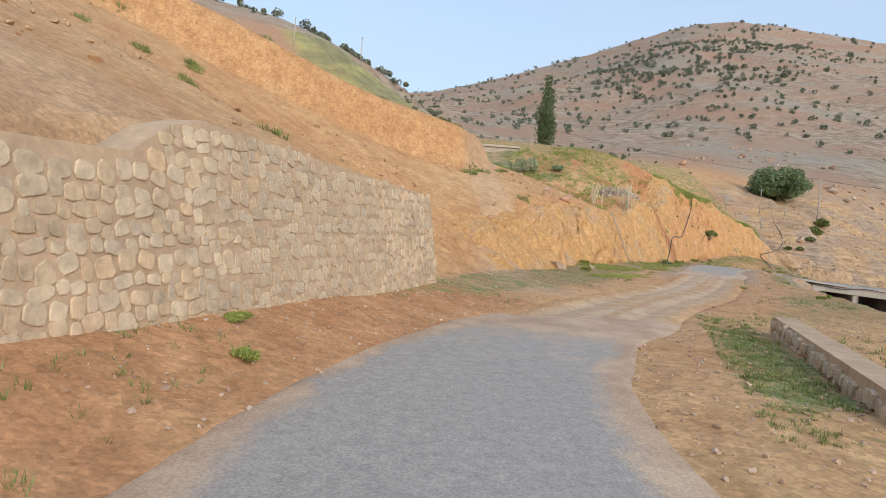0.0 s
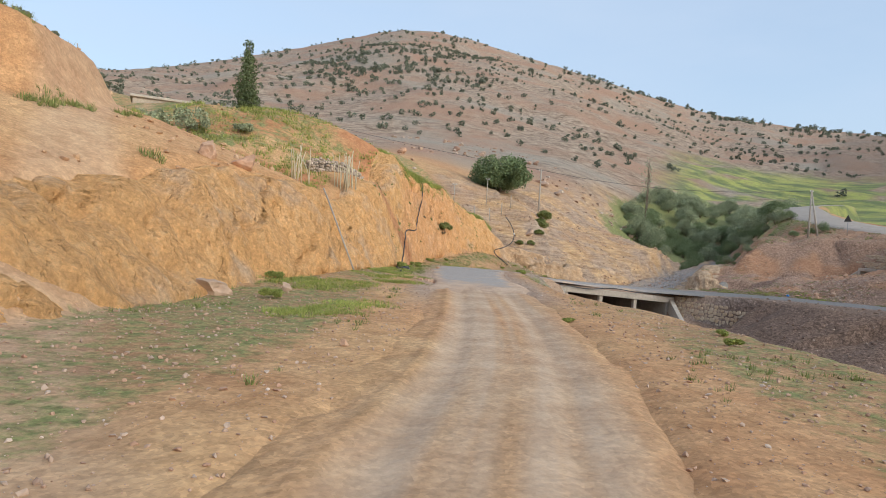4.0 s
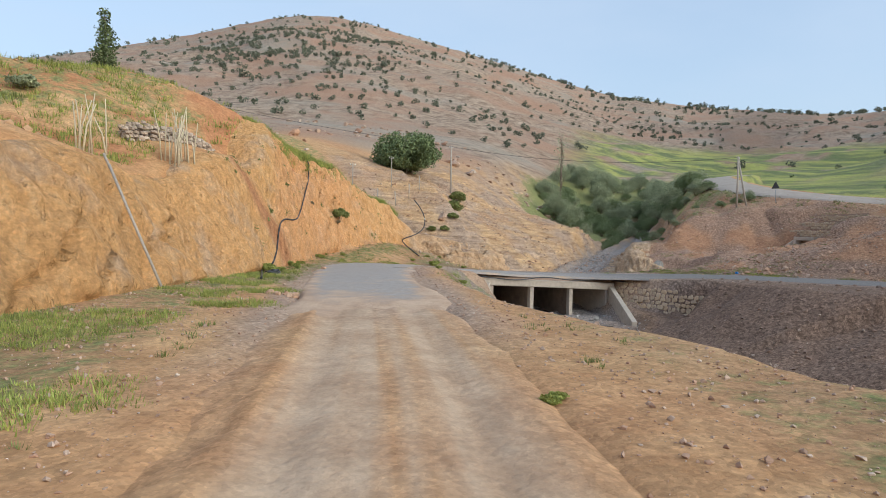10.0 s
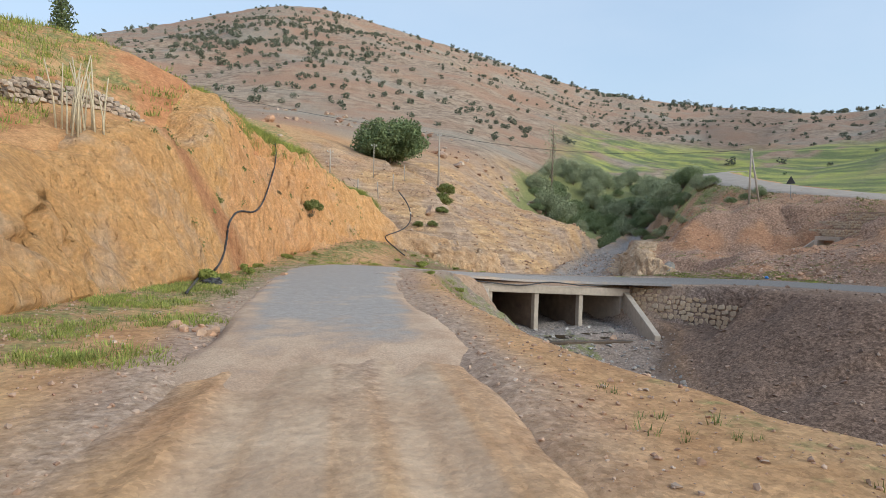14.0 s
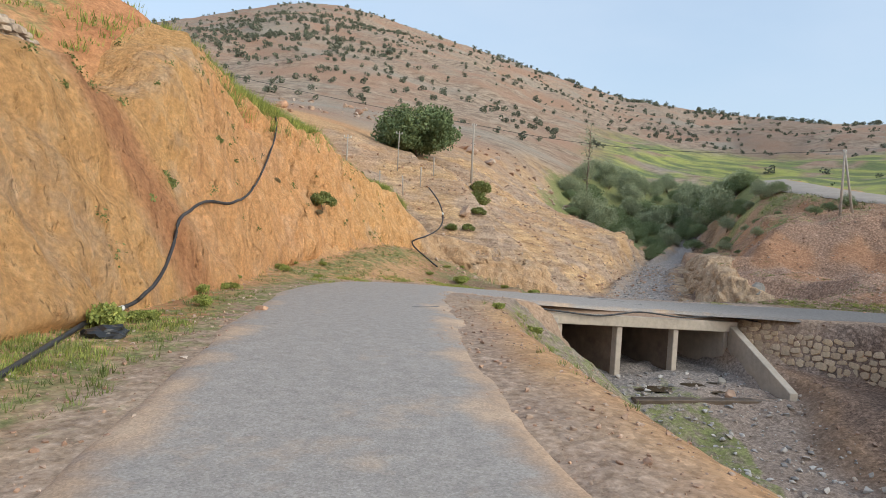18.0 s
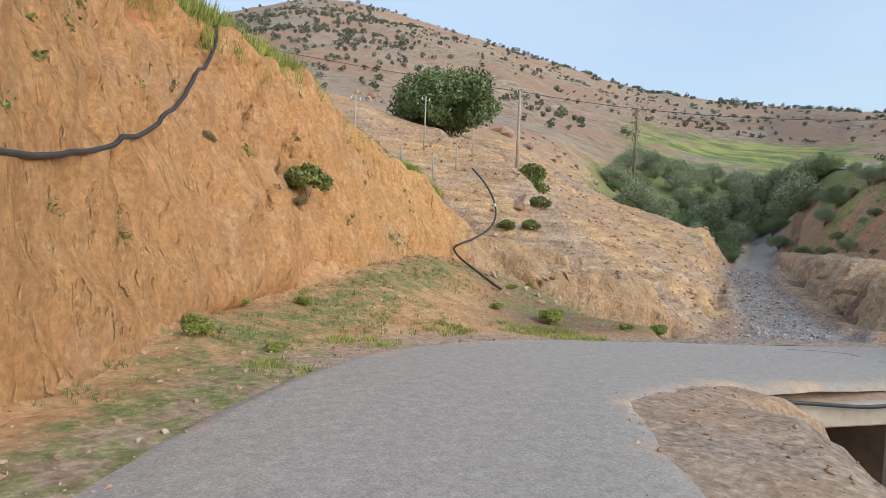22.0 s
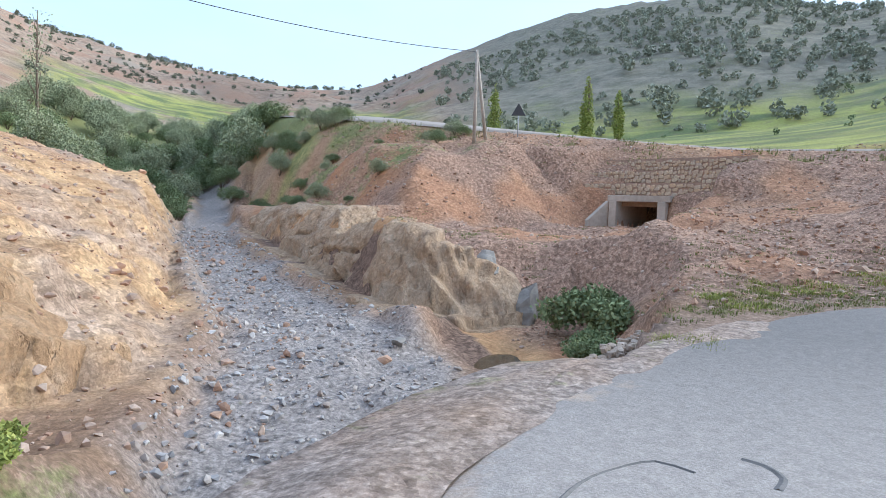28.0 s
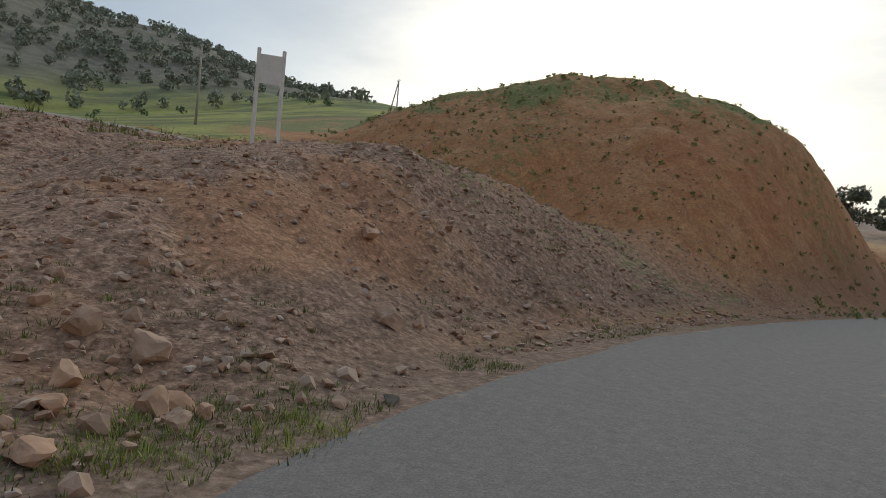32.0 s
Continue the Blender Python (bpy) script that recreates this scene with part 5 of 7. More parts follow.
# ---- rock faces of the road cut ----
def face_material():
    m = bpy.data.materials.new("cut_earth")
    m.use_nodes = True
    nt = m.node_tree
    L = nt.links.new
    b = nt.nodes["Principled BSDF"]
    b.inputs["Roughness"].default_value = 0.95
    b.inputs["Specular IOR Level"].default_value = 0.12
    geo = nt.nodes.new("ShaderNodeNewGeometry")
    mp = nt.nodes.new("ShaderNodeMapping")
    mp.inputs["Rotation"].default_value = (0.5, 0.4, 0.0)
    mp.inputs["Scale"].default_value = (1.15, 1.15, 0.5)
    L(geo.outputs["Position"], mp.inputs[0])

    def tex(scale, detail, rough=0.6, vec=None):
        n = node(nt, "ShaderNodeTexNoise", Scale=scale, Detail=detail, Roughness=rough)
        L(vec or geo.outputs["Position"], n.inputs["Vector"])
        return n.outputs["Fac"]

    def ramp(fac, stops):
        r = nt.nodes.new("ShaderNodeValToRGB")
        for i, (p, c) in enumerate(stops):
            e = r.color_ramp.elements[i] if i < 2 else r.color_ramp.elements.new(p)
            e.position, e.color = p, (*c, 1)
        L(fac, r.inputs[0])
        return r.outputs[0]

    def mixc(fac, a, z, kind="MIX"):
        n = nt.nodes.new("ShaderNodeMix")
        n.data_type, n.blend_type = "RGBA", kind
        for sock, v in ((n.inputs[0], fac), (n.inputs[6], a), (n.inputs[7], z)):
            if isinstance(v, (int, float, tuple)):
                sock.default_value = v
            else:
                L(v, sock)
        return n.outputs[2]

    streak, blotch, fine = tex(2.6, 9.0, 0.7, mp.outputs[0]), tex(0.55, 5.0), tex(11.0, 8.0, 0.75)
    ochre = ramp(streak, ((0.30, (0.57, 0.335, 0.15)), (0.72, (0.72, 0.47, 0.24)), (0.5, (0.64, 0.375, 0.16))))
    rust = ramp(streak, ((0.30, (0.55, 0.275, 0.13)), (0.72, (0.74, 0.44, 0.245)), (0.5, (0.66, 0.35, 0.17))))
    pale = ramp(streak, ((0.30, (0.34, 0.27, 0.21)), (0.70, (0.60, 0.51, 0.41)), (0.5, (0.47, 0.38, 0.29))))
    vor = node(nt, "ShaderNodeTexVoronoi", Scale=3.4)
    vor2 = node(nt, "ShaderNodeTexVoronoi", Scale=13.0)
    L(mp.outputs[0], vor.inputs["Vector"])
    L(geo.outputs["Position"], vor2.inputs["Vector"])
    at = nt.nodes.new("ShaderNodeAttribute")
    at.attribute_name = "rust"
    at2 = nt.nodes.new("ShaderNodeAttribute")
    at2.attribute_name = "pale"
    col = mixc(ramp(blotch, ((0.5, (0, 0, 0)), (0.66, (0.7, 0.7, 0.7)))), ochre, pale)
    col = mixc(at.outputs["Fac"], col, rust)
    col = mixc(at2.outputs["Fac"], col, pale)
    at3 = nt.nodes.new("ShaderNodeAttribute")
    at3.attribute_name = "gully"
    col = mixc(at3.outputs["Fac"], col, ramp(streak, ((0.3, (0.40, 0.185, 0.09)), (0.7, (0.55, 0.29, 0.15)))))
    col = mixc(0.8, col, ramp(fine, ((0.32, (0.74, 0.71, 0.68)), (0.68, (1.28, 1.26, 1.24)))), "MULTIPLY")
    col = mixc(0.25, col, ramp(vor2.outputs["Color"], ((0.15, (0.72, 0.7, 0.68)), (0.85, (1.4, 1.38, 1.36)))), "MULTIPLY")
    col = mixc(0.2, col, ramp(vor.outputs["Color"], ((0.15, (0.7, 0.68, 0.66)), (0.85, (1.3, 1.3, 1.3)))), "MULTIPLY")
    L(col, b.inputs["Base Color"])
    add = nt.nodes.new("ShaderNodeMath")
    add.operation = "MULTIPLY_ADD"
    add.inputs[1].default_value = 0.9
    L(fine, add.inputs[0])
    L(streak, add.inputs[2])
    ad2 = nt.nodes.new("ShaderNodeMath")
    ad2.operation = "MULTIPLY_ADD"
    ad2.inputs[1].default_value = -0.9
    L(vor.outputs["Distance"], ad2.inputs[0])
    L(add.outputs[0], ad2.inputs[2])
    pit = node(nt, "ShaderNodeTexNoise", Scale=5.5, Detail=3.0, Roughness=0.5)
    L(mp.outputs[0], pit.inputs["Vector"])
    pits = nt.nodes.new("ShaderNodeMapRange")
    pits.inputs[1].default_value, pits.inputs[2].default_value, pits.inputs[3].default_value, pits.inputs[4].default_value = 0.30, 0.40, -0.9, 0.0
    L(pit.outputs["Fac"], pits.inputs[0])
    ad3 = nt.nodes.new("ShaderNodeMath")
    L(ad2.outputs[0], ad3.inputs[0])
    L(pits.outputs[0], ad3.inputs[1])
    bp = node(nt, "ShaderNodeBump", Strength=0.9, Distance=0.14)
    L(ad3.outputs[0], bp.inputs["Height"])
    L(bp.outputs[0], b.inputs["Normal"])
    return m


cut_earth = face_material()


def rock_face(label, table, rows=44, amp=0.34, step=0.17, reach=1.15, wide=0.0, low=-0.16):
    """A finely broken sheet over the steep face between two vertices of the cut's foot."""
    line = spline(np.array(table), step)
    line[:, 3] *= 1 + wide * smooth(line[:, 0], 31, 34)
    d = np.gradient(line[:, :2], axis=0)
    d /= np.linalg.norm(d, axis=1)[:, None]
    nrm = np.stack([-d[:, 1], d[:, 0]], 1)
    for _ in range(40):
        nrm[1:-1] = (nrm[:-2] + nrm[1:-1] * 2 + nrm[2:]) / 4
    nrm /= np.linalg.norm(nrm, axis=1)[:, None]
    u = np.linspace(low, reach, rows)
    off = line[:, 3][None, :] * u[:, None]
    x, y = line[:, 0][None, :] + nrm[:, 0][None, :] * off, line[:, 1][None, :] + nrm[:, 1][None, :] * off
    z = height(x, y) - 0.6 * (1 - smooth(u, low, low + 0.4))[:, None] * (low < -0.3)
    s = np.arange(len(line))[None, :] * step + 0 * off
    v = z - z[0:1]
    end = smooth(s, 0, 1.5) * (1 - smooth(s, s.max() - 1.5, s.max()))
    fade = smooth(u, low, low + 0.22)[:, None] * (1 - smooth(u, reach - 0.3, reach))[:, None] * end
    rel = fbm(s / 2.6, v / 4.5, 4, 61) * 1.1 + fbm(s / 0.6 + v * 0.5, v / 1.3, 3, 63) * 0.5 - 1.3 * np.abs(fbm(s / 1.5 + v * 0.7, v / 2.6, 3, 65)) + 0.42 * fbm(s / 0.36, v / 0.42, 2, 67) - 1.1 * np.exp(-(fbm(s / 2.2 - v * 0.5, v / 3.0, 3, 69) / 0.035) ** 2) * smooth(fbm(s / 4, v / 4, 2, 68), -0.2, 0.2)
    push = fade * (0.30 + amp * rel) - 0.10 * (1 - fade)
    x, y = x - nrm[:, 0][None, :] * push * 0.9, y - nrm[:, 1][None, :] * push * 0.9
    z = z + push * 0.3
    co = np.stack([x.ravel(), y.ravel(), z.ravel()], 1)
    i = np.arange(x.size).reshape(x.shape)
    quads = np.stack([i[:-1, :-1], i[:-1, 1:], i[1:, 1:], i[1:, :-1]], -1).reshape(-1, 4)
    me = bpy.data.meshes.new("rock_face")
    me.from_pydata(co.tolist(), [], quads.tolist())
    me.polygons.foreach_set("use_smooth", np.ones(len(quads), bool))
    me.materials.append(cut_earth)
    med = fbm(x / 2.4, y / 2.4, 3, 73).ravel()
    X, Y, Z = co.T
    gully = (1 - smooth(np.abs(X - 17.5 + 0.55 * (Z + 1) + 0.5 * med), 0.2, 0.75)) * smooth(Y, 43, 45) * (1 - smooth(Z, 3.6, 5.0))
    rust = np.maximum(gully, 0.75 * smooth(X - 0.3 * Z + med, 16.5, 18) * (1 - 0.6 * smooth(X + 2 * med, 24, 29)))
    pale = smooth(X + 2.5 * med, 31.5, 34.5)
    for name, val in (("gully", gully), ("rust", np.maximum(0.9 * rust, 0.2 * (1 - smooth(X + 2 * med, 16, 18)))), ("pale", (0.45 + 0.25 * smooth(X, 40, 46)) * pale)):
        me.attributes.new(name, "FLOAT", "POINT").data.foreach_set("value", np.clip(val, 0, 1).astype(np.float32))
    return tagged(new("rock_face", me), label, "rock face", kind="structure")


FACE = rock_face("steep ochre and rust earth cut beside the road", TOE[5:19], wide=0.7)
rock_face("low grey and tan rock cliff over the stream", CLIFF, rows=64, amp=0.55, step=0.14, reach=1.7, low=-0.6)


# ---- foliage ----
def foliage(name, dark, light, extra=None):
    m = varied(name, [dark, tuple((a + b) / 2 for a, b in zip(dark, light)), light] + ([extra] if extra else []), rough=0.75, scale=3.0, bump=0, island=True)
    m.node_tree.nodes["Principled BSDF"].inputs["Specular IOR Level"].default_value = 0.2
    return m


# oak leaves lightened and greyed to carry the haze of the mountain
oak_leaf = foliage("oak_leaf", (0.10, 0.112, 0.08), (0.20, 0.21, 0.15))
fig_leaf = foliage("fig_leaf", (0.10, 0.14, 0.065), (0.24, 0.30, 0.14))
poplar_leaf = foliage("poplar_leaf", (0.06, 0.085, 0.035), (0.16, 0.19, 0.085))
shrub_leaf = foliage("shrub_leaf", (0.12, 0.16, 0.075), (0.28, 0.33, 0.165))
# far wood: distance haze is painted in as paler leaf colours
hazy_wood_leaf = foliage("hazy_wood_leaf", (0.21, 0.225, 0.17), (0.38, 0.39, 0.295))
willow_leaf = foliage("willow_leaf", (0.21, 0.24, 0.145), (0.42, 0.45, 0.28))
fresh_leaf = foliage("fresh_leaf", (0.16, 0.20, 0.05), (0.34, 0.37, 0.10), (0.40, 0.40, 0.11))
grass_leaf = foliage("grass_leaf", (0.12, 0.15, 0.045), (0.27, 0.29, 0.10))
dry_leaf = foliage("dry_leaf", (0.22, 0.17, 0.10), (0.36, 0.29, 0.17))
bark = plain("bark", (0.20, 0.15, 0.11), 0.9, 0, 0.35, 9, 0.5)
dry_reed = plain("dry_reed", (0.56, 0.48, 0.34), 0.85, 0, 0.25, 9, 0.2)


def leaf_mesh(name, centres, sizes, material, seed, tall=1.0):
    """Many small leaf blades round the given centres."""
    rng = np.random.default_rng(seed)
    c = np.asarray(centres, float)
    n = len(c)
    a = rng.normal(size=(n, 3))
    a /= np.linalg.norm(a, axis=1)[:, None]
    b = np.cross(a, rng.normal(size=(n, 3)))
    b /= np.linalg.norm(b, axis=1)[:, None]
    s = np.asarray(sizes, float)[:, None] * rng.uniform(0.6, 1.3, (n, 1))
    co = np.stack([c - a * s * 0.5, c + b * s * 0.33, c + a * s * 0.55, c - b * s * 0.33], 1)
    co = c[:, None, :] + (co - c[:, None, :]) * np.where(np.arange(3) == 2, tall, 1.0)
    co = co.reshape(-1, 3)
    me = bpy.data.meshes.new(name)
    me.vertices.add(len(co))
    me.vertices.foreach_set("co", co.ravel())
    me.loops.add(4 * n)
    me.loops.foreach_set("vertex_index", np.arange(4 * n))
    me.polygons.add(n)
    me.polygons.foreach_set("loop_start", np.arange(0, 4 * n, 4))
    me.update(calc_edges=True)
    me.materials.append(material)
    return me


def clump_points(rng, blobs, per, flat=0.75, shell=0.55):
    """Points in and on several uneven blobs of (x, y, z, radius)."""
    out = []
    for x, y, z, r in blobs:
        k = int(per * r * r)
        v = rng.normal(size=(k, 3))
        v /= np.linalg.norm(v, axis=1)[:, None]
        rad = r * (shell + (1 - shell) * rng.random((k, 1))) * (1 + 0.22 * np.sin(v[:, :1] * 5 + x) * np.cos(v[:, 1:2] * 6 + y))
        out.append(np.array([x, y, z]) + v * rad * np.array([1, 1, flat]))
    return np.concatenate(out)


def shrub_thing(name, label, category, seed, w, h, material, leaf=0.12, per=230, blobs=9, stems=5):
    rng = np.random.default_rng(seed)
    t = tagged(new(name), label, category)
    bl = []
    for i in range(blobs):
        a, r = rng.uniform(0, 6.28), w * 0.5 * math.sqrt(rng.random()) * 0.72
        rad = w * rng.uniform(0.16, 0.28)
        top = h * (1 - 0.75 * (r / (w * 0.5)) ** 2)
        bl.append((r * math.cos(a), r * math.sin(a), max(rad * 0.6, top * rng.uniform(0.45, 0.8)), rad))
    pts = clump_points(rng, bl, per / max(0.05, (w * 0.22) ** 2), flat=min(1.0, 1.1 * h / w))
    pts[:, 2] = np.abs(pts[:, 2])
    ob = new("crown", leaf_mesh("crown", pts, np.full(len(pts), leaf), material, seed))
    ob.parent = t
    for i in range(stems):
        a = rng.uniform(0, 6.28)
        e = (w * 0.28 * math.cos(a), w * 0.28 * math.sin(a), h * 0.55)
        tube("stem", [(0.03 * math.cos(a), 0.03 * math.sin(a), -0.1), (e[0] * 0.4, e[1] * 0.4, h * 0.28), e], max(0.008, w * 0.012), bark, t, sides=5, taper=0.5)
    return t


def put(proto, x, y, turn=0.0, z=None, sink=0.03):
    z = g1(x, y) if z is None else z
    return copy_thing(proto, Matrix.Translation((x, y, z - sink)) @ Matrix.Rotation(turn, 4, "Z"))


def put_s(proto, x, y, scale=1.0, turn=0.0, z=None, sink=0.03, label="", group=""):
    ob = put(proto, x, y, turn, z, sink * scale)
    ob.scale = (scale, scale, scale * (0.9 + 0.2 * ((x * 7.3 + y * 3.1) % 1)))
    return tagged(ob, label, group=group)


def tree_thing(name, label, x, y, h, crown_w, trunk_h, material, seed, leaf=0.22, per=260, blobs=26, slim=False, z=None, trunk_r=None):
    rng = np.random.default_rng(seed)
    t = tagged(new(name), label, "tree")
    t.location = (x, y, (g1(x, y) if z is None else z) - 0.05)
    r0 = trunk_r or h * 0.022
    lean = rng.normal(size=2) * h * 0.02
    tube("trunk", [(0, 0, -0.3), (lean[0] * 0.3, lean[1] * 0.3, h * 0.3), (lean[0], lean[1], h * (0.93 if slim else 0.6))], r0, bark, t, sides=8, taper=0.3)
    bl = []
    for i in range(blobs):
        if slim:
            f = rng.random()
            zz = trunk_h + (h - trunk_h) * f
            ww = crown_w * 0.5 * (1 - 0.75 * f ** 2) * (0.55 + 0.45 * min(1, f * 6))
            a, r = rng.uniform(0, 6.28), ww * 0.5 * rng.random()
            bl.append((r * math.cos(a), r * math.sin(a), zz, ww * rng.uniform(0.5, 0.8)))
        else:
            a, r = rng.uniform(0, 6.28), crown_w * 0.5 * math.sqrt(rng.random()) * 0.8
            top = trunk_h + (h - trunk_h) * math.sqrt(max(0, 1 - (r / (crown_w * 0.5)) ** 2))
            bl.append((r * math.cos(a), r * math.sin(a), trunk_h + (top - trunk_h) * rng.uniform(0.15, 0.82), crown_w * rng.uniform(0.10, 0.17)))
    mean = np.mean([b[3] for b in bl])
    pts = clump_points(rng, bl, per / mean ** 2, flat=1.6 if slim else 0.85)
    ob = new("crown", leaf_mesh("crown", pts, np.full(len(pts), leaf), material, seed))
    ob.parent = t
    for b in bl[:: max(1, len(bl) // 9)]:
        tube("limb", [(lean[0] * 0.4, lean[1] * 0.4, trunk_h * 0.9 if not slim else b[2] - crown_w * 0.4), (b[0] * 0.5, b[1] * 0.5, (trunk_h + b[2]) * 0.5 if not slim else b[2] - crown_w * 0.15), (b[0], b[1], b[2])], r0 * 0.4, bark, t, sides=5, taper=0.3)
    return t


tree_thing("fig_tree", "broad dark green fig tree on the slope beside a pole", 42.6, 83.2, 4.9, 8.6, 0.7, fig_leaf, 11, leaf=0.22, per=620, blobs=44)
tree_thing("poplar_tree", "tall slim poplar tree beside the terraces", 15.9, 115.0, 13.5, 4.8, 1.0, poplar_leaf, 12, leaf=0.34, per=200, blobs=30, slim=True)


# ---- plants ----
def scatter(n, box, seed, test, size):
    rng = np.random.default_rng(seed)
    x, y = rng.uniform(box[0], box[1], n), rng.uniform(box[2], box[3], n)
    ok = test(x, y)
    return np.stack([x[ok], y[ok], rng.uniform(*size, ok.sum())], 1)


def tree_row(n, az, rr, seed, size, keep=None):
    """Random places on the hills, by bearing and distance from the bend."""
    rng = np.random.default_rng(seed)
    a = np.radians(rng.uniform(*az, n))
    r = np.sqrt(rng.uniform(rr[0] ** 2, rr[1] ** 2, n))
    x, y = CENTRE[0] + r * np.sin(a), CENTRE[1] + r * np.cos(a)
    return np.stack([x, y, rng.uniform(*size, n)], 1)


def wood(name, label, spots, material, seed, blades=110, leaf=0.3):
    """Many small far trees as one mesh: a short trunk clump and uneven crowns of leaf blades."""
    rng = np.random.default_rng(seed)
    z = gz(spots[:, 0], spots[:, 1])
    pts, sz = [], []
    for (x, y, s), zz in zip(spots, z):
        nb = rng.integers(3, 6)
        for k in range(nb):
            o = rng.normal(size=3) * np.array([0.14, 0.14, 0.08]) * s
            v = rng.normal(size=(blades // nb, 3))
            v /= np.linalg.norm(v, axis=1)[:, None]
            c = np.array([x, y, zz + 0.3 * s]) + o + v * s * rng.uniform(0.13, 0.24) * np.array([1.0, 1.0, 1.05])
            pts.append(c)
            sz.append(np.full(len(c), leaf * s * 0.62))
    ob = new(name, leaf_mesh(name, np.concatenate(pts), np.concatenate(sz), material, seed))
    return tagged(ob, label, "trees", kind="stuff")


def on_hill(n, az, rr, seed, size, test=None):
    s = tree_row(n, az, rr, seed, size)
    if test is not None:
        s = s[test(s[:, 0], s[:, 1])]
    return s


patchy = lambda x, y: fbm(x / 40, y / 40, 3, 91) > -0.12  # noqa: E731
open_slope = lambda x, y: ~((np.degrees(np.arctan2(x - CENTRE[0], y - CENTRE[1])) > 43) & (np.hypot(x - CENTRE[0], y - CENTRE[1]) < 235))  # noqa: E731
far_spots = np.concatenate([
    on_hill(1500, (-12, 76), (120, 430), 1, (1.3, 3.4), lambda x, y: patchy(x, y) & open_slope(x, y)), on_hill(560, (9, 28), (230, 470), 2, (2.4, 4.6), lambda x, y: fbm(x / 60, y / 60, 2, 95) > -0.25),
    on_hill(220, (-10, 76), (420, 690), 3, (3.5, 6.5)), on_hill(190, (34, 76), (560, 700), 4, (4.5, 7.5)), on_hill(40, (-8, 30), (680, 702), 5, (3.0, 5.0)),
    on_hill(60, (45, 76), (120, 320), 6, (1.6, 4.0), lambda x, y: fbm(x / 25, y / 25, 2, 92) > 0.05)])
wood("hill_oaks", "scattered dark green oaks and junipers over the mountain", far_spots, oak_leaf, 5, blades=84)
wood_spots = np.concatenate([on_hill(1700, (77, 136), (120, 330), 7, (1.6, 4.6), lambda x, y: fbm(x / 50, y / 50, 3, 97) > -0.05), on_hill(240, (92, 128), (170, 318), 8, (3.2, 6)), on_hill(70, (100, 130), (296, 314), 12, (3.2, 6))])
wood("hillside_wood", "open oak wood on the far hillside, leaves paled to imitate haze", wood_spots, hazy_wood_leaf, 6, blades=90)
wood("field_hedges", "low green hedges and bushes between the fields", on_hill(150, (62, 124), (78, 150), 13, (0.7, 2.0), lambda x, y: (np.abs(fbm(x / 22, y / 9, 2, 96)) < 0.07) & (along(UPPER, x, y)[0] < -4)), shrub_leaf, 10, blades=70)
wood("slope_bushes", "dark bushes along the crest of the hill above the wall", np.concatenate([on_hill(90, (-62, -18), (76, 112), 9, (1.6, 3.2)), on_hill(40, (-35, 10), (48, 85), 10, (0.8, 1.8))]), oak_leaf, 7)

wood("hill_scrub", "small dry scrub over the round earth hill", scatter(1700, (46, 84, -14, 26), 21, lambda x, y: np.hypot((x - 66) / 24, (y - 5.5) / 19) < 1, (0.15, 0.5)), grass_leaf, 8, blades=30, leaf=0.35)
wood("hill_crest_grass", "green scrub along the crest of the round hill", scatter(130, (56, 84, -4, 18), 22, lambda x, y: gz(x, y) > 10.2, (0.3, 0.6)), grass_leaf, 9, blades=60, leaf=0.35)
# thicket in the stream valley
willow = shrub_thing("willow_bush", "grey-green willow bush in the stream valley", "bush", 21, 6.0, 4.6, willow_leaf, leaf=0.2, per=300, blobs=17)
dark_bush = shrub_thing("thicket_bush", "dense dark green bush in the stream valley", "bush", 22, 5.0, 3.2, shrub_leaf, leaf=0.19, per=300, blobs=16)
rng = np.random.default_rng(4)
k = 0
for i in range(1500):
    x, y = rng.uniform(74, 130), rng.uniform(82, 128)
    d, _ = along(THICKET, np.array([x]), np.array([y]))
    if -15 < d[0] < 12 and k < 150 and x + y > 158 and abs(along(UPPER, np.array([x]), np.array([y]))[0][0]) > 3.5:
        put_s(willow if rng.random() < 0.45 else dark_bush, x, y, rng.uniform(0.35, 0.95), rng.uniform(0, 6.28), group="valley thicket")
        k += 1
for x, y, s in ((73.5, 82.5, 0.5), (77.5, 80.2, 0.45), (71.0, 80.5, 0.35), (79, 86, 0.6), (83.5, 84.0, 0.5)):
    put_s(dark_bush, x, y, s, x, group="valley thicket")
for i in range(16):
    x, y = rng.uniform(73, 86), rng.uniform(71, 80)
    if along(STREAM, np.array([x]), np.array([y]))[0][0] > 3 and along(UPPER, np.array([x]), np.array([y]))[0][0] > 3:
        put_s(willow if i % 3 else dark_bush, x, y, rng.uniform(0.2, 0.45), i, group="valley thicket")
for i in range(26):
    x, y = rng.uniform(62, 76), rng.uniform(60, 74)
    if along(STREAM, np.array([x]), np.array([y]))[0][0] > 3.5 and along(UPPER, np.array([x]), np.array([y]))[0][0] > 3:
        put_s(dark_bush if i % 3 else willow, x, y, rng.uniform(0.1, 0.26), i, group="valley thicket")
for pr, x, y, s in ((willow, 70.2, 83.8, 0.4), (dark_bush, 76.4, 77.2, 0.35)):
    pr.location = (x, y, g1(x, y) - 0.05)
    pr.scale = (s, s, s)
    tagged(pr, group="valley thicket")


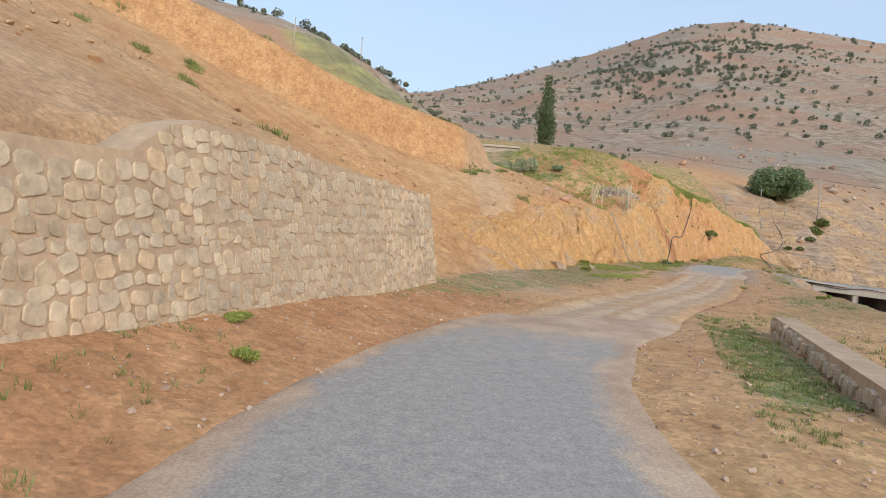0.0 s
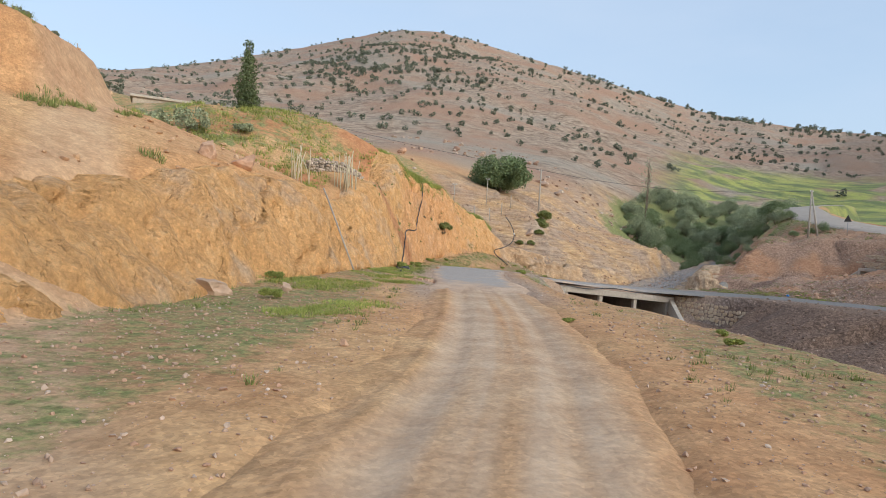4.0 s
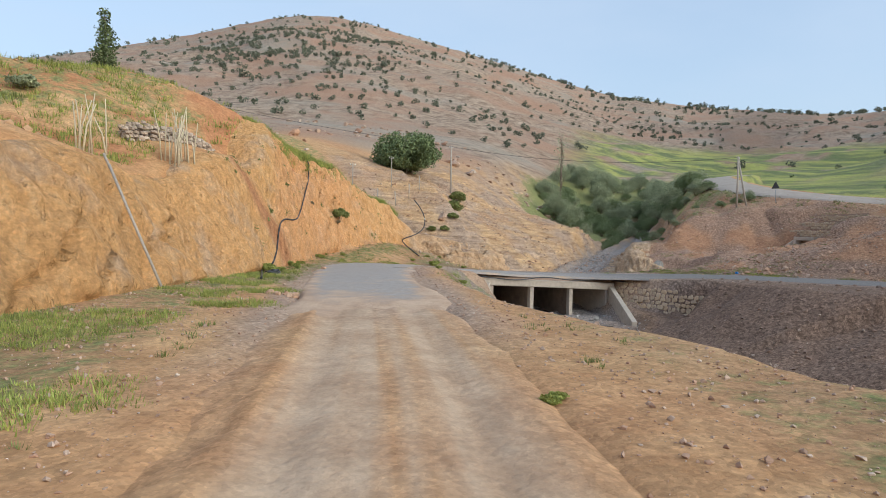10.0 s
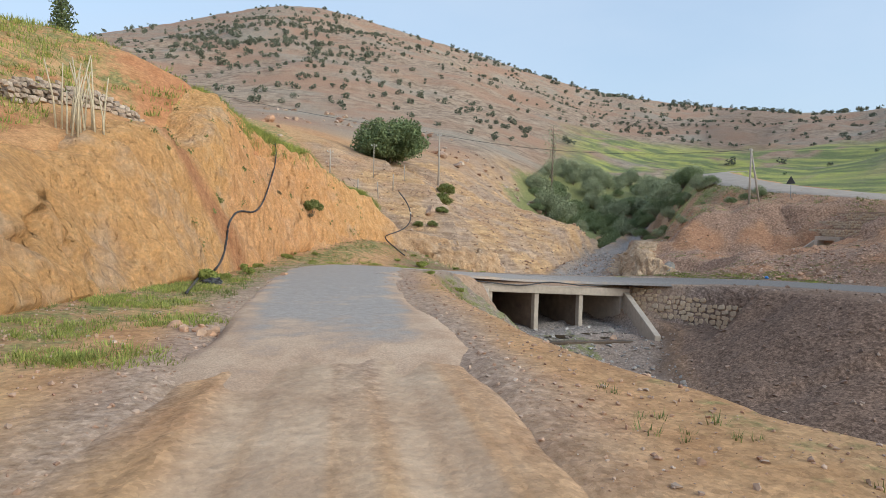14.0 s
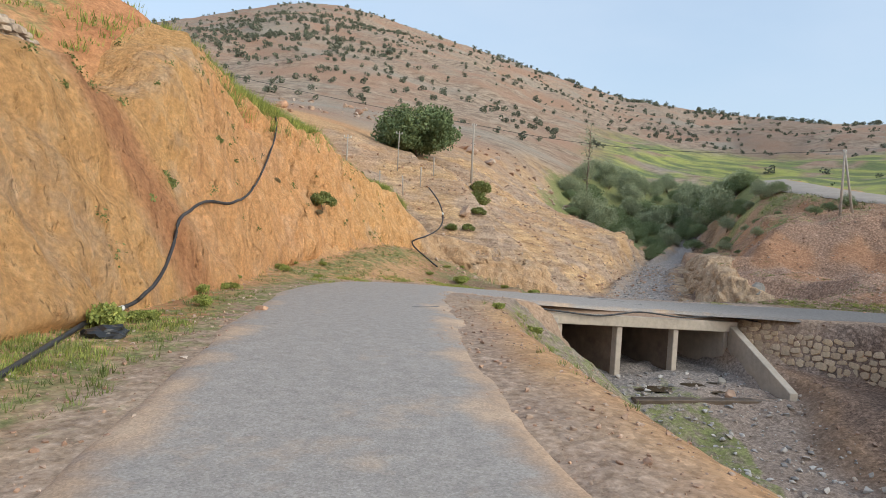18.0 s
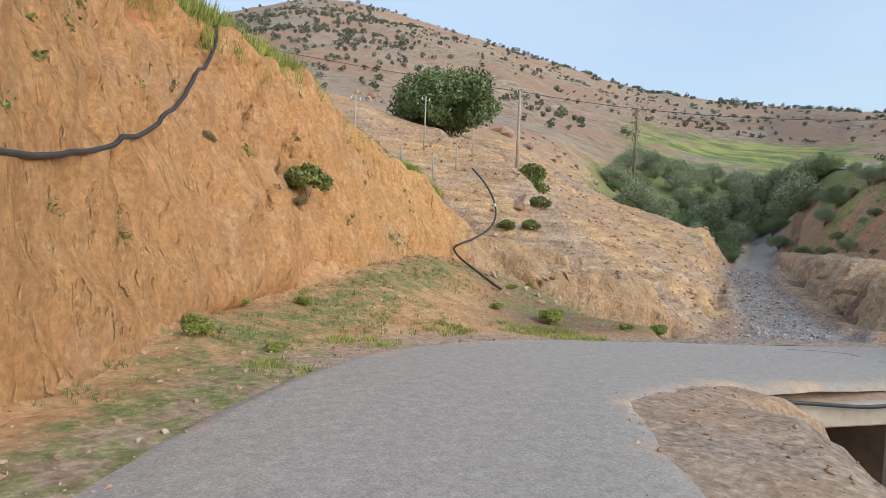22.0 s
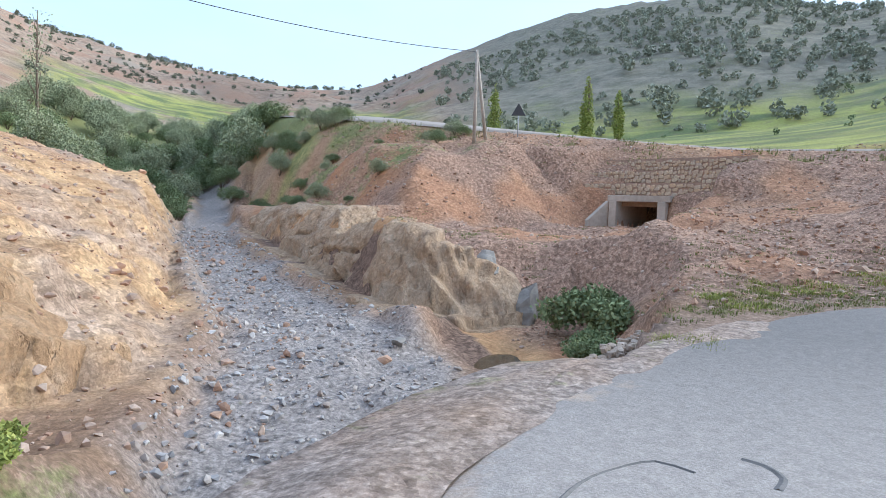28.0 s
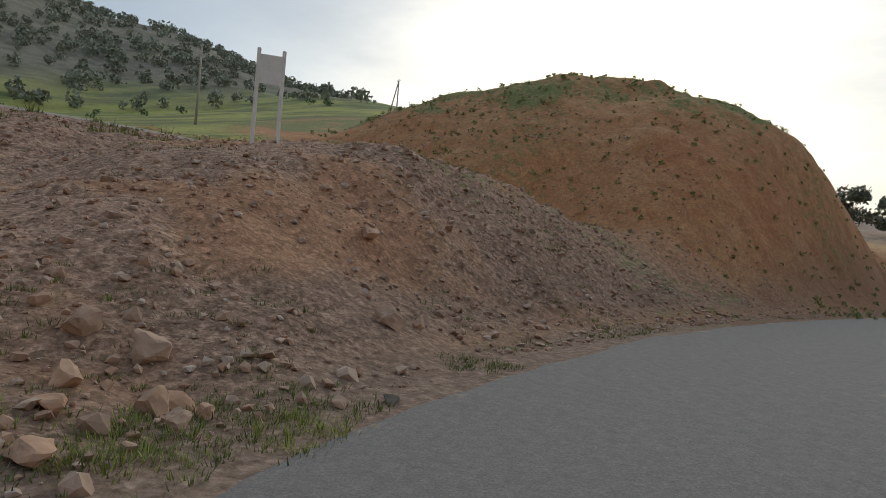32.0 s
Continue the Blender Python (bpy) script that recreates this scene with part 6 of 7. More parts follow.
def bare_tree(x, y, h, seed):
    t = tagged(new("bare_tree"), "slender nearly leafless young poplar in the thicket", "tree")
    t.location = (x, y, g1(x, y))
    r = random.Random(seed)
    tube("trunk", [(0, 0, -0.3), (0.1, 0.05, h * 0.5), (0.15, 0, h)], h * 0.012, bark, t, sides=6, taper=0.25)
    for i in range(14):
        z = h * (0.25 + 0.05 * i)
        a = r.uniform(0, 6.28)
        w = h * 0.10 * (1.1 - i / 16)
        tube("twig", [(0.1, 0.03, z), (w * 0.5 * math.cos(a), w * 0.5 * math.sin(a), z + w * 0.9), (w * math.cos(a), w * math.sin(a), z + w * 2.2)], h * 0.004, bark, t, sides=4, taper=0.4)
    rg = np.random.default_rng(seed)
    pts = np.stack([rg.normal(size=260) * h * 0.05, rg.normal(size=260) * h * 0.05, h * rg.uniform(0.3, 1.0, 260)], 1)
    ob = new("leaves", leaf_mesh("leaves", pts, np.full(260, h * 0.02), willow_leaf, seed))
    ob.parent = t
    return t


bare_tree(86.0, 106.0, 13.0, 31)
bare_tree(88.5, 108.5, 10.5, 32)
# young poplars above the upper road
for i, (x, y, h) in enumerate(((131.0, 52.4, 10.5), (136.5, 47.6, 8.0), (139.0, 67.5, 11.0))):
    tree_thing("poplar_tree", "young light green poplar at the edge of the fields", x, y, h, h * 0.3, 0.8, fresh_leaf, 40 + i, leaf=0.3, per=120, blobs=26, slim=True)
for i, (x, y, h, w) in enumerate(((62.0, -66.0, 9.0, 9.0), (56.0, -74.0, 8.0, 8.0))):
    tree_thing("oak_tree", "dark oak beside the road behind the round hill", x, y, h, w, 1.5, oak_leaf, 50 + i, leaf=0.5, per=150, blobs=22)
# small trees by the terraces and the house
for i, (x, y, h, w) in enumerate(((5.4, 48.2, 1.5, 2.0), (3.8, 47.0, 0.8, 1.8), (8.2, 49.2, 0.45, 1.3))):
    tree_thing("fruit_tree", "small green fruit tree on the terraces", x, y, h, w, 0.3, willow_leaf, 60 + i, leaf=0.13, per=70, blobs=20)

# bushes on and below the cut
bush = shrub_thing("green_bush", "low bright green bush beside the road", "bush", 23, 1.2, 0.62, fresh_leaf, leaf=0.085, per=260, blobs=10, stems=4)
dull_bush = shrub_thing("scrub_bush", "small grey-green scrub bush rooted in the cut", "bush", 24, 1.0, 0.62, grass_leaf, leaf=0.085, per=240, blobs=9, stems=4)
dry_bush = shrub_thing("dry_bush", "small half-dry bush hanging on the cut", "bush", 25, 1.0, 0.6, dry_leaf, leaf=0.08, per=220, blobs=8, stems=4)
PATCH = [(30.9, 58.0, 0.74), (35.6, 58.5, 0.62), (36.7, 57.6, 0.38), (37.6, 56.7, 0.36), (33.0, 62.4, 0.31), (35.0, 64.0, 0.31), (7.4, 33.4, 0.45), (18.2, 49.9, 0.36), (19.1, 51.2, 0.38), (15.6, 44.7, 0.68), (16.2, 45.1, 0.38), (21.7, 55.2, 0.36), (22.5, 53.9, 0.27), (25.6, 46.9, 0.42), (23.7, 45.9, 0.34), (14.3, 23.0, 0.3), (15.3, 24.2, 0.28), (6.7, 29.7, 0.45), (17.8, 48.6, 0.4), (18.65, 49.7, 0.38), (17.4, 46.7, 0.4), (21.6, 54.6, 0.34), (22.8, 57.1, 0.34), (12.9, 26.4, 0.26), (24.0, 57.3, 0.3), (29.6, 58.6, 0.34), (32.6, 57.0, 0.31), (-2.4, 5.9, 0.26), (-2.0, 4.9, 0.26), (36.5, 61.8, 0.28)]
for i, (x, y, s) in enumerate(PATCH[1:]):
    put_s(bush, x, y, s, i * 1.7, group="roadside bushes")
bush.location, bush.scale = (PATCH[0][0], PATCH[0][1], g1(*PATCH[0][:2]) - 0.03), (0.75, 0.75, 0.75)
tagged(bush, group="roadside bushes")
HANG = [(dull_bush, 17.0, 49.9, 0.75, 0.85), (dry_bush, 21.4, 58.0, 2.15, 0.9), (dull_bush, 24.9, 59.75, 0.85, 1.05), (dry_bush, 24.6, 59.5, 0.45, 0.5), (dull_bush, 23.0, 58.6, 1.2, 0.4), (dry_bush, 22.3, 58.1, 1.5, 0.45),
        (dull_bush, 44.6, 76.2, None, 1.9), (dull_bush, 41.8, 72.6, None, 2.0), (dull_bush, 36.2, 67.2, None, 0.8), (dull_bush, 37.3, 66.9, None, 0.8), (dull_bush, 39.5, 69.0, None, 1.0), (dull_bush, 21.0, 56.2, -0.4, 0.35), (dull_bush, 18.8, 52.4, 2.2, 0.4)]
first = set()
for pr, x, y, z, s in HANG:
    if pr.name not in first:
        first.add(pr.name)
        pr.location, pr.scale = (x, y, g1(x, y) - 0.03 if z is None else z), (s, s, s)
        tagged(pr, group="scrub on the cut")
    else:
        put_s(pr, x, y, s, x * 3, z=z, group="scrub on the cut")
pool_bush = shrub_thing("pool_bush", "dense dark green bush over the pool below the road", "bush", 26, 3.4, 1.9, shrub_leaf, leaf=0.16, per=330, blobs=16)
pool_bush.location, pool_bush.scale = (48.8, 53.3, g1(48.8, 53.3) - 0.15), (0.8, 0.8, 0.85)
for x, y, s in ((46.6, 53.4, 0.42), (43.4, 53.3, 0.32), (50.2, 52.9, 0.5), (44.4, 53.5, 0.28)):
    put_s(pool_bush, x, y, s, x, group="bushes by the pool")


def tufts(name, label, spots, height_m, material, seed, blades=15, spread=0.12, lift=0.0, width=0.007):
    """Grass tufts at places of (x, y, size)."""
    rng = np.random.default_rng(seed)
    n = len(spots)
    z = gz(spots[:, 0], spots[:, 1]) + lift
    base = np.repeat(np.column_stack([spots[:, :2], z]), blades, 0)
    s = np.repeat(spots[:, 2], blades)[:, None]
    a = rng.uniform(0, 6.283, (n * blades, 1))
    out = np.concatenate([np.cos(a), np.sin(a), 0 * a], 1)
    side = np.concatenate([-np.sin(a), np.cos(a), 0 * a], 1)
    foot = base + out * spread * s * rng.random((n * blades, 1))
    hgt = height_m * s * rng.uniform(0.5, 1.2, (n * blades, 1))
    tip = foot + np.concatenate([out[:, :2] * hgt * rng.uniform(0.15, 0.8, (n * blades, 1)), hgt], 1)
    w = width * s
    co = np.stack([foot - side * w, foot + side * w, tip], 1).reshape(-1, 3)
    k = n * blades
    me = bpy.data.meshes.new(name)
    me.vertices.add(3 * k)
    me.vertices.foreach_set("co", co.ravel())
    me.loops.add(3 * k)
    me.loops.foreach_set("vertex_index", np.arange(3 * k))
    me.polygons.add(k)
    me.polygons.foreach_set("loop_start", np.arange(0, 3 * k, 3))
    me.update(calc_edges=True)
    me.materials.append(material)
    return tagged(new(name, me), label, "grass", kind="stuff")


def beside_toe(lo, hi):
    def f(x, y):
        d = along(TOE, x, y)[0]
        r, (zr, wr) = along(road_line[:, :4], x, y)
        return (d > lo) & (d < hi) & (np.abs(r) > wr + 0.25) & (fbm(x / 2.2, y / 2.2, 3, 83) > -0.02)
    return f


def valley_edge(x, y):
    r, (zr, wr) = along(road_line[:, :4], x, y)
    d = along(STREAM, x, y)[0]
    return (d < 0) & (np.abs(r) > wr + 0.9) & (along(TOE, x, y)[0] < 0) & (fbm(x / 2.6, y / 2.6, 3, 85) > 0.12) & (np.abs(d) > 3.5)


def crest(x, y):
    d, (hh, run, sl, ft) = along(TOE, x, y)
    return (d > run * 0.9) & (d < run + 1.7) & (x > 17.8) & (x < 33) & (fbm(x / 3, y / 3, 2, 87) > -0.42)


def far_bank(x, y):
    r, (zr, wr) = along(road_line[:, :4], x, y)
    d = along(BACK, x, y)[0]
    return (d < 1.2) & (np.abs(r) > wr + 0.3) & (fbm(x / 2.4, y / 2.4, 3, 89) > 0.14)


def patches(spots, n, seed, size):
    rng = np.random.default_rng(seed)
    out = []
    for x, y, r in spots:
        k = int(n * r * r)
        a, q = rng.uniform(0, 6.283, k), r * np.sqrt(rng.random(k)) * rng.uniform(0.6, 1.0, k)
        out.append(np.stack([x + q * np.cos(a) * 1.2, y + q * np.sin(a), rng.uniform(*size, k)], 1))
    return np.concatenate(out)


tufts("weed_patches", "patches of fresh green weeds at the foot of the cut", patches(((6.9, 26.9, 0.9), (7.7, 27.5, 0.9), (8.65, 28.6, 0.9), (12.2, 34.7, 0.7), (11.8, 35.2, 0.7), (12.1, 41.5, 0.7), (14.2, 42.1, 0.7), (12.75, 39.4, 0.6), (29.7, 55.8, 0.7), (29.9, 56.8, 0.7), (28.8, 56.7, 0.7), (26.6, 56.2, 0.7), (24.2, 54.8, 0.6), (22.2, 52.9, 0.5), (39.9, 52.9, 0.5), (41.2, 52.2, 0.5), (7.6, 33.4, 1.3), (9.6, 33.6, 1.2), (8.6, 32.2, 1.0), (11.6, 37.0, 0.9), (13.2, 39.8, 1.1), (14.8, 42.8, 1.0), (13.4, 37.4, 0.9), (16.0, 44.8, 0.8), (18.4, 50.2, 0.6), (26.0, 47.0, 0.8), (24.4, 44.6, 0.8), (44.9, 50.7, 0.8), (47.0, 49.4, 0.9), (47.3, 48.3, 0.8), (48.3, 46.8, 0.7), (47.6, 45.6, 0.6), (47.2, 44.4, 0.5)), 90, 8, (0.5, 1.3)), 0.075, fresh_leaf, 9, blades=26, spread=0.24)
tufts("roadside_grass", "sparse green grass along the foot of the cut", np.concatenate([scatter(16000, (8, 36, 32, 64), 1, beside_toe(-3.2, -0.1), (0.5, 1.2)), scatter(900, (-4, 3, 0, 16), 2, beside_toe(-3.0, -0.4), (0.5, 1.0))]), 0.09, grass_leaf, 1, blades=10)
tufts("verge_grass", "sparse grass on the valley side of the road", np.concatenate([scatter(9000, (3, 30, 2, 50), 3, valley_edge, (0.5, 1.1)), scatter(4200, (2.5, 8, 4, 15), 6, lambda x, y: (fbm(x / 1.6, y / 1.6, 3, 84) > -0.1) & (x - 0.32 * y > 1.6) & (x - 0.32 * y < 2.8), (0.35, 0.7))]), 0.10, grass_leaf, 2)
tufts("crest_grass", "fresh yellow-green grass along the crest of the cut", scatter(60000, (9, 36, 46, 72), 4, crest, (0.6, 1.3)), 0.3, fresh_leaf, 3, blades=12, lift=0.05, width=0.014, spread=0.3)
tufts("bank_grass", "thin grass on the rubble bank", scatter(7000, (40, 68, 22, 62), 5, far_bank, (0.6, 1.4)), 0.07, grass_leaf, 4, blades=20, spread=0.2)


def outer_verge(x, y):
    r, (zr, wr) = along(road_line[:, :4], x, y)
    return (r > wr + 0.1) & (r < wr + 1.5 + 0.8 * fbm(x, y, 2, 86)) & (fbm(x / 1.3, y / 1.3, 3, 88) > -0.15)


tufts("outer_verge_grass", "low green grass along the outer edge of the bend", scatter(5200, (42, 49, 40, 52), 7, outer_verge, (0.5, 1.3)), 0.06, grass_leaf, 6, blades=12, spread=0.14, width=0.006)


# ---- stones ----
def rock_shape(seed, sub=1):
    bm = bmesh.new()
    bmesh.ops.create_icosphere(bm, subdivisions=sub, radius=0.5)
    r = random.Random(seed)
    sub_jit = 0.42 if sub == 1 else 0.05
    dirs = [Vector((r.gauss(0, 1), r.gauss(0, 1), r.gauss(0, 1))).normalized() for _ in range(11)]
    cuts = [(d, r.uniform(0.18, 0.36)) for d in dirs]
    for v in bm.verts:
        for d, lim in cuts:
            over = v.co.dot(d) - lim
            if over > 0:
                v.co -= d * over
        v.co *= r.uniform(1 - sub_jit, 1 + sub_jit)
        v.co.z *= 0.8
    co = np.array([v.co[:] for v in bm.verts])
    f = np.array([[v.index for v in p.verts] for p in bm.faces])
    bm.free()
    return co, f


ROCKS = [rock_shape(i, 2) for i in range(7)]
CHIPS = [rock_shape(20 + i, 1) for i in range(9)]


def stones(name, label, spots, material, seed, sink=0.25):
    """Loose stones as one mesh: places of (x, y, size)."""
    rng = np.random.default_rng(seed)
    z = gz(spots[:, 0], spots[:, 1])
    V, F, base = [], [], 0
    for i, (x, y, s) in enumerate(spots):
        co, f = ROCKS[rng.integers(7)] if s > 0.42 else CHIPS[rng.integers(9)]
        a = rng.uniform(0, 6.283)
        c, q = math.cos(a), math.sin(a)
        m = np.array([[c, -q, 0], [q, c, 0], [0, 0, 1]])
        p = (co * np.array([rng.uniform(0.7, 1.3), rng.uniform(0.7, 1.1), rng.uniform(0.6, 1.1)]) * s) @ m.T
        V.append(p + np.array([x, y, z[i] + s * (0.36 - sink)]))
        F.append(f + base)
        base += len(co)
    V, F = np.concatenate(V), np.concatenate(F)
    me = bpy.data.meshes.new(name)
    me.vertices.add(len(V))
    me.vertices.foreach_set("co", V.ravel())
    me.loops.add(F.size)
    me.loops.foreach_set("vertex_index", F.ravel())
    me.polygons.add(len(F))
    me.polygons.foreach_set("loop_start", np.arange(0, F.size, 3))
    me.polygons.foreach_set("use_smooth", np.zeros(len(F), bool))
    me.update(calc_edges=True)
    me.materials.append(material)
    return tagged(new(name, me), label, "stones", kind="stuff")


def skew(sp, seed, lo, hi, power=3.0):
    sp = sp.copy()
    sp[:, 2] = lo + (hi - lo) * np.random.default_rng(seed).random(len(sp)) ** power
    return sp


def rubble_side(x, y):
    r, (zr, wr) = along(road_line[:, :4], x, y)
    return (along(BACK, x, y)[0] < 0.3) & (np.abs(r) > wr + 0.5) & (fbm(x / 3, y / 3, 2, 99) > -0.3)


def inner_bank(x, y):
    r, (zr, wr) = along(road_line[:, :4], x, y)
    d, (zb, wb, sl, sr) = along(STREAM, x, y)
    return (d > wb) & (np.abs(r) > wr + 0.3) & (along(BACK, x, y)[0] > 0)


def bed(x, y):
    r, (zr, wr) = along(road_line[:, :4], x, y)
    d, (zb, wb, sl, sr) = along(STREAM, x, y)
    return (np.abs(d) < wb + 0.6) & (np.abs(r) > wr + 0.2)


def shelf_side(x, y):
    r, (zr, wr) = along(road_line[:, :4], x, y)
    return (along(TOE, x, y)[0] < 0.2) & (along(STREAM, x, y)[0] < -4) & (np.abs(r) > wr - 0.5)


def outcrop(x, y):
    d = along(TOE, x, y)[0]
    return (d > -3) & (d < 16) & (x > 32)


stones("bank_rubble", "reddish-brown broken stones on the far road bank", np.concatenate([skew(scatter(30000, (44, 74, 16, 70), 11, rubble_side, (1, 1)), 1, 0.04, 0.26, 4), skew(scatter(2600, (46, 56, 26, 50), 12, rubble_side, (1, 1)), 2, 0.05, 0.36, 4)]), loose_stone, 11)
stones("ravine_rubble", "brown stones on the slope below the returning road", skew(scatter(3600, (24, 46, 10, 50), 13, inner_bank, (1, 1)), 3, 0.06, 0.3, 3.5), varied("dark_rubble", [(0.22, 0.14, 0.105), (0.30, 0.205, 0.155), (0.17, 0.118, 0.092), (0.38, 0.285, 0.225)], island=True), 12)
stones("stream_cobbles", "grey and pale cobbles in the stream bed", np.concatenate([skew(scatter(17000, (34, 66, 53, 76), 14, bed, (1, 1)), 4, 0.05, 0.28, 3.4), skew(scatter(3000, (22, 40, 28, 52), 15, bed, (1, 1)), 5, 0.08, 0.36, 3)]), grey_stone, 13)
stones("track_gravel", "small loose stones beside the track", np.concatenate([skew(scatter(52000, (-3, 24, 3, 46), 16, shelf_side, (1, 1)), 6, 0.02, 0.11, 4.6), skew(scatter(13000, (16, 40, 44, 64), 17, shelf_side, (1, 1)), 7, 0.02, 0.11, 5)]), loose_stone, 14)
stones("outcrop_stones", "tan stones over the rocky slope beside the stream", skew(scatter(5200, (32, 66, 58, 86), 18, outcrop, (1, 1)), 8, 0.08, 0.4, 4), loose_stone, 15)
stones("slope_stones", "ochre stones and clods over the slope above the wall", skew(scatter(5200, (-22, 9, 6, 62), 23, lambda x, y: (along(TOE, x, y)[0] > 1.5) & (fbm(x / 5, y / 5, 3, 78) > -0.1), (1, 1)), 12, 0.05, 0.4, 5), clod, 17)
tufts("slope_tufts", "scattered green weed tufts on the slope above the wall", patches([(a, b, 0.35) for a, b, _ in scatter(420, (-20, 8, 5, 60), 24, lambda x, y: (along(TOE, x, y)[0] > 1.2) & (fbm(x / 6, y / 6, 3, 80) > 0.0), (1, 1))], 90, 18, (0.6, 1.3)), 0.2, grass_leaf, 18, blades=14, spread=0.2, width=0.012)
tufts("terrace_weeds", "thick green weeds on the terrace above the cut", scatter(5200, (3, 24, 40, 66), 25, lambda x, y: (along(TOE, x, y)[0] > 3.2) & (along(TOE, x, y)[0] < 13) & (fbm(x / 2.5, y / 2.5, 3, 82) > 0.02), (0.6, 1.4)), 0.19, fresh_leaf, 19, blades=14, spread=0.3, width=0.014)
stones("roadside_stones", "tan stones along the near edge of the upper road", skew(scatter(2600, (58, 84, 26, 72), 26, lambda x, y: (along(UPPER, x, y)[0] > 2.7) & (along(UPPER, x, y)[0] < 5.2), (1, 1)), 13, 0.06, 0.4, 4), loose_stone, 20)
tufts("upper_road_grass", "sparse grass along the near edge of the upper road", scatter(5200, (58, 88, 26, 76), 27, lambda x, y: (along(UPPER, x, y)[0] > 2.5) & (along(UPPER, x, y)[0] < 5.5) & (fbm(x / 2.5, y / 2.5, 3, 81) > -0.02), (0.6, 1.4)), 0.2, grass_leaf, 20, blades=14, spread=0.3, width=0.014)
stones("hillside_boulders", "pale boulders scattered over the lower mountain slope", np.concatenate([skew(scatter(420, (36, 78, 92, 150), 19, lambda x, y: fbm(x / 14, y / 14, 2, 77) > 0.0, (1, 1)), 9, 0.4, 1.8, 3), skew(scatter(160, (14, 34, 66, 110), 20, lambda x, y: x > 0, (1, 1)), 10, 0.25, 0.9, 3)]), loose_stone, 16)


def boulder(x, y, size, label, seed, z=None, sink=0.2, name="boulder", material=None):
    bm = bmesh.new()
    bmesh.ops.create_icosphere(bm, subdivisions=4 if max(size) > 0.9 else 3, radius=0.5)
    r = random.Random(seed)
    cuts = [(Vector((r.gauss(0, 1), r.gauss(0, 1), r.gauss(0, 0.8))).normalized(), r.uniform(0.2, 0.36)) for _ in range(16)]
    for v in bm.verts:
        for d, k in cuts:
            over = v.co.dot(d) - k
            if over > 0:
                v.co -= d * over
        w = v.co.normalized()
        v.co += w * (0.05 * noise.noise(v.co * 3.5 + Vector((seed, 0, 0))) + 0.035 * noise.noise(v.co * 9 + Vector((0, seed, 0))))
        v.co = Vector((v.co.x * size[0], v.co.y * size[1], v.co.z * size[2]))
    ob = part(name, bm, material or boulder_stone, None, shade=False)
    zz = g1(x, y) if z is None else z
    ob.location = (x, y, zz + size[2] * (0.36 - sink))
    ob.rotation_euler = (0, 0, r.uniform(0, 6.28))
    return tagged(ob, label, "boulder")


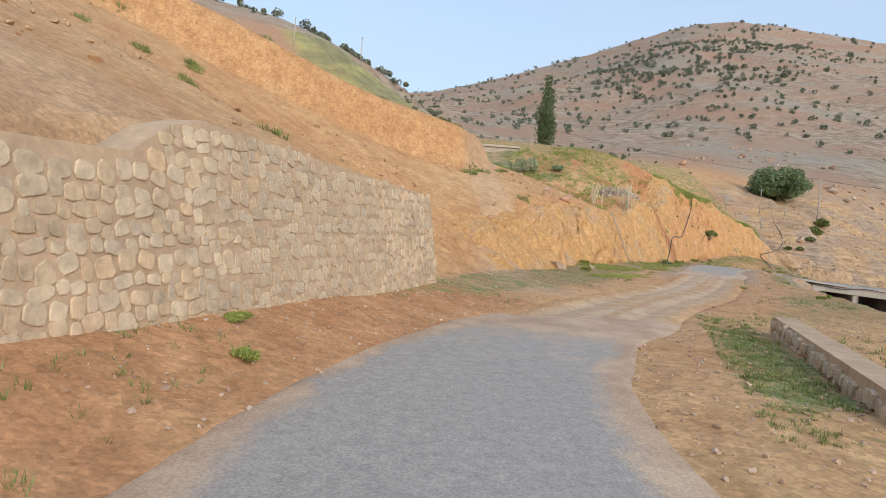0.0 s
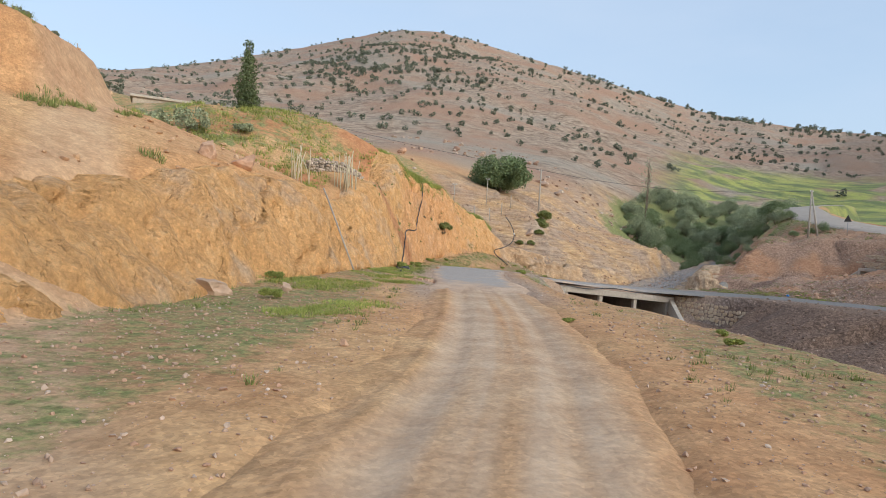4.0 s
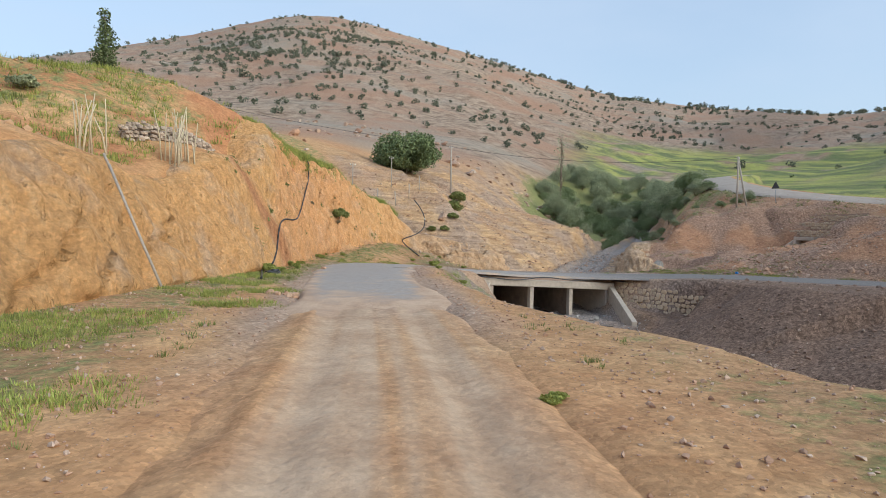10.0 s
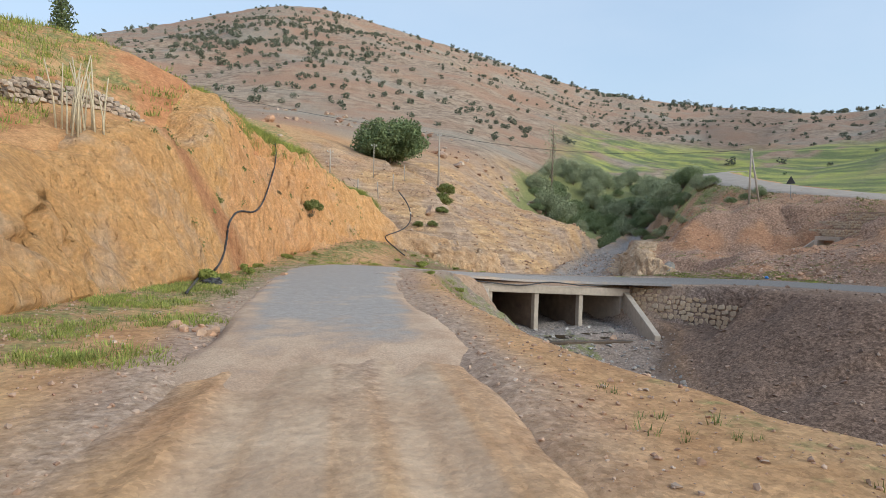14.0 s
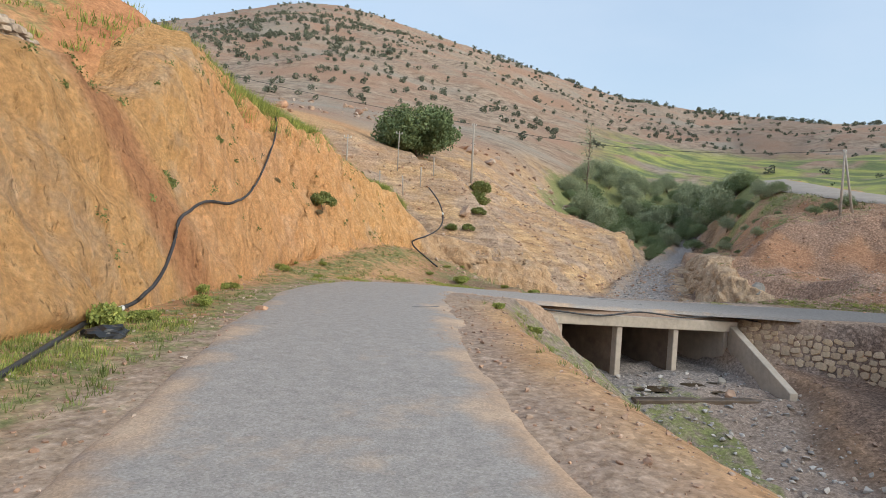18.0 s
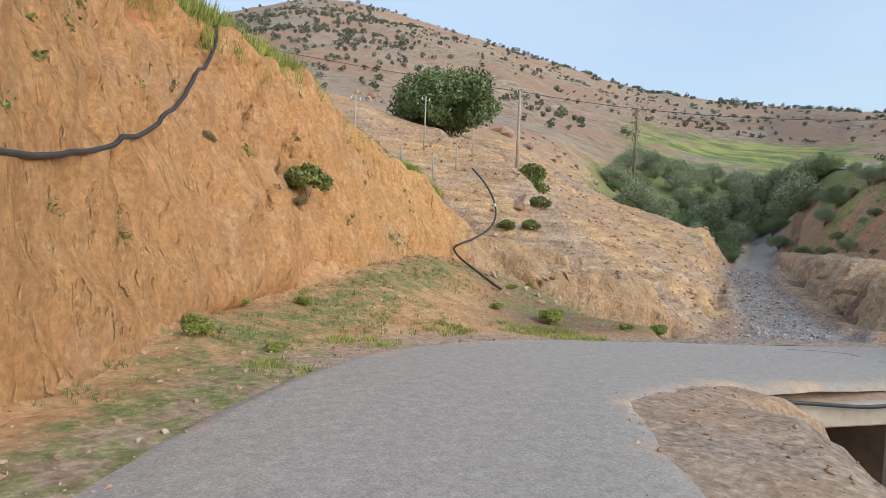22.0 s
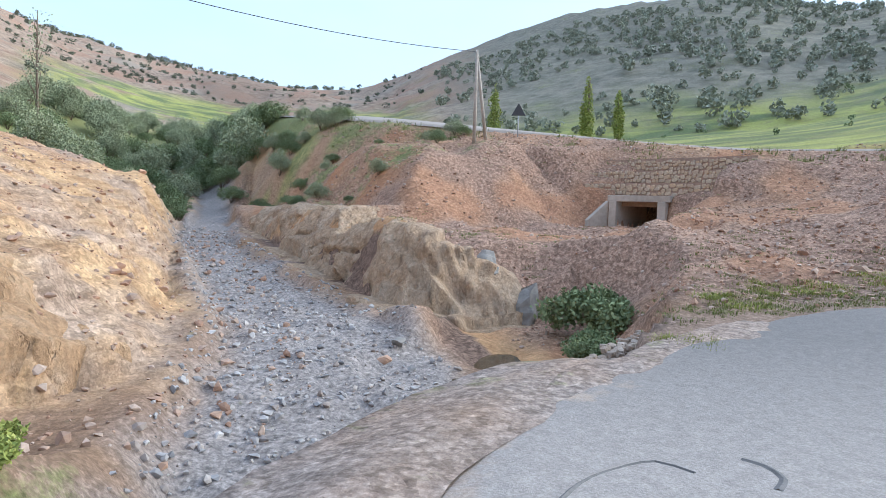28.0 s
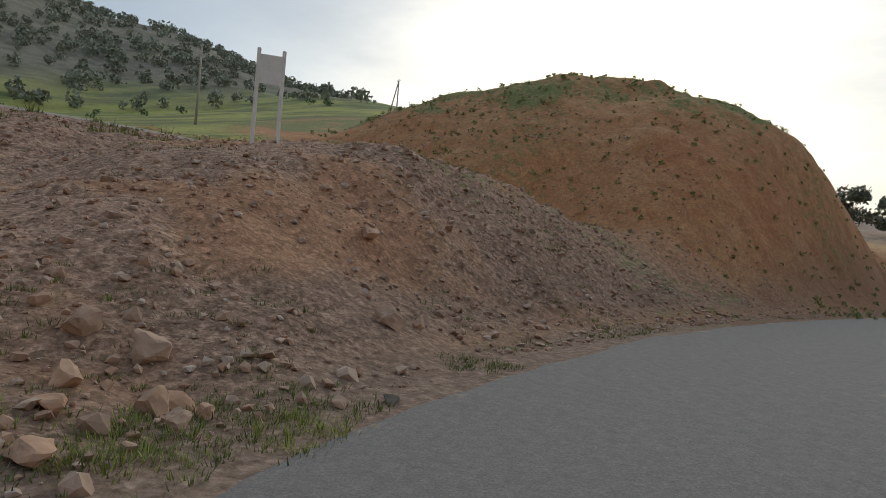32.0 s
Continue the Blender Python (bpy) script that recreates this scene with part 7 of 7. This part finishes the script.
grey_rock = varied("grey_rock", [(0.25, 0.225, 0.20), (0.30, 0.275, 0.245)], scale=2.5)
BOULDERS = [(5.6, 36.7, (1.0, 0.9, 0.95), "pale sandstone boulder at the top of the cut"), (6.8, 37.2, (1.2, 0.9, 0.85), "broad sandstone boulder at the top of the cut"),
            (5.3, 30.6, (1.9, 1.3, 0.8), "large reddish boulder half buried at the foot of the cut"), (7.4, 31.3, (0.6, 0.5, 0.42), "small pinkish boulder at the foot of the cut"),
            (6.8, 23.6, (0.22, 0.2, 0.18), "fist-sized stone beside the track"), (18.3, 46.0, (0.34, 0.28, 0.26), "small orange stone at the road edge"),
            (48.3, 45.0, (0.5, 0.45, 0.42), "reddish boulder at the foot of the rubble bank"), (49.3, 44.8, (0.6, 0.5, 0.5), "pale reddish boulder at the foot of the rubble bank"), (49.8, 41.0, (0.8, 0.6, 0.55), "large reddish boulder high on the rubble bank"), (49.9, 40.2, (0.4, 0.3, 0.3), "pale stone beside a boulder on the bank"), (48.2, 45.2, (0.5, 0.42, 0.42), "pinkish stone at the foot of the bank"), (48.8, 45.7, (0.55, 0.45, 0.4), "dull red stone at the foot of the bank"), (47.8, 45.2, (0.36, 0.3, 0.3), "orange stone at the edge of the verge"), (47.9, 44.9, (0.3, 0.26, 0.24), "pale stone at the edge of the verge"), (47.7, 43.6, (0.28, 0.22, 0.2), "whitish stone at the foot of the bank"), (47.6, 43.0, (0.25, 0.2, 0.18), "grey stone at the foot of the bank"), (49.9, 45.2, (0.55, 0.5, 0.5), "pinkish boulder in the rubble"),
            (52.4, 39.2, (0.75, 0.55, 0.5), "reddish-brown boulder on the rubble bank"), (48.4, 45.9, (0.45, 0.35, 0.22), "flat pale stone beside the road"), (47.6, 46.3, (0.5, 0.42, 0.34), "orange stone beside the road"), (48.9, 46.9, (0.7, 0.5, 0.35), "broad reddish stone beside the road"),
            (33.3, 61.3, (0.55, 0.4, 0.2), "flat pinkish stone beside a bush"), (31.6, 60.9, (0.5, 0.4, 0.14), "flat stone under the end of the hose"), (63.2, 77.0, (1.3, 1.0, 0.8), "pale boulder on the rim of the ravine"), (61.4, 76.2, (0.8, 0.7, 0.5), "pale stone on the rim of the ravine"), (65.3, 78.4, (0.9, 0.7, 0.5), "pale stone on the rim of the ravine"),
            (38.4, 68.9, (1.5, 1.0, 1.0), "whitish boulder at the end of the cut"), (44.84, 57.88, (0.5, 0.45, 0.34), "orange stone in the stream bed"), (45.7, 57.8, (0.6, 0.5, 0.4), "grey boulder in the stream bed"), (50.9, 55.2, (2.1, 1.8, 2.1), "smooth grey rock beside the little fall"), (51.3, 56.5, (1.6, 1.5, 1.3), "rounded grey rock above the pool"),
            (37.4, 104.4, (2.2, 1.8, 2.0), "pale block of rock on the lower mountain slope"), (45.1, 47.8, (0.2, 0.18, 0.15), "dark clod at the road edge"), (35.2, 47.4, (0.7, 0.6, 0.45), "pale boulder below the bridge"), (36.4, 48.6, (0.6, 0.5, 0.4), "grey boulder below the bridge"), (57.0, 49.0, (0.8, 0.6, 0.5), "reddish stone below the culvert")]
for i, (x, y, sz, lab) in enumerate(BOULDERS):
    boulder(x, y, sz, lab, i + 3, material=grey_rock if "grey" in lab else None, sink=0.42 if "grey rock" in lab else 0.2)
r_ = random.Random(5)
for i in range(24):
    u = i / 23
    s = r_.uniform(0.16, 0.3)
    boulder(13.2 + 1.1 * u + r_.uniform(-0.15, 0.15), 36.6 - 0.9 * u + r_.uniform(-0.35, 0.35), (s, s * 0.85, s * 0.7), "pale stone in a heap at the road edge", 100 + i, name="heap_stone")["group"] = "stone heap"


def face_tufts(n, seed):
    """Tiny scrub clumps rooted all over the cut."""
    rng = np.random.default_rng(seed)
    co = np.zeros(len(FACE.data.vertices) * 3)
    FACE.data.vertices.foreach_get("co", co)
    co = co.reshape(-1, 3)
    co = co[(co[:, 1] > 46) & (co[:, 2] > -0.6) & (co[:, 0] < 31)]
    c = co[rng.integers(0, len(co), n)]
    size = rng.uniform(0.05, 0.16, n) ** 1.0
    pts = np.repeat(c, 46, 0) + rng.normal(size=(n * 46, 3)) * np.repeat(size, 46)[:, None] * np.array([0.55, 0.55, 0.5])
    ob = new("cut_scrub", leaf_mesh("cut_scrub", pts, np.full(len(pts), 0.06), grass_leaf, seed))
    return tagged(ob, "tiny scrub clumps rooted in the earth cut", "scrub", kind="stuff")


face_tufts(85, 31)


# ---- poles, wires, fence ----
pole_a = pole(45.6, 78.9, 5.0, "weathered grey utility pole on the slope beside the fig tree")
pole(66.3, 59.4, 5.0, "A-shaped pair of weathered utility poles on the grassy mound", twin=(0.75, -0.6))
top_a, top_b = Vector((45.6, 78.9, g1(45.6, 78.9) + 4.9)), Vector((66.3, 59.4, g1(66.3, 59.4) + 4.9))


def wire(a, b, sag, label, r=0.018):
    pts = []
    for i in range(25):
        u = i / 24
        p = a.lerp(b, u)
        p.z -= sag * 4 * u * (1 - u)
        pts.append(p)
    return tagged(tube("overhead_wire", pts, r, black_hose, sides=5), label, "wire")


wire(top_a, top_b, 1.0, "thin dark overhead wire between the valley poles")
wire(top_a, Vector((10.0, 108.0, g1(10, 108) + 5)), 0.8, "thin dark overhead wire running up the hillside")
for x, y, h in ((-16.9, 107.5, 5.0), (-24.8, 94.0, 4.4), (-9.0, 140.0, 5.0)):
    pole(x, y, h, "thin utility pole on the hill above the green field", r=0.09)
pole(95.0, 21.5, 6.9, "tall utility pole in the green field", r=0.12)
pole(97.0, -3.5, 4.6, "leaning A-shaped utility pole on the skyline", twin=(0.9, 0.5), r=0.09)
pole(31.3, 72.2, 2.7, "slim weathered pole beside the field fence", r=0.06)
pole(37.0, 76.0, 3.0, "slim grey pole on the slope beside the fig tree", r=0.05)
post0 = None
for i, (x, y) in enumerate(((27.0, 69.8), (29.0, 70.6), (33.4, 71.6), (35.6, 72.4), (37.6, 73.6), (39.5, 75.0), (24.6, 69.0))):
    if post0 is None:
        post0 = tagged(new("fence_post"), "thin weathered wooden fence post above the cut", "fence post", group="field fence")
        tube("stake", [(0, 0, -0.3), (0.02, 0.01, 0.7), (0.05, 0.0, 1.35)], 0.045, pole_grey, post0, sides=6)
        tube("tie", [(-0.04, -0.04, 1.1), (0.07, 0.04, 1.1)], 0.012, grey_metal, post0, sides=5)
        post0.location = (x, y, g1(x, y))
    else:
        copy_thing(post0, pose(x, y, g1(x, y), 0, (i * 37) % 7 - 3, i * 40))

# ---- signs ----
sg = tagged(new("sign_board"), "small blank sign board on two pale posts above the bank", "sign")
sg.location = (57.3, 38.6, g1(57.3, 38.6))
sa, sb = Vector((0.165, 0.265, 0)), Vector((-0.165, -0.265, 0))
for p in (sa, sb):
    solid("post", [(p.x - 0.04, p.y - 0.04, -0.4), (p.x + 0.04, p.y - 0.04, -0.4), (p.x + 0.04, p.y - 0.04, 2.35), (p.x - 0.04, p.y - 0.04, 2.35)], (0, 0.08, 0), white_paint, sg, w=0.01)
dd = (sb - sa).normalized() * 0.03
solid("panel", [sa + dd + Vector((0, 0, 1.45)), sb - dd + Vector((0, 0, 1.45)), sb - dd + Vector((0, 0, 2.2)), sa + dd + Vector((0, 0, 2.2))], Vector((-0.03, -0.02, 0)), white_paint, sg, "pale sheet-metal panel", w=0.006)
tr = tagged(new("warning_sign"), "triangular road sign seen from its dark back", "sign")
tr.location = (69.3, 57.3, g1(69.3, 57.3))
tube("post", [(0, 0, -0.3), (0, 0, 1.5)], 0.035, grey_metal, tr, sides=6)
solid("plate", [(-0.05, -0.42, 1.25), (-0.05, 0.42, 1.25), (-0.05, 0, 1.98)], (0.03, 0, 0), plain("sign_back", (0.06, 0.06, 0.065), 0.5, 0.2, 0.2, 5, 0), tr, "dark triangular plate", w=0.01)


# ---- hoses, rod, cable ----
_fc = np.zeros(len(FACE.data.vertices) * 3)
FACE.data.vertices.foreach_get("co", _fc)
FACE_TREE = BVHTree.FromPolygons([Vector(v) for v in _fc.reshape(-1, 3)], [tuple(f.vertices) for f in FACE.data.polygons])


def hose(label, pts, r, off=(0, 0, 0), step=0.2, way=(0.3, 0.95, 0)):
    """A hose that lies on the cut: each point is slid along `way` until it touches the rock face or the ground."""
    h = tagged(new("black_hose"), label, "hose")
    p = spline(np.array(pts) + np.array(off), step)
    d = Vector(way).normalized()
    for q in p:
        hit = FACE_TREE.ray_cast(Vector(q) - d * 3.0, d, 6.0)[0]
        if hit is not None:
            q[:] = hit - d * r * 1.2
        q[2] = max(q[2], g1(q[0], q[1]) + r)
    for _ in range(22):
        p[1:-1] = (p[:-2] + 2 * p[1:-1] + p[2:]) / 4
    for q in p:
        hit = FACE_TREE.ray_cast(Vector(q) - d * 3.0, d, 3.0)[0]
        if hit is not None:
            q[:] = hit - d * r * 2.0
    tube("hose", [tuple(q) for q in p], r, black_hose, h, sides=8)
    m = p[len(p) // 5]
    d = (p[len(p) // 5 + 1] - m)
    tube("coupling", [tuple(m - d * 0.3), tuple(m + d * 0.3)], r * 1.35, white_paint, h, "white coupling band", sides=8)
    return h


hose("thick black water hose hanging down the rust-coloured cut", [(14.4, 41.3, -1.38), (15.2, 44.0, -1.36), (16.2, 46.2, -1.34), (17.0, 48.0, -0.95), (17.6, 49.65, -0.2), (18.0, 50.75, 0.5), (18.55, 51.5, 0.62), (19.4, 52.8, 0.5), (20.6, 55.3, 0.95), (21.7, 57.6, 2.0), (22.6, 59.3, 3.3), (23.0, 60.4, 4.2), (23.1, 61.6, 4.9)], 0.036, (0.0, 0.0, 0.04))
hose("black water hose lying over the end of the cut", [(35.3, 68.6, 2.6), (35.5, 67.4, 1.7), (35.3, 66.4, 0.5), (34.6, 65.8, -0.1), (33.3, 65.3, -0.45), (32.0, 64.6, -0.6), (32.0, 63.2, -1.2), (31.7, 61.9, -1.6), (31.4, 60.9, -1.72)], 0.04, (0.0, 0.0, 0.04))
rod = tagged(new("leaning_pole"), "thin pale pole leaning against the ochre cut", "pole")
tube("shaft", [(10.9, 37.0, -1.1), (10.4, 37.5, 0.3), (9.95, 38.0, 1.6)], 0.032, pole_grey, rod, sides=7)
tube("tip", [(9.98, 37.97, 1.5), (9.85, 38.1, 1.85)], 0.03, pole_grey, rod, sides=6)
cable = tagged(tube("edge_cable", [tuple(v) for v in spline([(28.4, 51.3, -2.2), (30.4, 51.1, -2.45), (32.2, 50.8, -2.62), (34.0, 50.55, -2.5), (36.2, 50.25, -2.72), (38.6, 49.9, -2.72), (40.4, 48.6, -2.95), (42.6, 46.4, -2.85)], 0.3)], 0.035, black_hose, sides=6), "black cable sagging along the edge of the bridge", "cable")

# ---- masonry ----
dark_earth = plain("dark_packed_earth", (0.16, 0.105, 0.075), 0.95, 0, 0.3, 9, 0.6)
stone_wall("riprap_wall", (38.9, 49.7), (40.2, 43.4), lambda s: -4.25 - 0.06 * s, lambda s: -2.8 - 0.09 * s, 0.3, "sloping rough stone facing below the road beside the bridge", "wall", rows_of=0.24, width=(0.2, 0.45), depth=0.4, bulge=0.08, limit=110, body=dark_earth)
for i, (o, zt, s0, s1) in enumerate(((0.45, 0.72, -3.4, 3.9), (1.4, 1.35, -4.0, 4.2), (2.5, 2.05, -4.4, 4.4))):
    c = Vector((62.9, 51.0))
    d, n = Vector((-0.55, -0.83)).normalized(), Vector((0.83, -0.55)).normalized()
    a, b = c + d * s1 + n * o, c + d * s0 + n * o
    stone_wall("terrace_wall", b, a, lambda s, z=zt: z - 0.62, lambda s, z=zt: z, 0.08, "low dry stone terrace wall stepped above the culvert", "wall", rows_of=0.17, width=(0.14, 0.36), depth=1.4, bulge=0.035, limit=100, body=earth_fill)["group"] = "terraces above the culvert"

pile_stone = varied("pile_stone", [(0.36, 0.28, 0.215), (0.50, 0.41, 0.33), (0.30, 0.24, 0.19), (0.44, 0.34, 0.26)])
PILE = []
for i in range(6):
    bm = bmesh.new()
    bmesh.ops.create_icosphere(bm, subdivisions=1, radius=0.5)
    rr_ = random.Random(300 + i)
    for v in bm.verts:
        v.co = Vector((max(-0.4, min(0.4, v.co.x)), max(-0.36, min(0.36, v.co.y)), max(-0.3, min(0.3, v.co.z)))) * rr_.uniform(0.88, 1.15)
    me = bpy.data.meshes.new("stone")
    bm.to_mesh(me)
    bm.free()
    me.materials.append(pile_stone)
    PILE.append(me)


def dry_pile(name, label, a, b, hgt, thick, size, seed, floor_z=None, limit=150):
    """A dry wall or heap: loose stones stacked in rows."""
    r = random.Random(seed)
    holder = tagged(new(name), label, "stone wall")
    a, b = Vector(a), Vector(b)
    run = (b - a).length
    d = (b - a) / run
    n = Vector((-d.y, d.x))
    z0 = (lambda x, y: floor_z) if floor_z is not None else g1
    rows = max(1, int(hgt / (size * 0.62)))
    count = 0
    for k in range(rows):
        s = r.random() * size
        while s < run:
            w = size * r.uniform(0.6, 1.5)
            for o in np.arange(-thick / 2, thick / 2 + 0.01, size * 0.9):
                if count >= limit or r.random() < 0.08 * k:
                    continue
                p = a + d * s + n * (o * (1 - 0.25 * k / rows) + r.uniform(-0.05, 0.05))
                ob = new("stone", PILE[r.randrange(6)])
                ob.parent = holder
                ob.location = (p.x, p.y, z0(p.x, p.y) + size * (0.22 + 0.62 * k) + r.uniform(-0.03, 0.03))
                ob.rotation_euler = (r.uniform(-0.2, 0.2), r.uniform(-0.2, 0.2), math.atan2(d.y, d.x) + r.uniform(-0.5, 0.5))
                ob.scale = (w * 1.2, size * r.uniform(0.8, 1.3), size * r.uniform(0.8, 1.15))
                count += 1
            s += w
    return holder


dry_pile("dry_stone_edge", "dry stone edging of pale broken stones between road and pool", (39.5, 54.15), (44.9, 52.35), 0.95, 0.6, 0.18, 1, floor_z=-3.3, limit=300)
dry_pile("dry_stone_wall", "tumbled dry stone wall of pale stones on the terrace", (11.0, 46.6), (14.6, 49.2), 0.85, 0.5, 0.22, 2, limit=170)


def reeds(x, y, n, seed):
    t = tagged(new("dry_reeds"), "clump of tall dry straw-coloured reeds on the terrace", "reeds")
    t.location = (x, y, g1(x, y))
    r = random.Random(seed)
    for i in range(n):
        a, w = r.uniform(0, 6.28), r.uniform(0, 0.7)
        h = r.uniform(0.9, 2.0)
        b = (w * math.cos(a), w * math.sin(a))
        l = (r.uniform(-0.35, 0.35), r.uniform(-0.25, 0.25))
        tube("reed", [(b[0], b[1], -0.1), (b[0] + l[0] * 0.3, b[1] + l[1] * 0.3, h * 0.5), (b[0] + l[0], b[1] + l[1], h)], 0.032, dry_reed, t, sides=5, taper=0.4)
    return t


reeds(12.6, 45.2, 20, 1)
reeds(9.6, 42.6, 9, 2)


# ---- stone hut ----
def hut():
    h = tagged(new("stone_hut"), "low flat-roofed stone hut on the slope", "hut")
    z = 6.0
    h.location, h.scale = (4.2, 59.7, z), (0.75, 0.75, 0.85)
    solid("wall", [(-2.2, -1.6, -0.5), (2.2, -1.6, -0.5), (2.2, -1.6, 1.9), (-2.2, -1.6, 1.9)], (0, 3.2, 0), plain("hut_wall", (0.40, 0.33, 0.26), 0.9, 0, 0.25, 6, 0.6), h, w=0.04)
    solid("roof", [(-2.4, -1.8, 1.9), (2.4, -1.8, 1.9), (2.4, -1.8, 2.1), (-2.4, -1.8, 2.1)], (0, 3.6, 0), pale_concrete, h, w=0.03)
    solid("door", [(0.6, -1.63, -0.3), (1.4, -1.63, -0.3), (1.4, -1.63, 1.4), (0.6, -1.63, 1.4)], (0, 0.05, 0), stained_shade_concrete, h, w=0.01)
    return h


hut()

# ---- water and litter ----
water = bpy.data.materials.new("pool_water")
water.use_nodes = True
_b = water.node_tree.nodes["Principled BSDF"]
_b.inputs["Base Color"].default_value, _b.inputs["Roughness"].default_value = (0.09, 0.065, 0.04, 1), 0.08
for nm, x, y, z, w, l, lab in (("pool", 46.6, 55.5, -4.38, 1.3, 0.75, "small brown pool below the grey rock"), ("puddle", 44.3, 56.1, -4.33, 0.6, 0.38, "small greenish puddle among the cobbles"), ("puddle", 34.6, 48.9, -4.98, 2.2, 0.9, "shallow brown water behind the sill")):
    bm = bmesh.new()
    bmesh.ops.create_circle(bm, cap_ends=True, segments=28, radius=1.0)
    for i, v in enumerate(bm.verts):
        k = 1 + 0.1 * math.sin(i * 0.45) + 0.06 * math.sin(i * 0.9)
        v.co = Vector((v.co.x * w * k, v.co.y * l * k, 0))
    ob = part(nm, bm, water)
    ob.location, ob.rotation_euler = (x, y, z), (0, 0, -0.25)
    tagged(ob, lab, "water", kind="structure")
bag = bmesh.new()
bmesh.ops.create_icosphere(bag, subdivisions=2, radius=0.1)
for v in bag.verts:
    v.co += v.co.normalized() * 0.05 * noise.noise(v.co * 14)
    v.co.z = max(v.co.z * 0.9, -0.07)
bag_ob = part("plastic_bag", bag, plain("blue_plastic", (0.03, 0.22, 0.62), 0.4, 0, 0.2, 9, 0.3))
bag_ob.location = (47.1, 46.7, g1(47.1, 46.7) + 0.06)
tagged(bag_ob, "crumpled bright blue plastic bag beside the road", "bag")


# ---- small things by the road ----
black_film = plain("black_plastic_film", (0.02, 0.02, 0.022), 0.35, 0, 0.3, 8, 0.2)
lump = bmesh.new()
bmesh.ops.create_icosphere(lump, subdivisions=3, radius=0.3)
for v in lump.verts:
    v.co += v.co.normalized() * (0.12 * noise.noise(v.co * 6) + 0.05 * noise.noise(v.co * 17))
    v.co = Vector((v.co.x * 1.25, v.co.y * 0.9, max(v.co.z * 0.55, -0.05)))
lump_ob = part("plastic_sheet", lump, black_film)
lump_ob.location, lump_ob.scale = (15.6, 43.9, g1(15.6, 43.9) + 0.05), (0.75, 0.75, 0.75)
tagged(lump_ob, "crumpled black plastic sheet round the hose beside the road", "plastic sheet")


def road_crack(points, width, label):
    """A narrow dark tar seam lying on the asphalt."""
    p = spline(points, 0.12)
    d = np.gradient(p, axis=0)
    d /= np.linalg.norm(d, axis=1)[:, None]
    n = np.stack([-d[:, 1], d[:, 0]], 1)
    w = width * (0.5 + 0.5 * np.abs(fbm(np.arange(len(p)) / 4.0, np.full(len(p), width * 90), 3, 9)) + 0.3)
    side = along(road_line[:, :4], p[:, 0], p[:, 1])[1][0]
    bm = bmesh.new()
    rows = []
    for i in range(len(p)):
        z = side[i] + 0.04
        a, b = p[i] - n[i] * w[i], p[i] + n[i] * w[i]
        rows.append((bm.verts.new((a[0], a[1], z - 0.014)), bm.verts.new((p[i][0], p[i][1], z)), bm.verts.new((b[0], b[1], z - 0.014))))
    for u, v in zip(rows, rows[1:]):
        bm.faces.new((u[0], u[1], v[1], v[0]))
        bm.faces.new((u[1], u[2], v[2], v[1]))
    bmesh.ops.recalc_face_normals(bm, faces=bm.faces)
    return tagged(part("road_crack", bm, tar), label, "road crack")


tar = plain("old_tar", (0.15, 0.14, 0.135), 0.8, 0, 0.3, 20, 0.3)
road_crack([(36.47, 52.64), (36.36, 52.5), (36.13, 52.45), (35.9, 52.55)], 0.05, "dark curved tar seam in the worn asphalt")
road_crack([(34.9, 54.1), (35.6, 53.85), (35.95, 53.6), (36.2, 53.3), (36.05, 53.05)], 0.02, "thin dark crack across the worn asphalt")
road_crack([(22.2, 46.1), (21.9, 46.0), (21.5, 46.05)], 0.03, "short dark tar patch in the worn asphalt")
